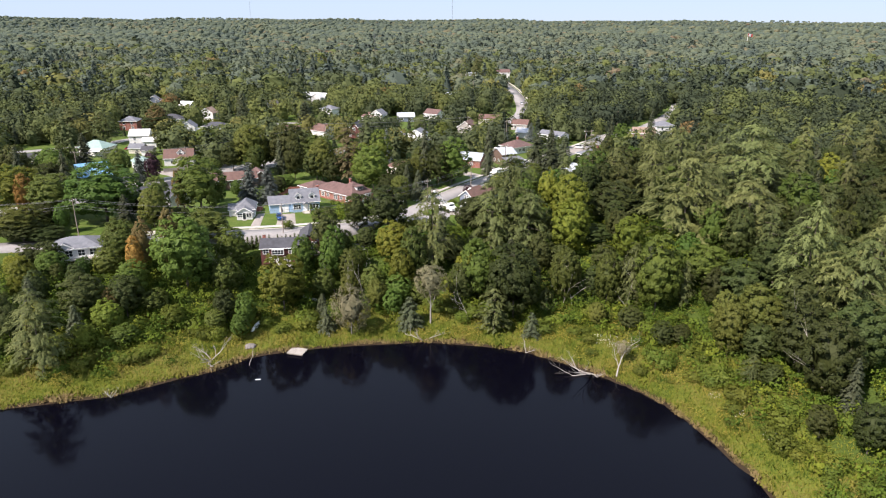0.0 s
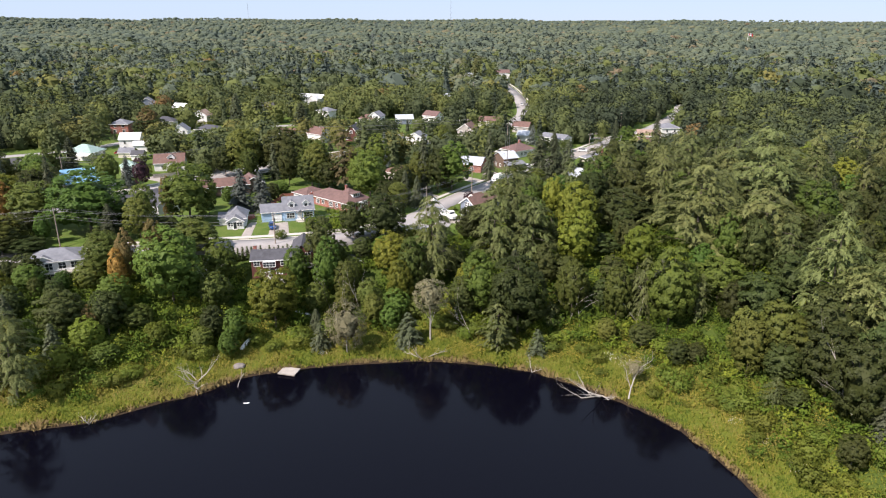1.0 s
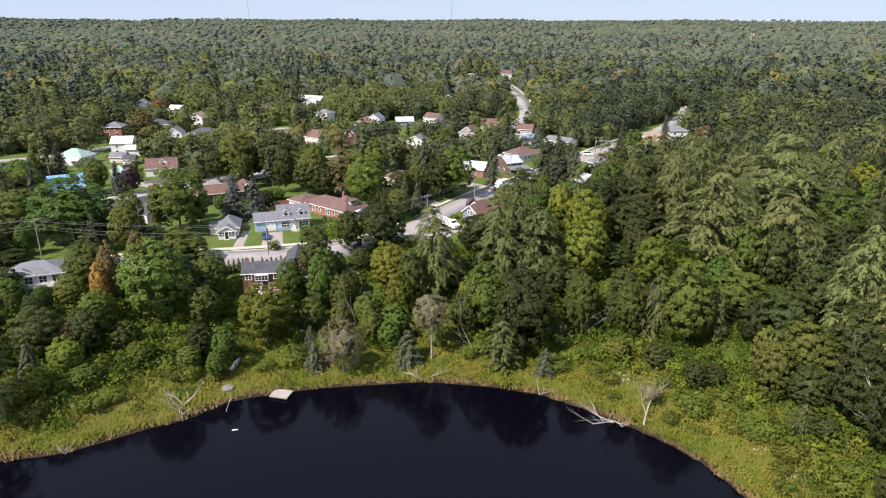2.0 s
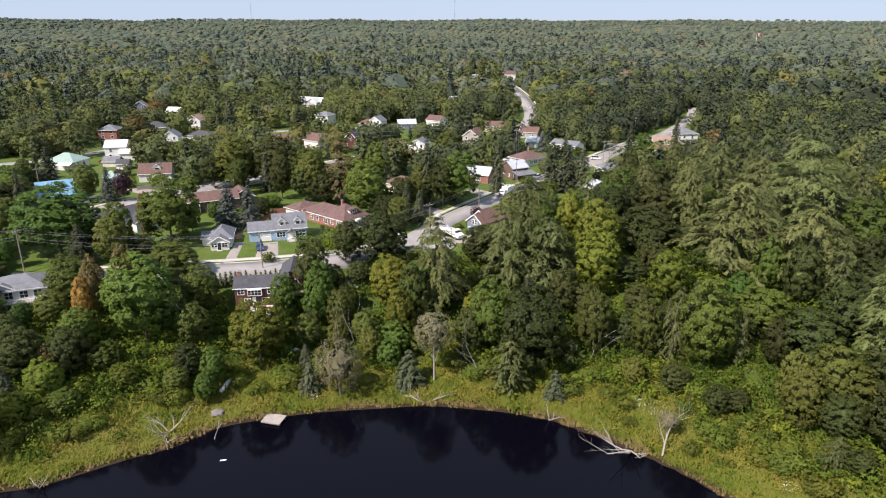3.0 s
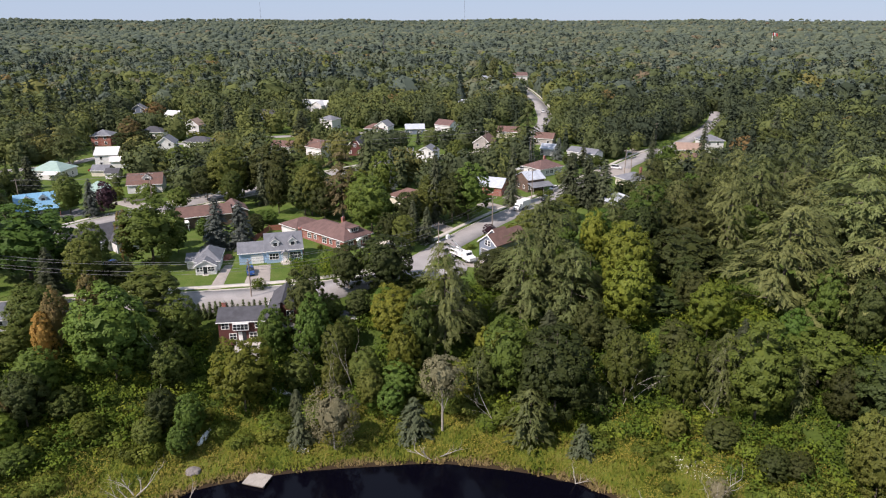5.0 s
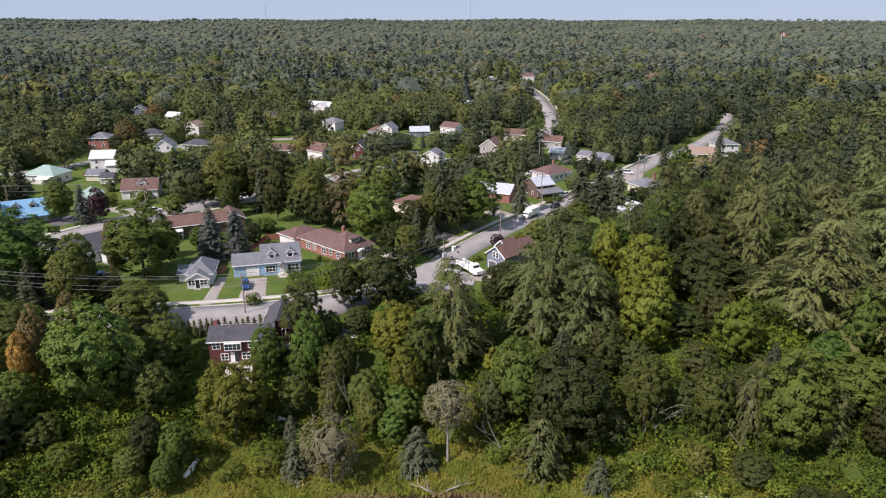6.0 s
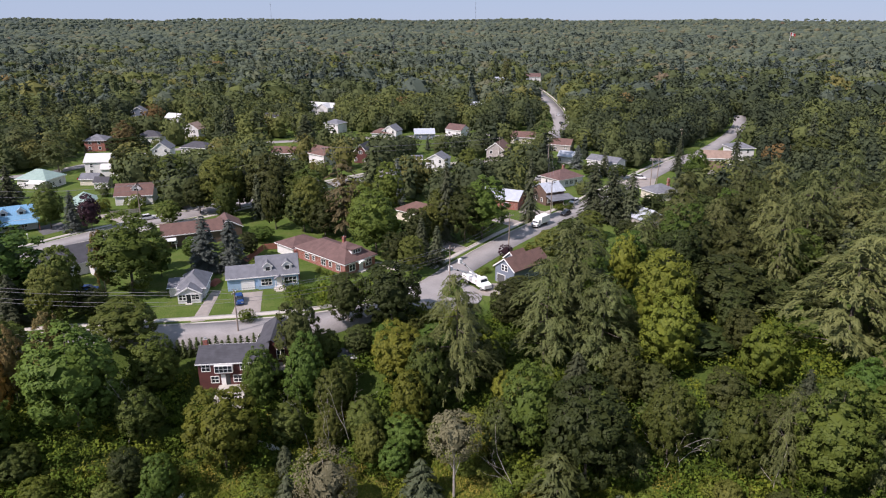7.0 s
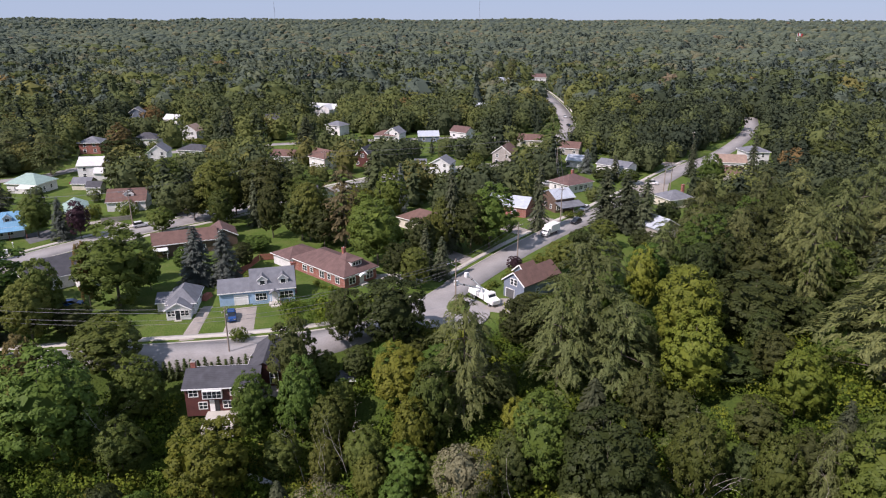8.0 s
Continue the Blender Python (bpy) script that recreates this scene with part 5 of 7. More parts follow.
def pine_crown(rng, h, r, whorls, arms, per, size, sweep=0.22, low=0.25, droop=0.1, loose=1.0, tufts=0):
    """Needle sprays along layered limbs; long, irregular and swept up for a pine, short and dipping for a spruce."""
    P, N, Tn, L, W, S = [], [], [], [], [], []
    limbs = []
    for k in range(whorls):
        f = (k + 0.5) / whorls
        reach = r * ((1 - f ** 3.4) * 0.84 + 0.2 if tufts else (1 - f) ** 0.7 * 0.95 + 0.08)
        a0 = rng.uniform(0, 6.28)
        for a in range(arms):
            z = h * (low + (0.97 - low) * f) + rng.uniform(-0.5, 0.5) * loose * h / whorls
            ang = a0 + 6.283 * a / arms + rng.uniform(-0.4, 0.4)
            ln = reach * (1 - 0.35 * loose + rng.uniform(-0.1, 0.45) * loose)
            u = np.array([math.cos(ang), math.sin(ang), 0])
            m = max(3, int(per * ln / r))
            q = rng.uniform(0.12, 1.0, m) ** 0.7
            rise = ln * (sweep * np.sin(q * 2.6) - droop * q ** 2)
            side = np.array([-u[1], u[0], 0])
            if tufts:
                k_of = rng.integers(0, tufts, m)
                tq = rng.uniform(0.38, 1.0, tufts)
                lat = rng.normal(0, 0.2, tufts) * ln * (1.25 - 0.6 * tq)
                big = 0.165 * r * rng.uniform(0.7, 1.3, tufts)
                mid = u * (tq * ln)[:, None] + side * lat[:, None] + np.c_[np.zeros((tufts, 2)), z + ln * (sweep * np.sin(tq * 2.6) - droop * tq ** 2) - np.abs(lat) * 0.2]
                out = u + side * (np.sign(lat) * rng.uniform(0.2, 0.9, tufts))[:, None]
                out /= np.linalg.norm(out, axis=1)[:, None]
                over = np.cross(out, (0, 0, 1))
                fwd, wide, lift = rng.uniform(-0.9, 1.25, m), rng.normal(0, 0.2, m), rng.normal(0, 0.08, m)
                off = out[k_of] * (fwd * big[k_of])[:, None] + over[k_of] * (wide * (1.1 - 0.4 * fwd) * big[k_of])[:, None] + np.c_[np.zeros((m, 2)), (lift - 0.42 * np.maximum(fwd, -0.2) ** 2 - 0.9 * wide ** 2 + 0.2) * big[k_of]]
                s = size * rng.uniform(0.7, 1.35, m)
                P.append(mid[k_of] + off), N.append(np.c_[np.zeros((m, 2)), np.full(m, 0.8)] + 0.5 * unit(rng, m) + out[k_of] * (0.3 + 0.5 * np.maximum(fwd, 0))[:, None])
                Tn.append(out[k_of] + over[k_of] * (1.2 * wide)[:, None] + 0.25 * unit(rng, m)), L.append(s * 1.35), W.append(s * rng.uniform(0.26, 0.42, m))
                S.append(out[k_of] * (0.2 + 0.6 * fwd)[:, None] + over[k_of] * (1.3 * wide)[:, None] + u * 0.35 + (0, 0, 0.7))
                if k % 2 == 0 and a % 2 == 0 and z < 0.8 * h:
                    limbs.append((z, u * ln * 0.8 + (0, 0, z + ln * (sweep * 0.8 - droop * 0.64))))
                continue
            spread = rng.normal(0, 0.17, m) * ln * (1.1 - q * 0.6) + rng.normal(0, 0.1, m) * size
            p = u * (q * ln)[:, None] + side * spread[:, None] + np.c_[np.zeros((m, 2)), z + rise - np.abs(spread) * 0.35 + rng.normal(0, 0.1, m) * size]
            t = u + side * (np.sign(spread) * rng.uniform(0.1, 0.8, m))[:, None] + np.c_[np.zeros((m, 2)), sweep * 1.5 * np.cos(q * 2.6) - 2 * droop * q]
            n = np.c_[np.zeros((m, 2)), np.ones(m)] + 0.45 * u + 0.4 * unit(rng, m)
            s = size * rng.uniform(0.7, 1.35, m)
            P.append(p), N.append(n), Tn.append(t), L.append(s), W.append(s * rng.uniform(0.38, 0.6, m)), S.append(u * (0.35 + 0.5 * q)[:, None] + side * (0.5 * np.sign(spread) * np.abs(spread) / (0.25 * ln + 0.01))[:, None] + (0, 0, 0.75))
            if k % 2 == 0 and a % 2 == 0 and z < 0.8 * h:
                limbs.append((z, u * ln * 0.8 + (0, 0, z + ln * (sweep * 0.8 - droop * 0.64))))
    heart = max(12, whorls * arms // 2)
    f = rng.uniform(0.05, 0.9, heart)
    q = unit(rng, heart) * (1, 1, 0.3)
    rr = r * ((1 - f) ** 0.8) * 0.26
    P.append(np.c_[q[:, 0] * rr, q[:, 1] * rr, h * (low + (0.95 - low) * f)]), N.append(q + (0, 0, 0.5)), Tn.append(unit(rng, heart)), L.append(rr * 1.6 + size * 0.4), W.append(rr * 1.4 + size * 0.4), S.append(q + (0, 0, 0.3))
    return np.concatenate(P), np.concatenate(N), np.concatenate(Tn), np.concatenate(L), np.concatenate(W), np.concatenate(S), limbs


def trunk_mesh(rng, h, girth, limbs, mat):
    bm = bmesh.new()
    lean = rng.uniform(-0.02, 0.02, 2) * h
    pts = [(lean[0] * t * t, lean[1] * t, h * t) for t in (-0.06, 0.25, 0.5, 0.75, 0.95)]
    for i in range(4):
        add_tube(bm, pts[i], pts[i + 1], girth * (1 - 0.22 * i), girth * (1 - 0.22 * (i + 1)), 7)
    for z, tip in limbs:
        add_tube(bm, (lean[0] * (z / h) ** 2, lean[1] * z / h, z), tip, girth * 0.32, girth * 0.1, 4)
    return mesh_of("trunk", bm, mat)


SPECIES = {   # label, object name, reference height and radius
    "maple_green": ("broad maple in full green leaf", "maple_tree"),
    "maple_dark": ("dense dark green broad-leaved tree", "oak_tree"),
    "maple_olive": ("olive green broad-leaved tree", "ash_tree"),
    "maple_yellow": ("yellow-green broad-leaved tree early in autumn", "maple_tree"),
    "maple_orange": ("young maple turning orange", "maple_tree"),
    "maple_rust": ("broad maple half turned to rust", "maple_tree"),
    "maple_plum": ("dark plum-leaved ornamental tree", "plum_tree"),
    "pine": ("tall white pine with layered drooping boughs", "pine_tree"),
    "young_pine": ("young white pine on the bank", "pine_tree"),
    "spruce": ("dark green narrow spruce", "spruce_tree"),
    "young_spruce": ("small dense spruce on the bank", "spruce_tree"),
    "blue_spruce": ("blue-grey spruce in a garden", "spruce_tree"),
    "larch": ("tall conifer with browning layered boughs", "larch_tree"),
    "willow": ("thin grey-leaved tree with bare trunk", "willow_tree"),
    "willow_bush": ("feathery grey-green willow bush at the water", "willow_bush"),
    "cedar": ("small clipped columnar cedar", "cedar"),
    "shrub": ("rounded leafy shrub on the grassy bank", "shrub"),
}
PROTO, PLANTED = {}, []
VARIANTS = {"pine": 4, "maple_green": 5, "maple_dark": 5, "maple_olive": 4, "shrub": 4}


def prototype(kind, k):
    """Meshes of trunk and crown of one kind and variant, at a height of 1 m per metre of its reference size."""
    if (kind, k) in PROTO:
        return PROTO[kind, k]
    rng = np.random.default_rng(hash_of(kind) + 17 * k)
    h, r = {"pine": (26, 9.5), "young_pine": (9, 3), "spruce": (19, 4.5), "young_spruce": (7, 2.6), "blue_spruce": (18, 4), "larch": (24, 6), "willow": (12, 3.4), "willow_bush": (9, 4.2), "cedar": (2.8, 0.6), "shrub": (2.2, 1.8)}.get(kind, (16, 5.5))
    leaf = LEAF.get(kind) or LEAF[{"young_pine": "pine", "young_spruce": "spruce", "willow_bush": "willow"}[kind]]
    limbs, bark, girth = [], M_BARK, h * 0.016
    if kind in ("pine", "young_pine", "larch"):
        w, arms, per, size = {"pine": (13, 5, 285, 0.48), "young_pine": (9, 5, 80, 0.45), "larch": (11, 6, 100, 0.62)}[kind]
        *leaves, limbs = pine_crown(rng, h, r, w, arms, per, size, 0.2, 0.14, 0.2, 1.15, 6)
    elif kind in ("spruce", "young_spruce", "blue_spruce"):
        w, arms, per, size = {"spruce": (21, 8, 46, 0.62), "young_spruce": (11, 7, 36, 0.36), "blue_spruce": (21, 8, 46, 0.56)}[kind]
        *leaves, limbs = pine_crown(rng, h, r, w, arms, per, size, 0.05, 0.05, 0.32, 0.45)
    elif kind == "cedar":
        *leaves, limbs = pine_crown(rng, h, r, 10, 6, 9, 0.26, 0.05, 0.02, 0.1, 0.4)
    elif kind == "shrub":
        leaves = round_crown(rng, h, r, 40, 900, 0.2, 0.0)
    elif kind in ("willow", "willow_bush"):
        leaves = round_crown(rng, h, r, 70, 3600, 0.2, 0.42 if kind == "willow" else 0.05)
        bark = M_PALEBARK
    else:
        leaves = round_crown(rng, h, r, 150, 7600, 0.36, 0.03)
        girth = h * 0.014
    if kind == "cedar":
        limbs = []
    elif not limbs and kind != "shrub":
        for _ in range(9):
            d = unit(rng, 1)[0]
            limbs.append((h * rng.uniform(0.2, 0.5), np.array((d[0] * r * 0.6, d[1] * r * 0.6, h * rng.uniform(0.55, 0.85)))))
    PROTO[kind, k] = (trunk_mesh(rng, h * 0.93, girth, limbs, bark), card_mesh("crown", *leaves, leaf), h, r)
    return PROTO[kind, k]


def hash_of(text):
    return sum(ord(c) * (i + 3) for i, c in enumerate(text))


def plant(kind, x, y, h, r, sink=0.0):
    k = (len(PLANTED) * 7 + int(abs(x) * 3)) % VARIANTS.get(kind, 3)
    trunk, crown, h0, r0 = prototype(kind, k)
    label, name = SPECIES[kind]
    z = height(x, y)
    turn = (x * 37.7 + y * 91.3) % 360
    size = "tall " if h > 1.15 * h0 else "low " if h < 0.75 * h0 else ""
    tree = empty(name, pose(x, y, z - sink, 0, 0, turn) @ Matrix.Diagonal((r / r0, r / r0, h / h0, 1)), size + label, name.split("_")[0] + " tree" if "tree" in name else name.replace("_", " "), "trees on the bank and in gardens" if "tree" in name else name + "s")
    part("trunk", trunk, None, tree)
    part("crown", crown, None, tree)
    PLANTED.append((x, y, r))
    return tree


plant("blue_spruce", -64.4, 213, 14.4, 4.8)
plant("blue_spruce", -58.6, 214.5, 13.2, 4.4)
plant("larch", -35.4, 240, 22.3, 6)
plant("maple_green", -25.0, 227, 17.5, 7)
plant("maple_green", 2.7, 241, 18.1, 7.5)
plant("spruce", 17.2, 258, 20.2, 3.6)
plant("pine", 29.3, 335, 23.4, 6)
plant("maple_green", 48.3, 212, 18.6, 6.5)
plant("maple_dark", 50.5, 206, 17.1, 5.5)
plant("spruce", -7.2, 238, 24.0, 3.6)
plant("maple_olive", -11.8, 232, 12.9, 4.5)
plant("pine", 98.9, 203, 27.5, 8.5)
plant("pine", 79.6, 135, 26.4, 7)
plant("pine", 86.5, 126, 20.8, 6.5)
plant("maple_olive", 68.9, 132, 14.0, 5)
plant("maple_dark", 80.5, 114, 17.7, 6.5)
plant("maple_dark", 75.0, 110, 12.9, 4.5)
plant("pine", -86.5, 126, 19.8, 6.5)
plant("maple_yellow", -103.3, 150, 11.7, 3.8)
plant("maple_green", -142.1, 235, 14.9, 6)
plant("maple_rust", -149.7, 345, 16.5, 6)
plant("maple_olive", -105.2, 290, 14.8, 5.5)
plant("maple_dark", -127.2, 300, 15.0, 6)
plant("maple_olive", -77.8, 263, 20.7, 7.5)
plant("maple_dark", -62.4, 264, 20.7, 8)
plant("maple_olive", -46.0, 245, 18.3, 5.5)
plant("spruce", -106.9, 354, 23.3, 6)
plant("pine", -165.1, 320, 17.8, 8)
plant("pine", -185.7, 330, 16.1, 8)
plant("spruce", -142.4, 258, 16.3, 5)
plant("maple_olive", -122.6, 245, 13.5, 4.5)
plant("blue_spruce", -114.3, 243, 12.4, 3.6)
plant("maple_plum", -109.8, 244, 11.4, 3.2)
plant("maple_plum", -101.7, 288, 4.4, 3.5)
plant("maple_dark", 79.2, 246, 12.8, 6.5)
plant("maple_dark", 132.1, 327, 16.5, 8)
plant("maple_olive", -1.2, 292, 17.4, 4.5)
plant("maple_plum", 8.5, 224, 4.2, 2)
plant("maple_green", -25.8, 262, 17.3, 5)
plant("spruce", -35.0, 285, 16.0, 4.5)
plant("blue_spruce", -24.2, 275, 16.3, 3)
plant("blue_spruce", 43.3, 335, 9.9, 3.5)
plant("maple_olive", 57.3, 240, 15.6, 5.5)
plant("maple_green", 81.7, 305, 14.2, 5)
plant("maple_dark", 55.0, 262, 8.2, 4)
plant("pine", 77.3, 215, 25.4, 7)
plant("pine", 93.1, 235, 25.0, 7)
plant("maple_green", 71.7, 205, 15.9, 6)
plant("pine", 89.6, 260, 19.7, 6)
plant("maple_olive", 22.4, 205, 14.6, 4)
plant("maple_olive", -50.6, 262, 16.2, 6)
plant("maple_dark", -68.5, 268, 14.7, 6)
plant("maple_green", -41.3, 248, 12.3, 4)
plant("maple_olive", -14.4, 212, 11.0, 3.5)
plant("maple_dark", -57.2, 222, 7.7, 3)
plant("maple_green", -58.2, 236, 4.6, 4)
plant("maple_olive", -86.9, 168, 13.0, 4.2)
plant("maple_olive", -86.0, 158, 9.5, 3.8)
plant("maple_dark", -84.7, 143, 12.8, 5.5)
plant("maple_dark", -102.9, 162, 10.3, 3.6)
plant("maple_dark", -115.6, 172, 7.0, 6)
plant("maple_dark", 77.5, 128, 17.8, 6.5)
plant("maple_olive", 62.7, 130, 14.3, 4)
plant("maple_olive", -84.5, 188, 16.5, 4)
plant("maple_dark", -96.8, 196, 7.8, 5)
plant("maple_dark", -48.2, 245, 13.0, 5.5)
plant("maple_dark", -41.1, 240, 11.3, 4.6)
plant("maple_olive", -53.7, 262, 15.3, 6)
plant("maple_dark", -14.6, 227, 13.4, 4.5)
plant("spruce", -8.8, 219, 10.8, 2.8)
plant("spruce", -12.9, 222, 11.9, 2.8)
plant("maple_olive", -8.3, 240, 15.8, 5)
plant("maple_dark", -2.1, 238, 16.8, 5)
plant("maple_dark", -18.6, 216, 10.3, 4)
plant("shrub", -49.6, 144, 1.8, 2)
plant("maple_dark", 72.6, 119, 17.4, 6)
plant("maple_dark", 72.8, 110, 19.1, 5.5)
plant("maple_olive", 72.5, 130, 10.4, 5)
plant("pine", 81.8, 128, 18.6, 6.5)
plant("maple_dark", 71.4, 138, 7.9, 5)
plant("maple_dark", 46.5, 318, 6.4, 4.5)
plant("spruce", 51.8, 322, 10.1, 3)
plant("maple_olive", 56.0, 316, 6.2, 4)
plant("maple_dark", -85.1, 262, 13.4, 5)
plant("maple_dark", -74.5, 268, 14.0, 6)
plant("maple_olive", -89.6, 250, 8.2, 4)
plant("spruce", -65.0, 258, 14.4, 3.2)
plant("maple_green", -29.4, 236, 16.4, 5)
plant("maple_green", -66.1, 158, 20.9, 8.3)
plant("maple_olive", -86.1, 166, 14.0, 5.0)
plant("maple_green", -101.2, 190, 18.9, 11.8)
plant("maple_olive", -83.5, 182, 13.6, 4.4)
plant("maple_green", -76.3, 200, 18.6, 8.9)
plant("maple_rust", -82.1, 199, 15.3, 2.0)
plant("maple_olive", -66.2, 176, 10.0, 6.7)
plant("maple_green", -57.2, 168, 12.3, 4.6)
plant("maple_olive", -55.7, 158, 11.4, 4.2)
plant("maple_yellow", -41.0, 156, 16.0, 6.4)
plant("maple_dark", -53.8, 149, 10.2, 3.5)
plant("maple_green", -48.5, 148, 9.9, 2.9)
plant("maple_green", -48.8, 144, 7.3, 2.5)
plant("maple_green", -37.8, 167, 14.3, 3.7)
plant("maple_dark", -32.6, 175, 17.8, 4.4)
plant("maple_green", -30.0, 168, 16.4, 4.2)
plant("maple_dark", -25.5, 187, 12.8, 4.1)
plant("maple_dark", -16.5, 187, 15.9, 6.5)
plant("maple_yellow", -13.9, 174, 14.1, 5.3)
plant("maple_olive", -24.8, 166, 12.0, 3.6)
plant("maple_olive", -18.7, 162, 10.2, 3.8)
plant("maple_green", -11.8, 161, 8.8, 3.8)
plant("pine", -3.0, 172, 25.6, 6.8)
plant("maple_orange", -78.2, 157, 12.6, 2.5)
plant("maple_rust", -77.2, 160, 15.0, 2.9)
plant("maple_rust", -78.9, 143, 7.8, 2.2)
plant("maple_dark", -76.1, 145, 11.3, 4.4)
plant("maple_olive", -70.5, 148, 6.1, 4.0)
plant("maple_yellow", -64.9, 144, 6.5, 2.8)
plant("pine", 19.1, 184, 25.6, 10.2)
plant("pine", 13.5, 179, 22.2, 7.5)
plant("pine", 23.7, 177, 19.9, 6.9)
plant("maple_dark", 7.6, 187, 12.4, 4.7)
plant("maple_yellow", 36.5, 184, 18.8, 6.3)
plant("maple_yellow", 35.3, 175, 17.9, 5.6)
plant("maple_dark", 18.1, 155, 21.2, 7.7)
plant("maple_green", 9.5, 161, 18.4, 5.6)
plant("maple_dark", 4.6, 160, 12.4, 3.7)
plant("young_pine", 12.9, 150, 11.4, 4.4)
plant("maple_olive", 31.3, 157, 17.0, 4.2)
plant("maple_dark", 50.7, 190, 14.0, 8.6)
plant("maple_yellow", 49.8, 168, 14.4, 4.5)
plant("pine", 46.6, 151, 17.8, 3.4)
plant("maple_green", 51.9, 148, 21.2, 6.1)
plant("maple_olive", 41.1, 153, 16.3, 3.7)
plant("pine", 65.9, 173, 26.1, 11.6)
plant("pine", 87.9, 188, 30.5, 13.6)
plant("pine", 78.8, 165, 20.6, 10.0)
plant("maple_green", 64.6, 153, 12.2, 6.3)
plant("maple_green", 97.6, 176, 19.9, 7.1)
plant("maple_dark", 69.8, 142, 14.0, 5.8)
plant("maple_dark", 78.4, 146, 12.7, 5.9)
plant("maple_olive", 62.5, 133, 15.0, 3.8)
plant("maple_dark", 42.9, 178, 5.5, 6.1)
plant("maple_dark", 26.6, 170, 13.1, 3.9)
plant("willow", -3.1, 153, 16.7, 4.3)
plant("willow_bush", -22.6, 148, 13.5, 5.1)
plant("young_spruce", -28.9, 149, 7.1, 3.1)
plant("young_spruce", -8.3, 152, 8.4, 4.3)
plant("young_spruce", 21.9, 147, 6.5, 3.0)
plant("maple_rust", -69.5, 160.5, 20.5, 3.6)
plant("maple_olive", 19.5, 223, 9.5, 4.2)
plant("maple_dark", 25.5, 232, 9.5, 4.4)
plant("maple_olive", 32.5, 242, 9.0, 4.0)
plant("maple_olive", -28.6, 178, 8.6, 3.2)
plant("maple_dark", -22.3, 180, 8.1, 3.0)
plant("maple_green", -16.5, 181, 7.3, 3.4)
plant("maple_olive", -24.1, 172, 9.0, 2.6)
plant("maple_olive", -12.2, 184, 6.3, 2.6)
plant("maple_dark", 8.9, 192, 9.1, 3.8)
plant("maple_orange", -127.0, 193, 15.0, 3.0)
plant("maple_olive", -118.1, 193, 15.5, 8.0)
plant("maple_yellow", -131.3, 197, 16.6, 7.7)
plant("maple_olive", -117.5, 174, 10.4, 7.5)
plant("maple_dark", -109.9, 173, 4.4, 5.4)
plant("maple_yellow", -109.9, 158, 6.6, 3.0)
plant("maple_green", -100.7, 158, 8.6, 4.3)
plant("maple_olive", -87.9, 172, 8.4, 5.4)
plant("spruce", -122.0, 400, 17.6, 5.6)
plant("pine", -111.3, 408, 15.0, 8.3)
plant("spruce", -83.0, 395, 13.4, 6.3)
plant("pine", -223.1, 385, 12.9, 8.4)
plant("pine", -217.8, 402, 15.1, 8.5)
plant("pine", -203.4, 398, 11.2, 7.0)
plant("pine", -182.7, 320, 9.9, 4.8)
plant("pine", 16.4, 600, 29.3, 6.5)
plant("pine", 26.1, 575, 32.3, 6.6)
plant("spruce", -42.8, 430, 17.8, 3.9)
plant("spruce", 37.0, 262, 17.8, 5.6)
plant("spruce", 41.6, 258, 17.8, 5.4)
plant("spruce", 46.8, 256, 16.8, 4.8)
plant("maple_olive", -122.2, 330, 5.7, 7.0)
plant("maple_dark", -148.3, 345, 12.0, 9.9)
plant("maple_olive", -8.4, 168, 17.5, 4.0)
plant("maple_yellow", -11.0, 164, 14.5, 3.6)
plant("maple_green", -12.8, 156, 8.5, 2.8)
plant("maple_olive", -17.2, 158, 9.5, 2.8)
plant("maple_olive", -24.4, 160, 9.5, 2.8)
plant("spruce", 92.9, 300, 22.0, 3.8)
plant("spruce", 82.7, 330, 14.9, 3.2)
plant("spruce", 133.3, 330, 24.8, 4.8)


# ---- what is kept clear of trees or open to the camera's view ----
def road_gap(x, y):
    """Metres to the nearest road's edge; arrays allowed."""
    x, y = np.atleast_1d(np.asarray(x, float)), np.atleast_1d(np.asarray(y, float))
    best = np.hypot(x + 6.5, y - 200) - 9
    for line, width in ROAD_LINES.values():
        for k in range(0, len(line), 2):
            best = np.minimum(best, np.hypot(line[k, 0] - x, line[k, 1] - y) - width / 2)
    return best


# roads kept in the camera's view: name, first and last point, depth
SIGHT_ROADS = [("street_1", 20, 60, 14), ("street_2", 2, 34, 40), ("street_2", 42, 95, 45), ("street_3", 14, 36, 40), ("street_5", 25, 90, 120), ("street_4", 10, 110, 34), ("street_3", 40, 80, 26)]


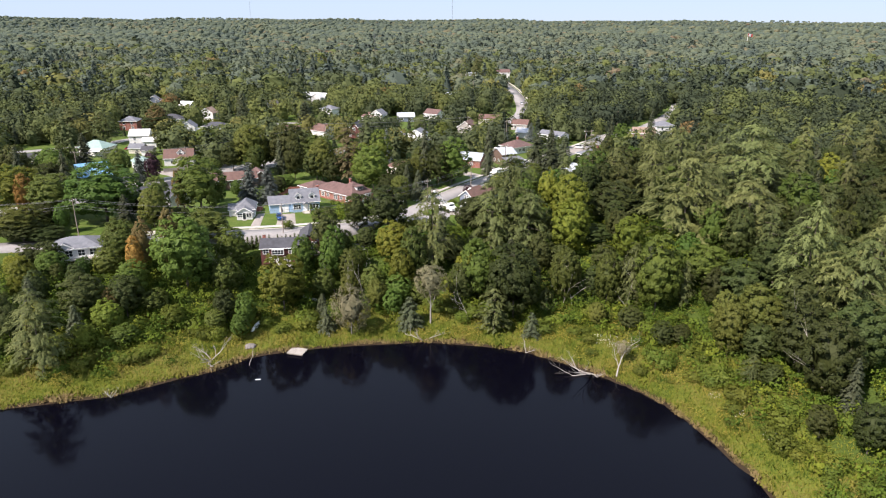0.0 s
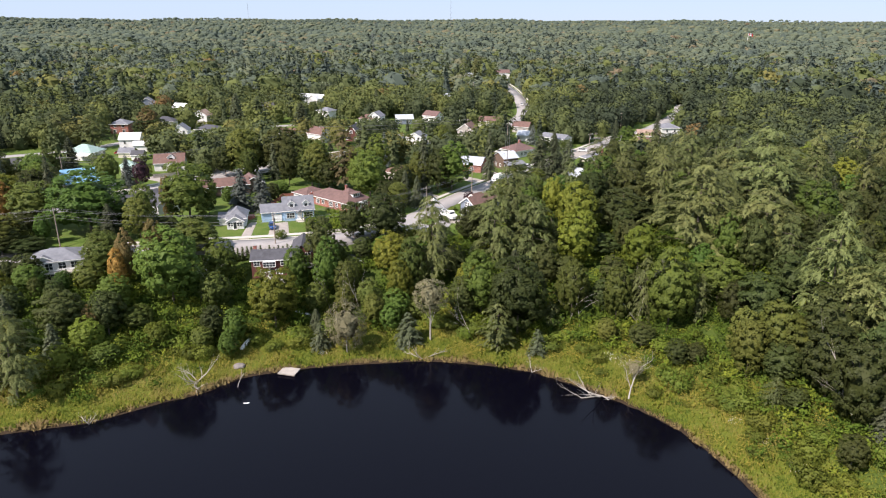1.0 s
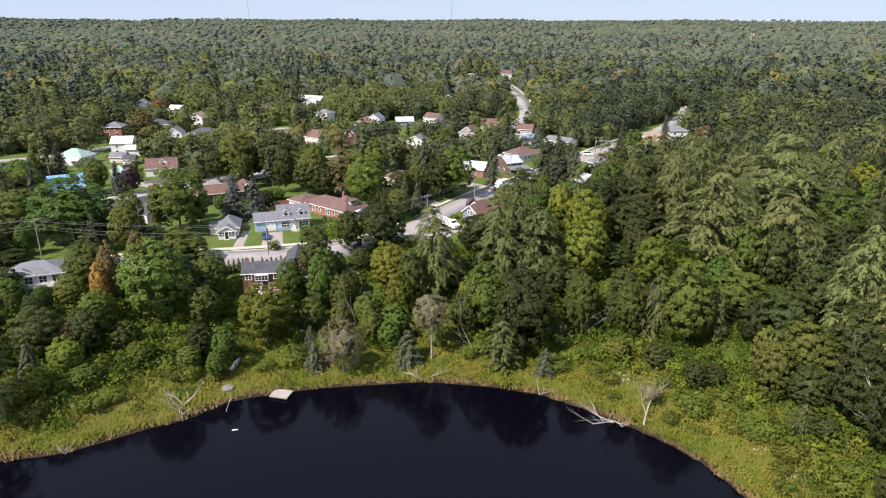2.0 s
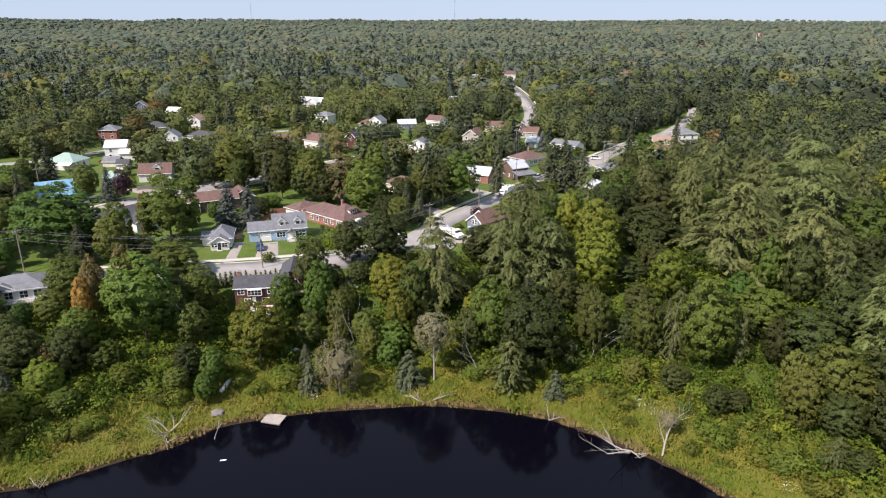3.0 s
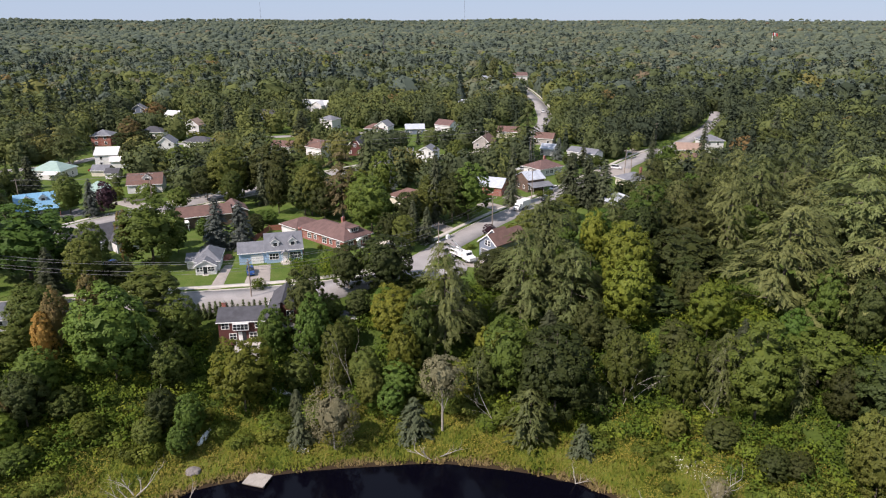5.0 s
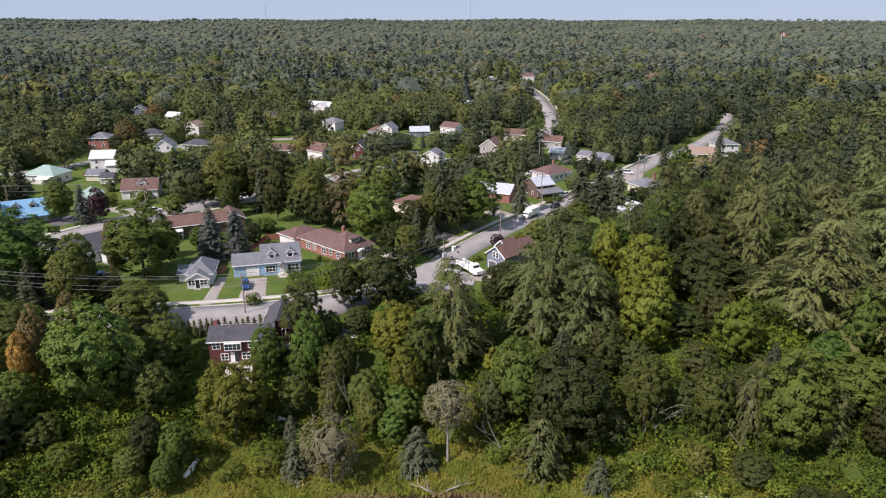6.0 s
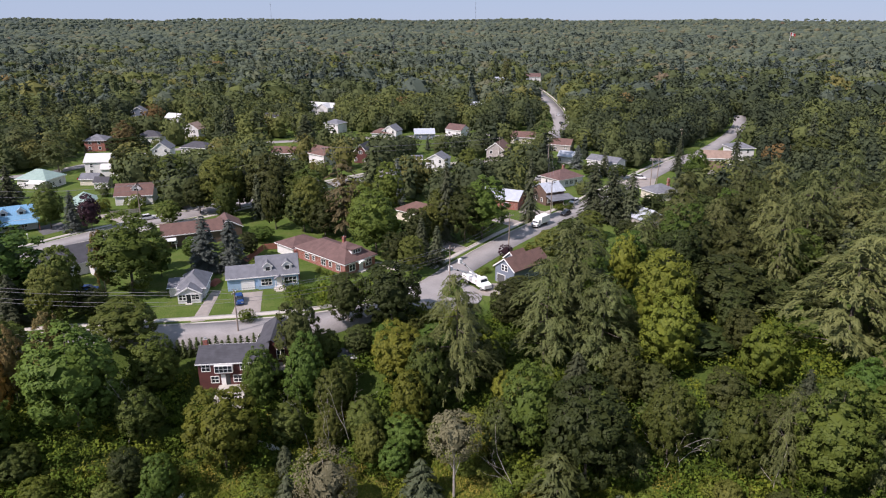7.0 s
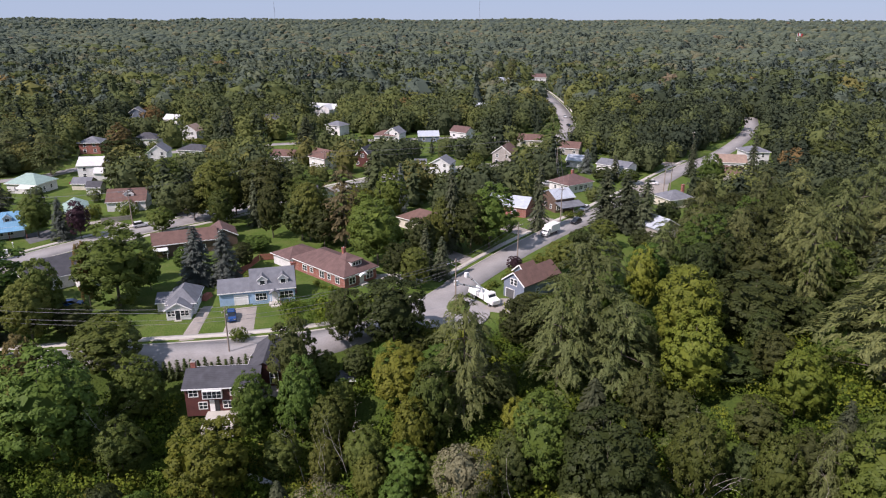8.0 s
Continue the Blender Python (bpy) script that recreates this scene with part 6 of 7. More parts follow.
def tree_limit(x, y, grow=0.0):
    """How tall a tree may be: 0 on a plot, low where it would hide a plot or road from the camera, free elsewhere."""
    x, y = np.atleast_1d(np.asarray(x, float)), np.atleast_1d(np.asarray(y, float))
    limit = np.full(x.shape, 99.0)
    for lx, ly, hw, hd, yaw, front in LOTS:
        dx, dy = x - lx, y - ly
        u, v = dx * math.cos(yaw) + dy * math.sin(yaw), -dx * math.sin(yaw) + dy * math.cos(yaw)
        limit[(np.abs(u) < hw + grow) & (np.abs(v) < hd + grow)] = 0
        # wedge from the plot to the camera's path, trees kept under its sight line
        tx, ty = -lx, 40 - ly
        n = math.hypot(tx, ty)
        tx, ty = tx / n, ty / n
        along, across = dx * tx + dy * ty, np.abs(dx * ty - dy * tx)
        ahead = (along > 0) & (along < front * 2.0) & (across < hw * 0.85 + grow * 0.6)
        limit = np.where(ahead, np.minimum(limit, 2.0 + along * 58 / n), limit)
    for name, first, last, front in SIGHT_ROADS:
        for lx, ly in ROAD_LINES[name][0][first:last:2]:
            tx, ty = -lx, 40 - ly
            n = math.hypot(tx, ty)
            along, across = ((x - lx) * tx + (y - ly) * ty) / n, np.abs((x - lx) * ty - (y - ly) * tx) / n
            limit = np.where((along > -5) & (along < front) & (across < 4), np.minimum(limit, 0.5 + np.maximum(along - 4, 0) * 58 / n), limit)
    return limit


def crowded(x, y, r):
    return any((x - a) ** 2 + (y - b) ** 2 < (0.62 * (r + c)) ** 2 for a, b, c in PLANTED)


# trees along the street's far side, and brush below the turning circle
for kind, x, y, h, r in (("maple_dark", -78, 186.4, 6.5, 4.2), ("shrub", -12.5, 190.2, 3.6, 2.6), ("shrub", -9.2, 188.9, 4.2, 2.8), ("shrub", -5.6, 188.6, 3.8, 2.8), ("shrub", -2.0, 189.2, 4.0, 2.6)):
    plant(kind, x, y, h, r)

fill = random.Random(5)
KINDS = ["maple_green"] * 5 + ["maple_dark"] * 6 + ["maple_olive"] * 4 + ["maple_yellow"] * 2 + ["pine"] * 2 + ["spruce"] * 1
gy = 92.0
while gy < 262:
    gx = -200.0
    while gx < 205:
        x, y = gx + fill.uniform(-2.6, 2.6), gy + fill.uniform(-2.6, 2.6)
        gx += 6.4
        side = abs(x) < 0.72 * y + 6
        d = float(shore_distance(x, y))
        kind = fill.choice(KINDS)
        r = fill.uniform(3.4, 5.6)
        h = fill.uniform(12, 18)
        # darker leaf colour on the right stands in for cloud shade
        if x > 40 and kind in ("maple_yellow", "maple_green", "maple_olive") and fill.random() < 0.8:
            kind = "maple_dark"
        if x > 40 and y > 120 and fill.random() < 0.14:
            kind, r, h = "pine", fill.uniform(5, 8), fill.uniform(19, 26)
        if y < 192 and x < 70:
            h, r = h * 0.68, r * 0.85
        if kind == "spruce":
            r = fill.uniform(2.6, 4)
        bank = 13 if x < 40 else 15
        if d < bank + 4:
            h, r = h * 0.62, r * 0.75
        if not side or d < bank or crowded(x, y, r) or road_gap(x, y)[0] < r * 0.7 + 1.5:
            continue
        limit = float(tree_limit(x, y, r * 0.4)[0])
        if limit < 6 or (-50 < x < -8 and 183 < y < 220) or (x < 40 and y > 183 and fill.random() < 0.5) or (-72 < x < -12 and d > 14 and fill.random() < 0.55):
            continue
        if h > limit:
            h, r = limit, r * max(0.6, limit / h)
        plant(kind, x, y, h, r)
    gy += 6.4

# cedar hedge below the street
for i in range(18):
    plant("cedar", -61.0 + 1.15 * i, 175.2 + 0.25 * i + 0.2 * math.sin(i * 2.1), 3.2 + 0.9 * abs(math.sin(i * 1.7)), 0.95)

# shrubs of the bank
shrubs = 0
while shrubs < 150:
    x, y = fill.uniform(-100, 85), fill.uniform(84, 176)
    d = float(shore_distance(x, y))
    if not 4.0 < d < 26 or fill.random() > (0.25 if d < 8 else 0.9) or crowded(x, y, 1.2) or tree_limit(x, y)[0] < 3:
        continue
    s = fill.uniform(0.7, 1.7) * (0.6 if d < 8 else 1.0)
    plant("shrub", x, y, 2.2 * s * fill.uniform(0.7, 1.1), 1.8 * s)
    PLANTED.pop()
    shrubs += 1


def undergrowth():
    """Saplings and brush that cover the slope between the trees."""
    rng = np.random.default_rng(33)
    x, y = rng.uniform(-150, 140, 7000), rng.uniform(80, 215, 7000)
    d = shore_distance(x, y)
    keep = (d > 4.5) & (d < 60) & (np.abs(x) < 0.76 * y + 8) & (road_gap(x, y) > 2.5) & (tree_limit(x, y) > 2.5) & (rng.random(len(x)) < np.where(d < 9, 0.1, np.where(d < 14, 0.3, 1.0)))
    keep &= ~((x > -70) & (x < -40) & (y > 174)) & ~((np.abs(x + 2) < 6) & (d < 18)) & (np.hypot(x + 46.6, y - 147.5) > 5)
    x, y = x[keep][:2600], y[keep][:2600]
    z = ground_height(x, y)
    P = []
    shapes = [round_crown(rng, 2.6, 1.7, 24, 150, 0.27, 0.0) for _ in range(6)]
    for i in range(len(x)):
        p, n, t, ln, w, sf = shapes[i % 6]
        s = rng.uniform(0.6, 1.5)
        a = rng.uniform(0, 6.28)
        R = np.array(((math.cos(a), -math.sin(a), 0), (math.sin(a), math.cos(a), 0), (0, 0, 1)))
        tone = rng.choice((rng.uniform(0.2, 0.6), rng.uniform(0.5, 0.95)))
        P.append(((p * s * (1, 1, rng.uniform(0.7, 1.3))) @ R.T + (x[i], y[i], z[i]), n @ R.T, t @ R.T, ln * s, w * s, sf @ R.T, np.full(len(p), tone)))
    q = [np.concatenate([a[m] for a in P]) for m in range(7)]
    tagged(new("undergrowth", card_mesh("undergrowth", *q[:6], M_BRUSH, q[6])), "dense green undergrowth between the trees of the slope", "undergrowth", kind="stuff")


undergrowth()


# ---- woods behind: too many to count ----
def lump(rng, r, h, rings, sides, conifer):
    """A crown for far trees: an uneven, faceted dome or spire."""
    v, f = [], []
    for i in range(rings):
        phi = math.pi / 2 * i / rings
        t, wide = (i / rings, (1 - i / rings) ** 0.75) if conifer else (math.sin(phi), math.cos(phi) * (0.85 if i == 0 else 1))
        for k in range(sides):
            a = 2 * math.pi * (k + 0.5 * (i % 2)) / sides + rng.uniform(-0.25, 0.25)
            q = r * wide * rng.uniform(0.78, 1.16)
            v.append((q * math.cos(a), q * math.sin(a), h * (0.1 + 0.87 * t) + rng.uniform(-0.05, 0.05) * h))
    v.append((rng.uniform(-0.2, 0.2) * r, rng.uniform(-0.2, 0.2) * r, h))
    for i in range(rings - 1):
        for k in range(sides):
            a, b, c, e = i * sides + k, i * sides + (k + 1) % sides, (i + 1) * sides + k, (i + 1) * sides + (k + 1) % sides
            f += [(a, b, c), (b, e, c)]
    f += [((rings - 1) * sides + k, (rings - 1) * sides + (k + 1) % sides, rings * sides) for k in range(sides)]
    v = np.array(v)
    return v[np.array(f)].reshape(-1, 3)


def wood_tones(rng, conifer):
    n = len(conifer)
    pick = rng.random(n)
    leaf = np.where(pick < 0.55, rng.uniform(0.25, 0.6, n), np.where(pick < 0.98, rng.uniform(0.45, 0.88, n), rng.uniform(0.9, 1.0, n)))
    return np.where(conifer, rng.uniform(0.02, 0.4, n), leaf)


def scatter_woods(name, label, places, seed, tall, detail, cards=0, size=1.0, pines=0.35, mat=M_WOODS, core=0.86, wide=1.0, lift=0.0):
    """One mesh of many crowns, each its own tone: faceted domes and, where near enough, leaf clumps over them."""
    rng = np.random.default_rng(seed)
    x, y, limit = places
    n = len(x)
    z = ground_height(x, y) + lift
    conifer = rng.random(n) < pines * np.where(np.sin(x * 0.013 + 2) * np.sin(y * 0.011) > 0, 1.4, 0.6)
    tone = wood_tones(rng, conifer)
    drift = 0.15 * np.sin(x * 0.021 + 1) * np.sin(y * 0.013) + 0.08 * np.sin(x * 0.05) * np.sin(y * 0.037)
    cloud_shade = 0.3 * np.clip((x - 60) / 50, 0, 1) * np.clip((700 - y) / 200, 0, 1)   # cloud shade beyond the second street, painted into the tone
    tone = np.where(tone > 0.9, tone, np.clip(tone + drift - cloud_shade, 0, 0.88))
    h = np.minimum(rng.uniform(*tall, n) * np.where(conifer, 1.18, 1.0) * np.where(rng.random(n) < 0.08, 1.3, 1.0), limit)
    r = np.where(conifer, 0.32, 0.47) * h * rng.uniform(0.85, 1.25, n) * wide
    turn = rng.uniform(0, 6.28, n)
    kind = rng.integers(0, 5, n) + np.where(conifer, 5, 0)
    V, C, P = [], [], []
    for k in range(10):
        who = np.where(kind == k)[0]
        if not len(who):
            continue
        base = lump(rng, (core * 0.75 if k > 4 else core) if cards else 1.0, 0.5 + 0.48 * core if cards else 1.0, *detail, k > 4)
        c, s = np.cos(turn[who])[:, None], np.sin(turn[who])[:, None]
        rr, hh = r[who][:, None], h[who][:, None]
        bx, by, bz = base[:, 0], base[:, 1], base[:, 2]
        V.append(np.stack([(bx * c - by * s) * rr + x[who][:, None], (bx * s + by * c) * rr + y[who][:, None], bz * hh + z[who][:, None]], -1).reshape(-1, 3))
        C.append(np.repeat(tone[who], len(base)))
        if cards:
            if k > 4:
                *leaf, _ = pine_crown(rng, 3.6, 1.0, 8, 5, max(2, cards // 34), size * 1.3, 0.12, 0.1, 0.2)
                leaf[0] = leaf[0] * (1, 1, 1 / 3.6)
                leaf[4] = leaf[4] * 1.7
            else:
                leaf = list(round_crown(rng, 3.0, 1.0, 44, cards, size, 0.12))
                leaf[0] = leaf[0] * (1, 1, 1 / 3.0)
            p, nn, t, ln, w, sf = leaf
            for i in who:
                R = np.array(((math.cos(turn[i]), -math.sin(turn[i]), 0), (math.sin(turn[i]), math.cos(turn[i]), 0), (0, 0, 1)))
                P.append(((p * (r[i], r[i], h[i])) @ R.T + (x[i], y[i], z[i]), nn @ R.T, t @ R.T, ln * r[i], w * r[i], sf @ R.T, np.full(len(p), tone[i])))
    V, C = np.concatenate(V), np.concatenate(C)
    me = raw_mesh(name, V, np.arange(len(V)).reshape(-1, 3), mat, False, C)
    tagged(new(name, me), label, "woods", kind="stuff")
    if P:
        q = [np.concatenate([a[m] for a in P]) for m in range(7)]
        tagged(new(name, card_mesh(name, *q[:6], mat, q[6])), label + ", outer foliage", "woods", kind="stuff")


def wood_places(y0, y1, step, pad, seed, growth=1.0):
    rng = np.random.default_rng(seed)
    X, Y = [], []
    r = y0
    while r < y1:
        a = np.arange(-0.72, 0.72, step / r)
        rr, aa = r + rng.uniform(-0.45, 0.45, len(a)) * step, a + rng.uniform(-0.45, 0.45, len(a)) * step / r
        X.append(rr * np.sin(aa)), Y.append(rr * np.cos(aa))
        r += step
        step *= growth
    x, y = np.concatenate(X), np.concatenate(Y)
    keep = ~((y < 262) & (np.abs(x) < 205)) & (shore_distance(x, y) > 16)
    x, y = x[keep], y[keep]
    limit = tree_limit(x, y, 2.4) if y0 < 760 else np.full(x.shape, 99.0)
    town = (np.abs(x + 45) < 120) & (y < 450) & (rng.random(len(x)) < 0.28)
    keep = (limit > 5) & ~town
    if y0 < 760:
        keep &= road_gap(x, y) > pad
    return x[keep], y[keep], limit[keep]


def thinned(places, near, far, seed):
    """Splits places in two: the share given the haze-tinted colour grows from near to far."""
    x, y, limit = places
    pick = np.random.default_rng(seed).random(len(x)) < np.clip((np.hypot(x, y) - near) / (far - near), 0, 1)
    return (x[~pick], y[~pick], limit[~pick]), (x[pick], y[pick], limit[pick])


garden_places = wood_places(225, 520, 7.8, 4.0, 11)
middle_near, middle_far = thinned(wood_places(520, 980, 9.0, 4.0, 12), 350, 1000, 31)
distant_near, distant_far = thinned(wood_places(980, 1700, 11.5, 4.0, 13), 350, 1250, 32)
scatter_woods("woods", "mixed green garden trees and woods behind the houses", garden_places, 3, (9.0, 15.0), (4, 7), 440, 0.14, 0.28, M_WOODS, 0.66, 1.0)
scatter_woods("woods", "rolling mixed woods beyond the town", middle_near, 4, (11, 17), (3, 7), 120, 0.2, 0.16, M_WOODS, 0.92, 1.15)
scatter_woods("woods", "rolling woods beyond the town, tinted blue for haze", middle_far, 5, (11, 17), (3, 7), 120, 0.2, 0.25, M_FAR_WOODS, 0.92, 1.15)
# distant crowns raised and flattened to shade less, as if seen through haze
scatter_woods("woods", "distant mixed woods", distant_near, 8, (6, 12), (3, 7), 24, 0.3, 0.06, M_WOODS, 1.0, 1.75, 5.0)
scatter_woods("woods", "distant woods, tinted blue for haze", distant_far, 6, (6, 12), (3, 7), 24, 0.3, 0.08, M_FAR_WOODS, 1.0, 1.75, 5.0)
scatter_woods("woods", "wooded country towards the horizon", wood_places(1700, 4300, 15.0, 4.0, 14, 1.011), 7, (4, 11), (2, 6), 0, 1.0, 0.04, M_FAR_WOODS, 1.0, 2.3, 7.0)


def far_canopy():
    """The tree tops of the country out to the horizon, one uneven sheet."""
    rng = np.random.default_rng(9)
    ang = np.linspace(-0.80, 0.80, 700)
    rad = [950.0]
    while rad[-1] < 4700:
        rad.append(rad[-1] * 1.009)
    rad = np.array(rad)
    a, r = np.meshgrid(ang, rad)
    x, y = r * np.sin(a), r * np.cos(a)
    z = ground_height(x, y) + 5 + rng.uniform(0, 1, x.shape) ** 1.5 * 3
    z += np.where(r > 4000, 2.5 * np.sin(a * 9 + 0.6) + 1.5 * np.sin(a * 23), 0)
    z[0] -= 25
    n, m = x.shape
    idx = np.arange(n * m).reshape(n, m)
    quads = np.stack([idx[:-1, :-1], idx[:-1, 1:], idx[1:, 1:], idx[1:, :-1]], -1).reshape(-1, 4)
    tone = np.clip(0.16 + 0.2 * np.sin(x * 0.01) * np.sin(y * 0.006) + rng.normal(0, 0.12, x.shape), 0, 0.8)
    # haze is painted into this sheet's colour too, out to the horizon
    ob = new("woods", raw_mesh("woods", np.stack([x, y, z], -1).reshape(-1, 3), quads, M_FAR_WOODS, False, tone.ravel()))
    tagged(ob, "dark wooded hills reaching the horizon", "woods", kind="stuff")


far_canopy()


# ---- the water's edge ----
def bank_grass():
    rng = np.random.default_rng(21)
    x, y = rng.uniform(-105, 90, 420000), rng.uniform(70, 172, 420000)
    d = shore_distance(x, y)
    keep = (d > 0.35 + 0.5 * np.sin(x * 1.3) * np.sin(y * 0.9 + x * 0.37)) & (d < 24) & (rng.random(len(d)) < np.clip(1.25 - d / 24, 0.1, 1)) & (np.abs(x) < 0.75 * y + 8)
    x, y, d = x[keep], y[keep], d[keep]
    n = len(x)
    z = ground_height(x, y)
    up = np.c_[rng.normal(0, 0.35, n), rng.normal(0, 0.35, n), np.ones(n)]
    face = np.c_[rng.normal(0, 1, n), rng.normal(-0.4, 1, n), rng.normal(0.9, 0.4, n)]
    ln = rng.uniform(0.3, 0.75, n) * np.where(d < 2.5, 1.15, 1.0) * (1 + 1.1 * np.clip(np.sin(x * 0.37 + 0.8 * np.sin(y * 0.3)) * np.sin(y * 0.43 + 1.1 * np.sin(x * 0.21)), 0, 1))
    c = np.c_[x, y, z + ln * 0.33]
    wide, soft = ln * rng.uniform(0.16, 0.34, n), np.c_[rng.normal(0, 0.25, n), rng.normal(-0.1, 0.25, n), np.ones(n)]
    sedge = d < 0.9 + 0.8 * np.sin(x * 0.31 + 1) * np.sin(y * 0.23) + rng.normal(0, 0.35, n)
    for who, name, mat, label in ((~sedge, "tall_grass", M_REED, "rank yellow-green grass and goldenrod along the shore"), (sedge, "sedge", M_SEDGE, "russet sedge along the water's edge")):
        me = card_mesh(name, c[who], face[who], up[who], ln[who], wide[who], soft[who], mat)
        tagged(new(name, me), label, "grass", kind="stuff")


M_SEDGE = leafy("russet_sedge", (0.085, 0.070, 0.022), (0.190, 0.130, 0.050), 0.2, 0.0)
M_REED = bank_material()
bank_grass()


def raft(x, y, yaw):
    r = empty("raft", pose(x, y, 0.12, 0, 0, yaw), "pale weathered swimming raft moored at the bank", "raft")
    for i in range(14):
        part("plank", box(-2.0, -1.6 + i * 0.23, 0.32, 2.0, -1.39 + i * 0.23, 0.39), M_TIMBER, r)
    for yy in (-1.45, 0, 1.45):
        part("beam", box(-2.0, yy - 0.07, 0.1, 2.0, yy + 0.07, 0.315), M_POLE, r)
    for yy in (-1.0, 1.0):
        part("float", tube((-1.9, yy, -0.08), (1.9, yy, -0.08), 0.25, 0.25, 10), M_DARKTAR, r)


def branchy(name, x, y, z, yaw, parts, label, category, mat=None, seed=0, girth=0.16):
    """Dead wood: bent limbs that fork into twigs."""
    rng = random.Random(seed)
    bm = bmesh.new()

    def grow(p, d, ln, r, depth):
        steps = 3
        for _ in range(steps):
            d = (d + Vector((rng.uniform(-0.3, 0.3), rng.uniform(-0.3, 0.3), rng.uniform(-0.15, 0.25)))).normalized()
            q = p + d * ln / steps
            add_tube(bm, p, q, r, r * 0.8, 5)
            p, r = q, r * 0.8
            if depth and rng.random() < 0.85:
                grow(p, (d + Vector((rng.uniform(-1, 1), rng.uniform(-1, 1), rng.uniform(-0.2, 0.6)))).normalized(), ln * 0.6, r * 0.65, depth - 1)

    for d, ln in parts:
        grow(Vector((0, 0, 0)), Vector(d).normalized(), ln, girth, 3)
    ob = part(name, bm, mat or M_DEADWOOD, None)
    ob.matrix_basis = pose(x, y, z, 0, 0, yaw)
    return tagged(ob, label, category)


raft(-34.5, 140.0, -14)
branchy("driftwood", -4.5, 146.2, 0.3, 0, [((1, 0.1, 0.1), 3.5), ((-1, -0.1, 0.15), 4.0), ((-0.6, -0.6, 0.2), 2.5)], "heap of bleached branches at the water's edge", "driftwood", seed=1, girth=0.13)
branchy("fallen_tree", 33.5, 130.5, 0.3, 0, [((-1, -0.35, 0.1), 6.5), ((-0.7, -0.9, 0.1), 5.0), ((-1, 0.2, 0.25), 5.0), ((0.3, -1, 0.1), 3.5)], "bleached fallen tree reaching into the pond", "fallen tree", seed=2, girth=0.17)
branchy("fallen_tree", -53.0, 134.5, 0.9, 0, [((0.3, -1, 0.0), 5.0), ((-0.3, -0.8, 0.5), 4.0), ((0.6, 0.2, 0.6), 4.0), ((-0.7, 0.3, 0.6), 3.5), ((0.1, -1, 0.25), 4.0)], "grey dead tree leaning over the water", "fallen tree", seed=3, girth=0.15)
branchy("leaning_tree", 38.5, 128.5, 0.8, 0, [((0.45, 0.8, 0.75), 6.5)], "bare leaning trunk above the bank", "dead tree", seed=4, girth=0.18)
branchy("dead_branch", -44.2, 133.8, 0.0, 0, [((0.15, 0.3, 0.9), 2.6)], "bare branch standing in the water", "branch", seed=5, girth=0.10)
branchy("dead_branch", 19.9, 140.6, 0.1, 0, [((-0.2, 0.2, 0.8), 2.2), ((0.8, -0.3, 0.4), 2.0)], "bare branches at the shore", "branch", seed=6, girth=0.09)
branchy("dead_branch", -69.0, 119.6, 0.1, 0, [((0.5, 0.1, 0.5), 2.4), ((-0.6, 0.1, 0.4), 2.2), ((0.1, -0.2, 0.8), 1.8)], "bare branches at the shore", "branch", seed=7, girth=0.09)
branchy("dead_tree", 73.5, 110.5, height(73.5, 110.5), 0, [((0.02, 0, 1), 11.0)], "tall bare dead tree with broken limbs", "dead tree", seed=8, girth=0.24)
branchy("dead_tree", -21.0, 160.0, height(-21, 160), 0, [((0.05, 0, 1), 9.0)], "slim grey dead tree on the slope", "dead tree", seed=9, girth=0.08)
branchy("dead_tree", -24.0, 158.0, height(-24, 158), 0, [((-0.05, 0, 1), 8.0)], "slim grey dead tree on the slope", "dead tree", seed=10, girth=0.07)

branchy("dead_tree", -26.5, 163.0, height(-26.5, 163.0), 0, [((0.06, 0, 1), 9.0)], "slim grey dead tree on the slope", "dead tree", seed=20, girth=0.08)
branchy("dead_tree", -28.0, 160.5, height(-28.0, 160.5), 0, [((-0.06, 0, 1), 8.0)], "slim grey dead tree on the slope", "dead tree", seed=21, girth=0.08)
branchy("dead_tree", -22.5, 165.5, height(-22.5, 165.5), 0, [((0.06, 0, 1), 8.5)], "slim grey dead tree on the slope", "dead tree", seed=22, girth=0.08)
branchy("dead_tree", -57.5, 156.0, height(-57.5, 156.0), 0, [((-0.06, 0, 1), 9.0)], "slim grey dead tree on the slope", "dead tree", seed=23, girth=0.08)
branchy("dead_tree", -60.0, 158.0, height(-60.0, 158.0), 0, [((0.06, 0, 1), 8.0)], "slim grey dead tree on the slope", "dead tree", seed=24, girth=0.08)
branchy("dead_tree", 33.0, 154.0, height(33.0, 154.0), 0, [((-0.06, 0, 1), 10.0)], "slim grey dead tree on the slope", "dead tree", seed=25, girth=0.08)
branchy("dead_tree", 30.5, 155.5, height(30.5, 155.5), 0, [((0.06, 0, 1), 9.0)], "slim grey dead tree on the slope", "dead tree", seed=26, girth=0.08)
branchy("dead_tree", 45.0, 149.0, height(45.0, 149.0), 0, [((-0.06, 0, 1), 9.0)], "slim grey dead tree on the slope", "dead tree", seed=27, girth=0.08)
branchy("dead_tree", 6.5, 153.5, height(6.5, 153.5), 0, [((0.06, 0, 1), 8.0)], "slim grey dead tree on the slope", "dead tree", seed=28, girth=0.08)

M_ROCK = plain("grey_rock", (0.17, 0.15, 0.135), 0.9, 0, 0.3, 1.5, 0.4, 5.0)


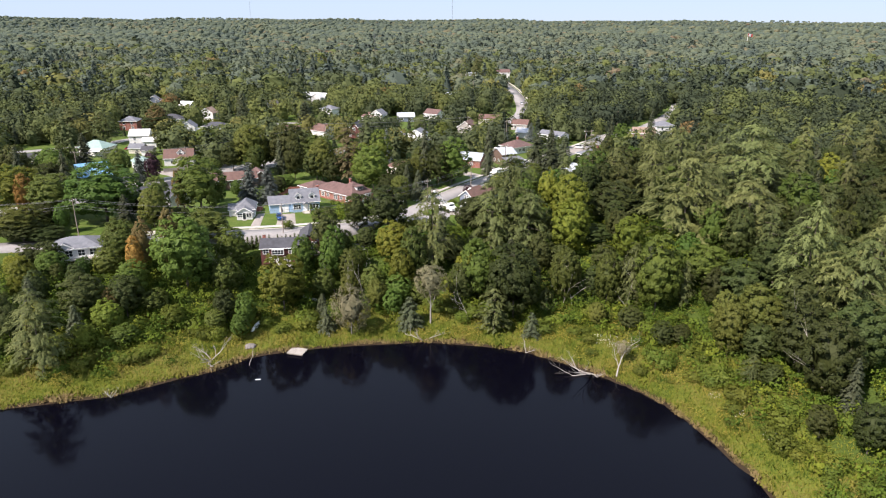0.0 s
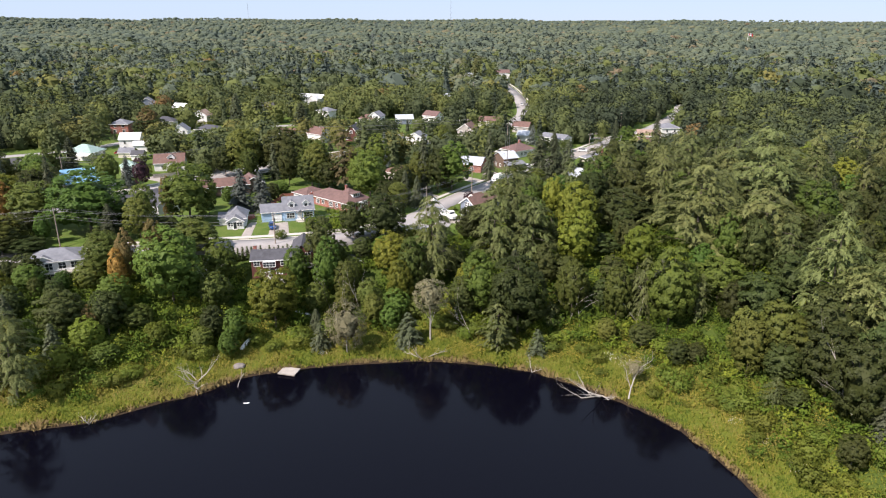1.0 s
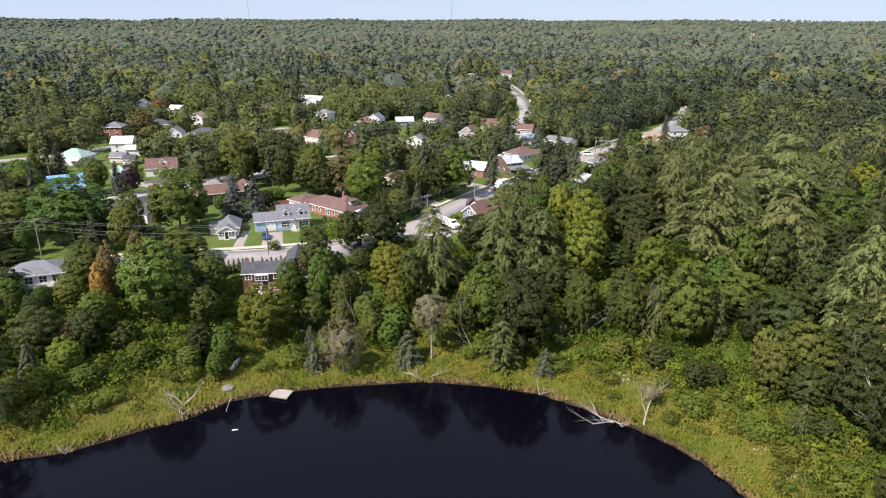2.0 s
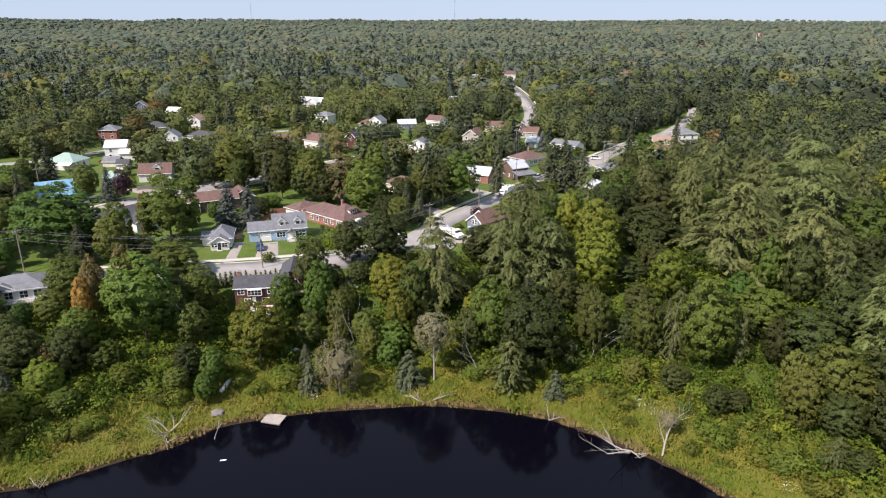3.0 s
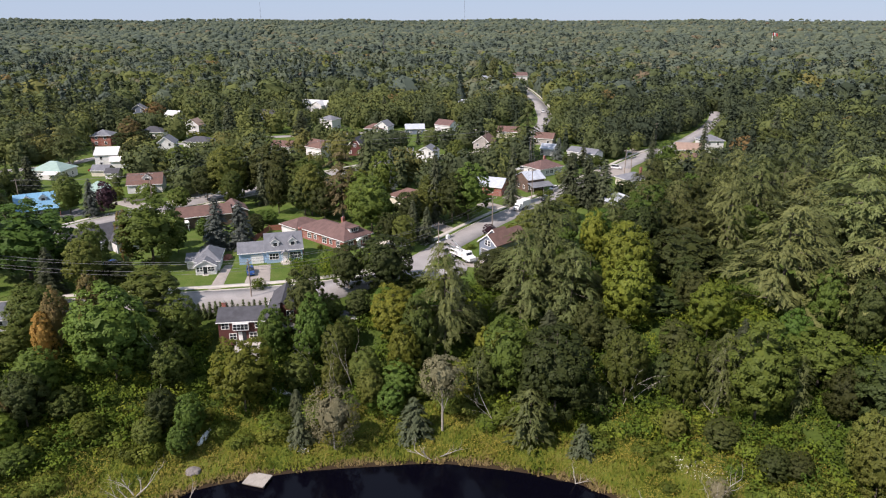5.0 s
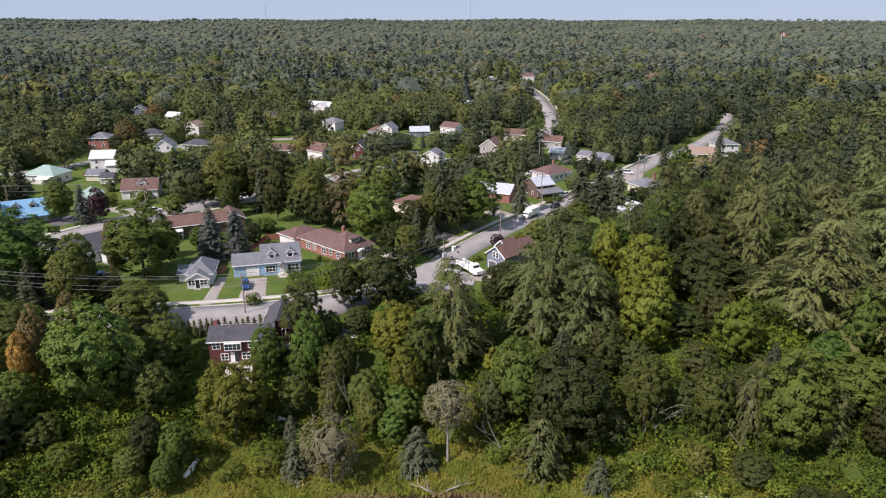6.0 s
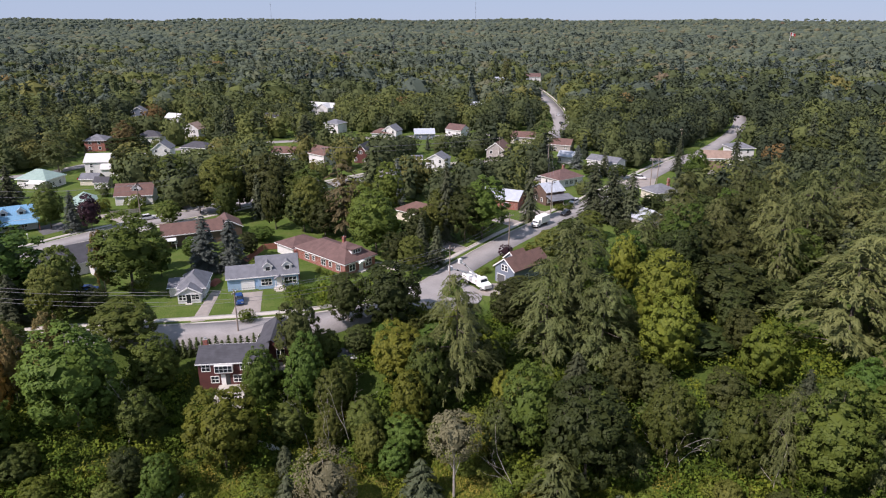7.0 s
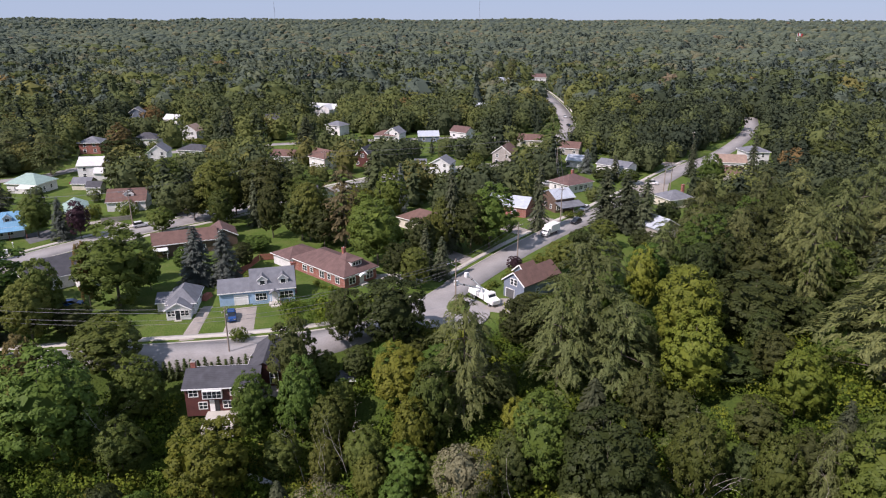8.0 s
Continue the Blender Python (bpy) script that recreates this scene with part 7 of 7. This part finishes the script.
def boulder(x, y, s, seed):
    bm = bmesh.new()
    bmesh.ops.create_icosphere(bm, subdivisions=3, radius=1)
    for v in bm.verts:
        k = 1 + 0.22 * noise.noise(v.co * 1.4 + Vector((seed, 0, 0))) + 0.08 * noise.noise(v.co * 4)
        v.co = Vector((v.co.x * s * k, v.co.y * s * 0.8 * k, v.co.z * s * 0.5 * k))
    ob = part("boulder", bm, M_ROCK, None)
    ob.matrix_basis = pose(x, y, height(x, y) + s * 0.15)
    tagged(ob, "grey rounded boulder in the shore grass", "boulder")


boulder(-46.0, 141.0, 1.3, 1)


def rowing_boat(x, y, yaw, label):
    """A small hull lying keel up."""
    bm = bmesh.new()
    rings = []
    n = 12
    for i in range(n + 1):
        t = i / n
        half = 0.62 * math.sin(math.pi * (0.12 + 0.82 * t)) ** 0.7
        ring = []
        for k in range(9):
            a = math.pi * k / 8
            ring.append(bm.verts.new((half * math.cos(a), -2.2 + 4.4 * t, 0.55 * math.sin(a) ** 0.8 * (0.75 + 0.25 * math.sin(math.pi * t)))))
        rings.append(ring)
    for i in range(n):
        for k in range(8):
            bm.faces.new((rings[i][k], rings[i][k + 1], rings[i + 1][k + 1], rings[i + 1][k]))
    bm.faces.new(rings[0])
    bm.faces.new(rings[-1][::-1])
    bmesh.ops.recalc_face_normals(bm, faces=bm.faces[:])
    b = empty("rowing_boat", pose(x, y, height(x, y) + 0.1, 8, 0, yaw), label, "boat")
    part("hull", bm, M_WHITE, b)
    part("keel", box(-0.03, -2.0, 0.5, 0.03, 2.0, 0.62), M_WHITE, b)


rowing_boat(-46.6, 148.8, -12, "white rowing boat lying keel up on the bank")
rowing_boat(-35.2, 160.5, 75, "white boat stored keel up below the house")
boardwalk = empty("floating_plank", pose(-40.5, 127.5, 0.02, 0, 0, 12), "short pale plank floating on the pond", "plank")
part("board", box(-0.6, -0.14, -0.05, 0.6, 0.14, 0.06, 0.02), M_WHITE, boardwalk)
shed_z = height(-24.5, 178.5)
house("small weathered garden shed with grey roof", -24.5, 180.0, shed_z, 5, 3.2, 3.0, 2.2, 0.9, "gable", "brown", "grey", name="shed", clear=8)


def fence(x0, y0, x1, y1, label, h=1.7, mat=M_REDWOOD):
    a, b = Vector((x0, y0, 0)), Vector((x1, y1, 0))
    n = max(2, int((b - a).length / 2.2))
    yaw = math.degrees(math.atan2(y1 - y0, x1 - x0))
    length = (b - a).length
    f = empty("fence", pose(x0, y0, height(x0, y0), 0, 0, yaw), label, "fence")
    post, slat = mesh_of("post", box(-0.06, -0.06, -0.3, 0.06, 0.06, h + 0.1), mat), mesh_of("slat", box(0.0, -0.02, 0.08, 0.17, 0.02, h), mat)
    for i in range(n + 1):
        part("post", post, None, f).matrix_basis = pose(length * i / n, 0, 0)
    for i in range(int(length / 0.19)):
        part("slat", slat, None, f).matrix_basis = pose(i * 0.19, -0.07, 0)
    for z in (0.4, h - 0.3):
        part("rail", box(0, -0.05, z, length, 0.03, z + 0.09), mat, f)


fence(-57.0, 217.0, -55.2, 228.5, "red-stained board fence behind a house")
fence(-55.0, 228.8, -49.5, 230.5, "red-stained board fence behind a house")
fence(-112.0, 258.5, -105.0, 262.5, "weathered board fence beside a driveway", 1.5, M_TIMBER)


def log_stack(x, y, yaw):
    s = empty("log_stack", pose(x, y, height(x, y), 0, 0, yaw), "stack of split reddish firewood beside a cottage", "log stack")
    log = mesh_of("log", tube((0, -0.55, 0), (0, 0.55, 0), 0.13, 0.12, 7), M_REDWOOD)
    for row in range(5):
        for i in range(11 - row):
            part("log", log, None, s).matrix_basis = pose((i + row * 0.5) * 0.27, 0.05 * math.sin(i * 3 + row), 0.12 + row * 0.23, 0, 40 * i, 0)


log_stack(-59.5, 203.2, 80)


def post_box(x, y):
    p = empty("post_box", pose(x, y, height(x, y), 0, 0, 30), "white letterbox on a post beside a lawn", "letterbox")
    part("post", box(-0.06, -0.06, -0.2, 0.06, 0.06, 1.1), M_WHITE, p)
    part("box", side_body([(-0.3, 1.1), (0.3, 1.1), (0.3, 1.32), (0.15, 1.45), (-0.15, 1.45), (-0.3, 1.32)], 0.3, 0.02), M_WHITE, p)


post_box(-123.6, 235.6)


def waste_bin(x, y, yaw, mat, label):
    p = empty("waste_bin", pose(x, y, height(x, y) + 0.1, 0, 0, yaw), label, "bin")
    part("body", box(-0.45, -0.4, 0, 0.45, 0.4, 1.0, 0.05), mat, p)
    part("lid", box(-0.48, -0.44, 1.0, 0.48, 0.44, 1.1, 0.03), mat, p)


waste_bin(-122.0, 230.4, 35, M_WHITE, "pale waste bin beside the street")
car(40.8, 231.2, 75, PAINT["black"], "black car parked among trees")


def canoe(x, y, yaw, mat, label):
    bm = bmesh.new()
    rings = []
    for i in range(13):
        t = i / 12
        half = 0.42 * math.sin(math.pi * (0.04 + 0.92 * t)) ** 0.8
        rings.append([bm.verts.new((half * math.cos(math.pi * k / 6), -2.4 + 4.8 * t, 0.5 - 0.42 * math.sin(math.pi * k / 6) + 0.25 * (2 * t - 1) ** 4)) for k in range(7)])
    for i in range(12):
        for k in range(6):
            bm.faces.new((rings[i][k], rings[i][k + 1], rings[i + 1][k + 1], rings[i + 1][k]))
    bmesh.ops.solidify(bm, geom=bm.faces[:], thickness=0.03)
    c = empty("canoe", pose(x, y, height(x, y), 0, 0, yaw), label, "canoe")
    part("hull", bm, mat, c)
    for yy in (-1.2, 1.2):
        part("thwart", box(-0.36, yy - 0.06, 0.4, 0.36, yy + 0.06, 0.44), M_TIMBER, c)


canoe(44.0, 230.0, 95, PAINT["red"], "red canoe lying beside a parked car")
house("small tan-roofed shed beside a lawn", -152.5, 405.0, T, 8, 5.0, 4.0, 2.3, 1.4, "gable", "cream", "tan", name="shed", clear=30)

# hedges and garden shrubs
for x, y, h0, r0 in ((-35.2, 211.4, 1.3, 0.9), (-33.4, 210.2, 1.1, 0.8), (-37.2, 213.0, 1.4, 0.9), (-40.6, 201.2, 1.5, 1.1), (-39.0, 202.0, 1.3, 1.0), (-134.5, 236.6, 1.6, 1.3), (-131.0, 238.0, 1.3, 1.1), (-107.0, 265.0, 5.0, 3.2), (-116.5, 262.5, 4.5, 2.6),
                     (-141.0, 393.0, 2.4, 3.0), (-135.5, 392.0, 2.4, 3.0), (-147.0, 394.0, 2.2, 2.6), (29.5, 297.5, 2.0, 2.2), (22.5, 300.5, 2.6, 3.0), (18.0, 303.0, 2.6, 3.0), (14.0, 300.0, 3.5, 3.0), (28.0, 271.0, 2.0, 1.8), (31.5, 272.5, 1.8, 1.6),
                     (-46.0, 186.0, 2.6, 1.8), (6.2, 217.5, 1.6, 1.6), (3.0, 214.5, 1.3, 1.5), (-4.0, 204.4, 0.9, 0.9), (-5.4, 200.6, 0.8, 1.0), (8.0, 221.0, 1.8, 1.9), (12.0, 226.5, 1.7, 2.0), (15.5, 231.0, 2.0, 2.2), (10.5, 219.5, 1.5, 1.7), (1.5, 211.5, 1.3, 1.4), (-52.0, 213.0, 3.2, 2.2), (-70.0, 223.0, 3.0, 2.4), (-82.0, 226.0, 3.5, 2.6), (-30.0, 224.0, 2.2, 1.6)):
    plant("shrub", x, y, h0, r0)


def drifts(name, label, mat, spots, count, seed, size, spread, rise):
    """Flower heads in loose drifts over the grass."""
    rng = np.random.default_rng(seed)
    P = []
    for sx, sy, sr in spots:
        n = int(count * sr)
        a, q = rng.uniform(0, 6.28, n), sr * np.sqrt(rng.random(n)) * spread
        P.append(np.c_[sx + q * np.cos(a), sy + q * np.sin(a)])
    P = np.concatenate(P)
    d = shore_distance(P[:, 0], P[:, 1])
    P = P[(d > 2.0) & (d < 30)]
    n = len(P)
    c = np.c_[P, ground_height(P[:, 0], P[:, 1]) + rng.uniform(0.5, 1.0, n) * rise]
    s = size * rng.uniform(0.6, 1.4, n)
    up = np.c_[rng.normal(0, 0.3, n), rng.normal(-0.1, 0.3, n), np.ones(n)]
    tagged(new(name, card_mesh(name, c, up, unit(rng, n), s, s * 0.9, up, mat)), label, "flowers", kind="stuff")


drift_rnd = random.Random(8)
gold = [(drift_rnd.uniform(-85, 75), drift_rnd.uniform(100, 165), drift_rnd.uniform(1.5, 4)) for _ in range(150)]
drifts("goldenrod", "yellow goldenrod in drifts over the bank", leafy("goldenrod_heads", (0.19, 0.17, 0.02), (0.33, 0.27, 0.03), 0.3, 0.0), gold, 80, 41, 0.22, 1.0, 1.1)
white_spots = [(40.0, 141.0, 2.5), (37.5, 142.5, 2.0), (43.0, 139.0, 2.0), (58.0, 112.0, 1.5), (61.0, 104.0, 1.6), (-28.0, 147.0, 1.2), (56.0, 118.0, 1.2)]
drifts("meadow_flowers", "small white flower heads in the bank's grass", plain("white_petals", (0.62, 0.60, 0.52), 0.8), white_spots, 30, 42, 0.11, 1.0, 0.9)
plant("cedar", 59.0, 124.5, 1.8, 2.1)
plant("shrub", 66.5, 113.0, 2.0, 1.8)
plant("shrub", 64.0, 100.5, 1.6, 1.7)
plant("willow", 40.5, 133.0, 6.0, 2.0)
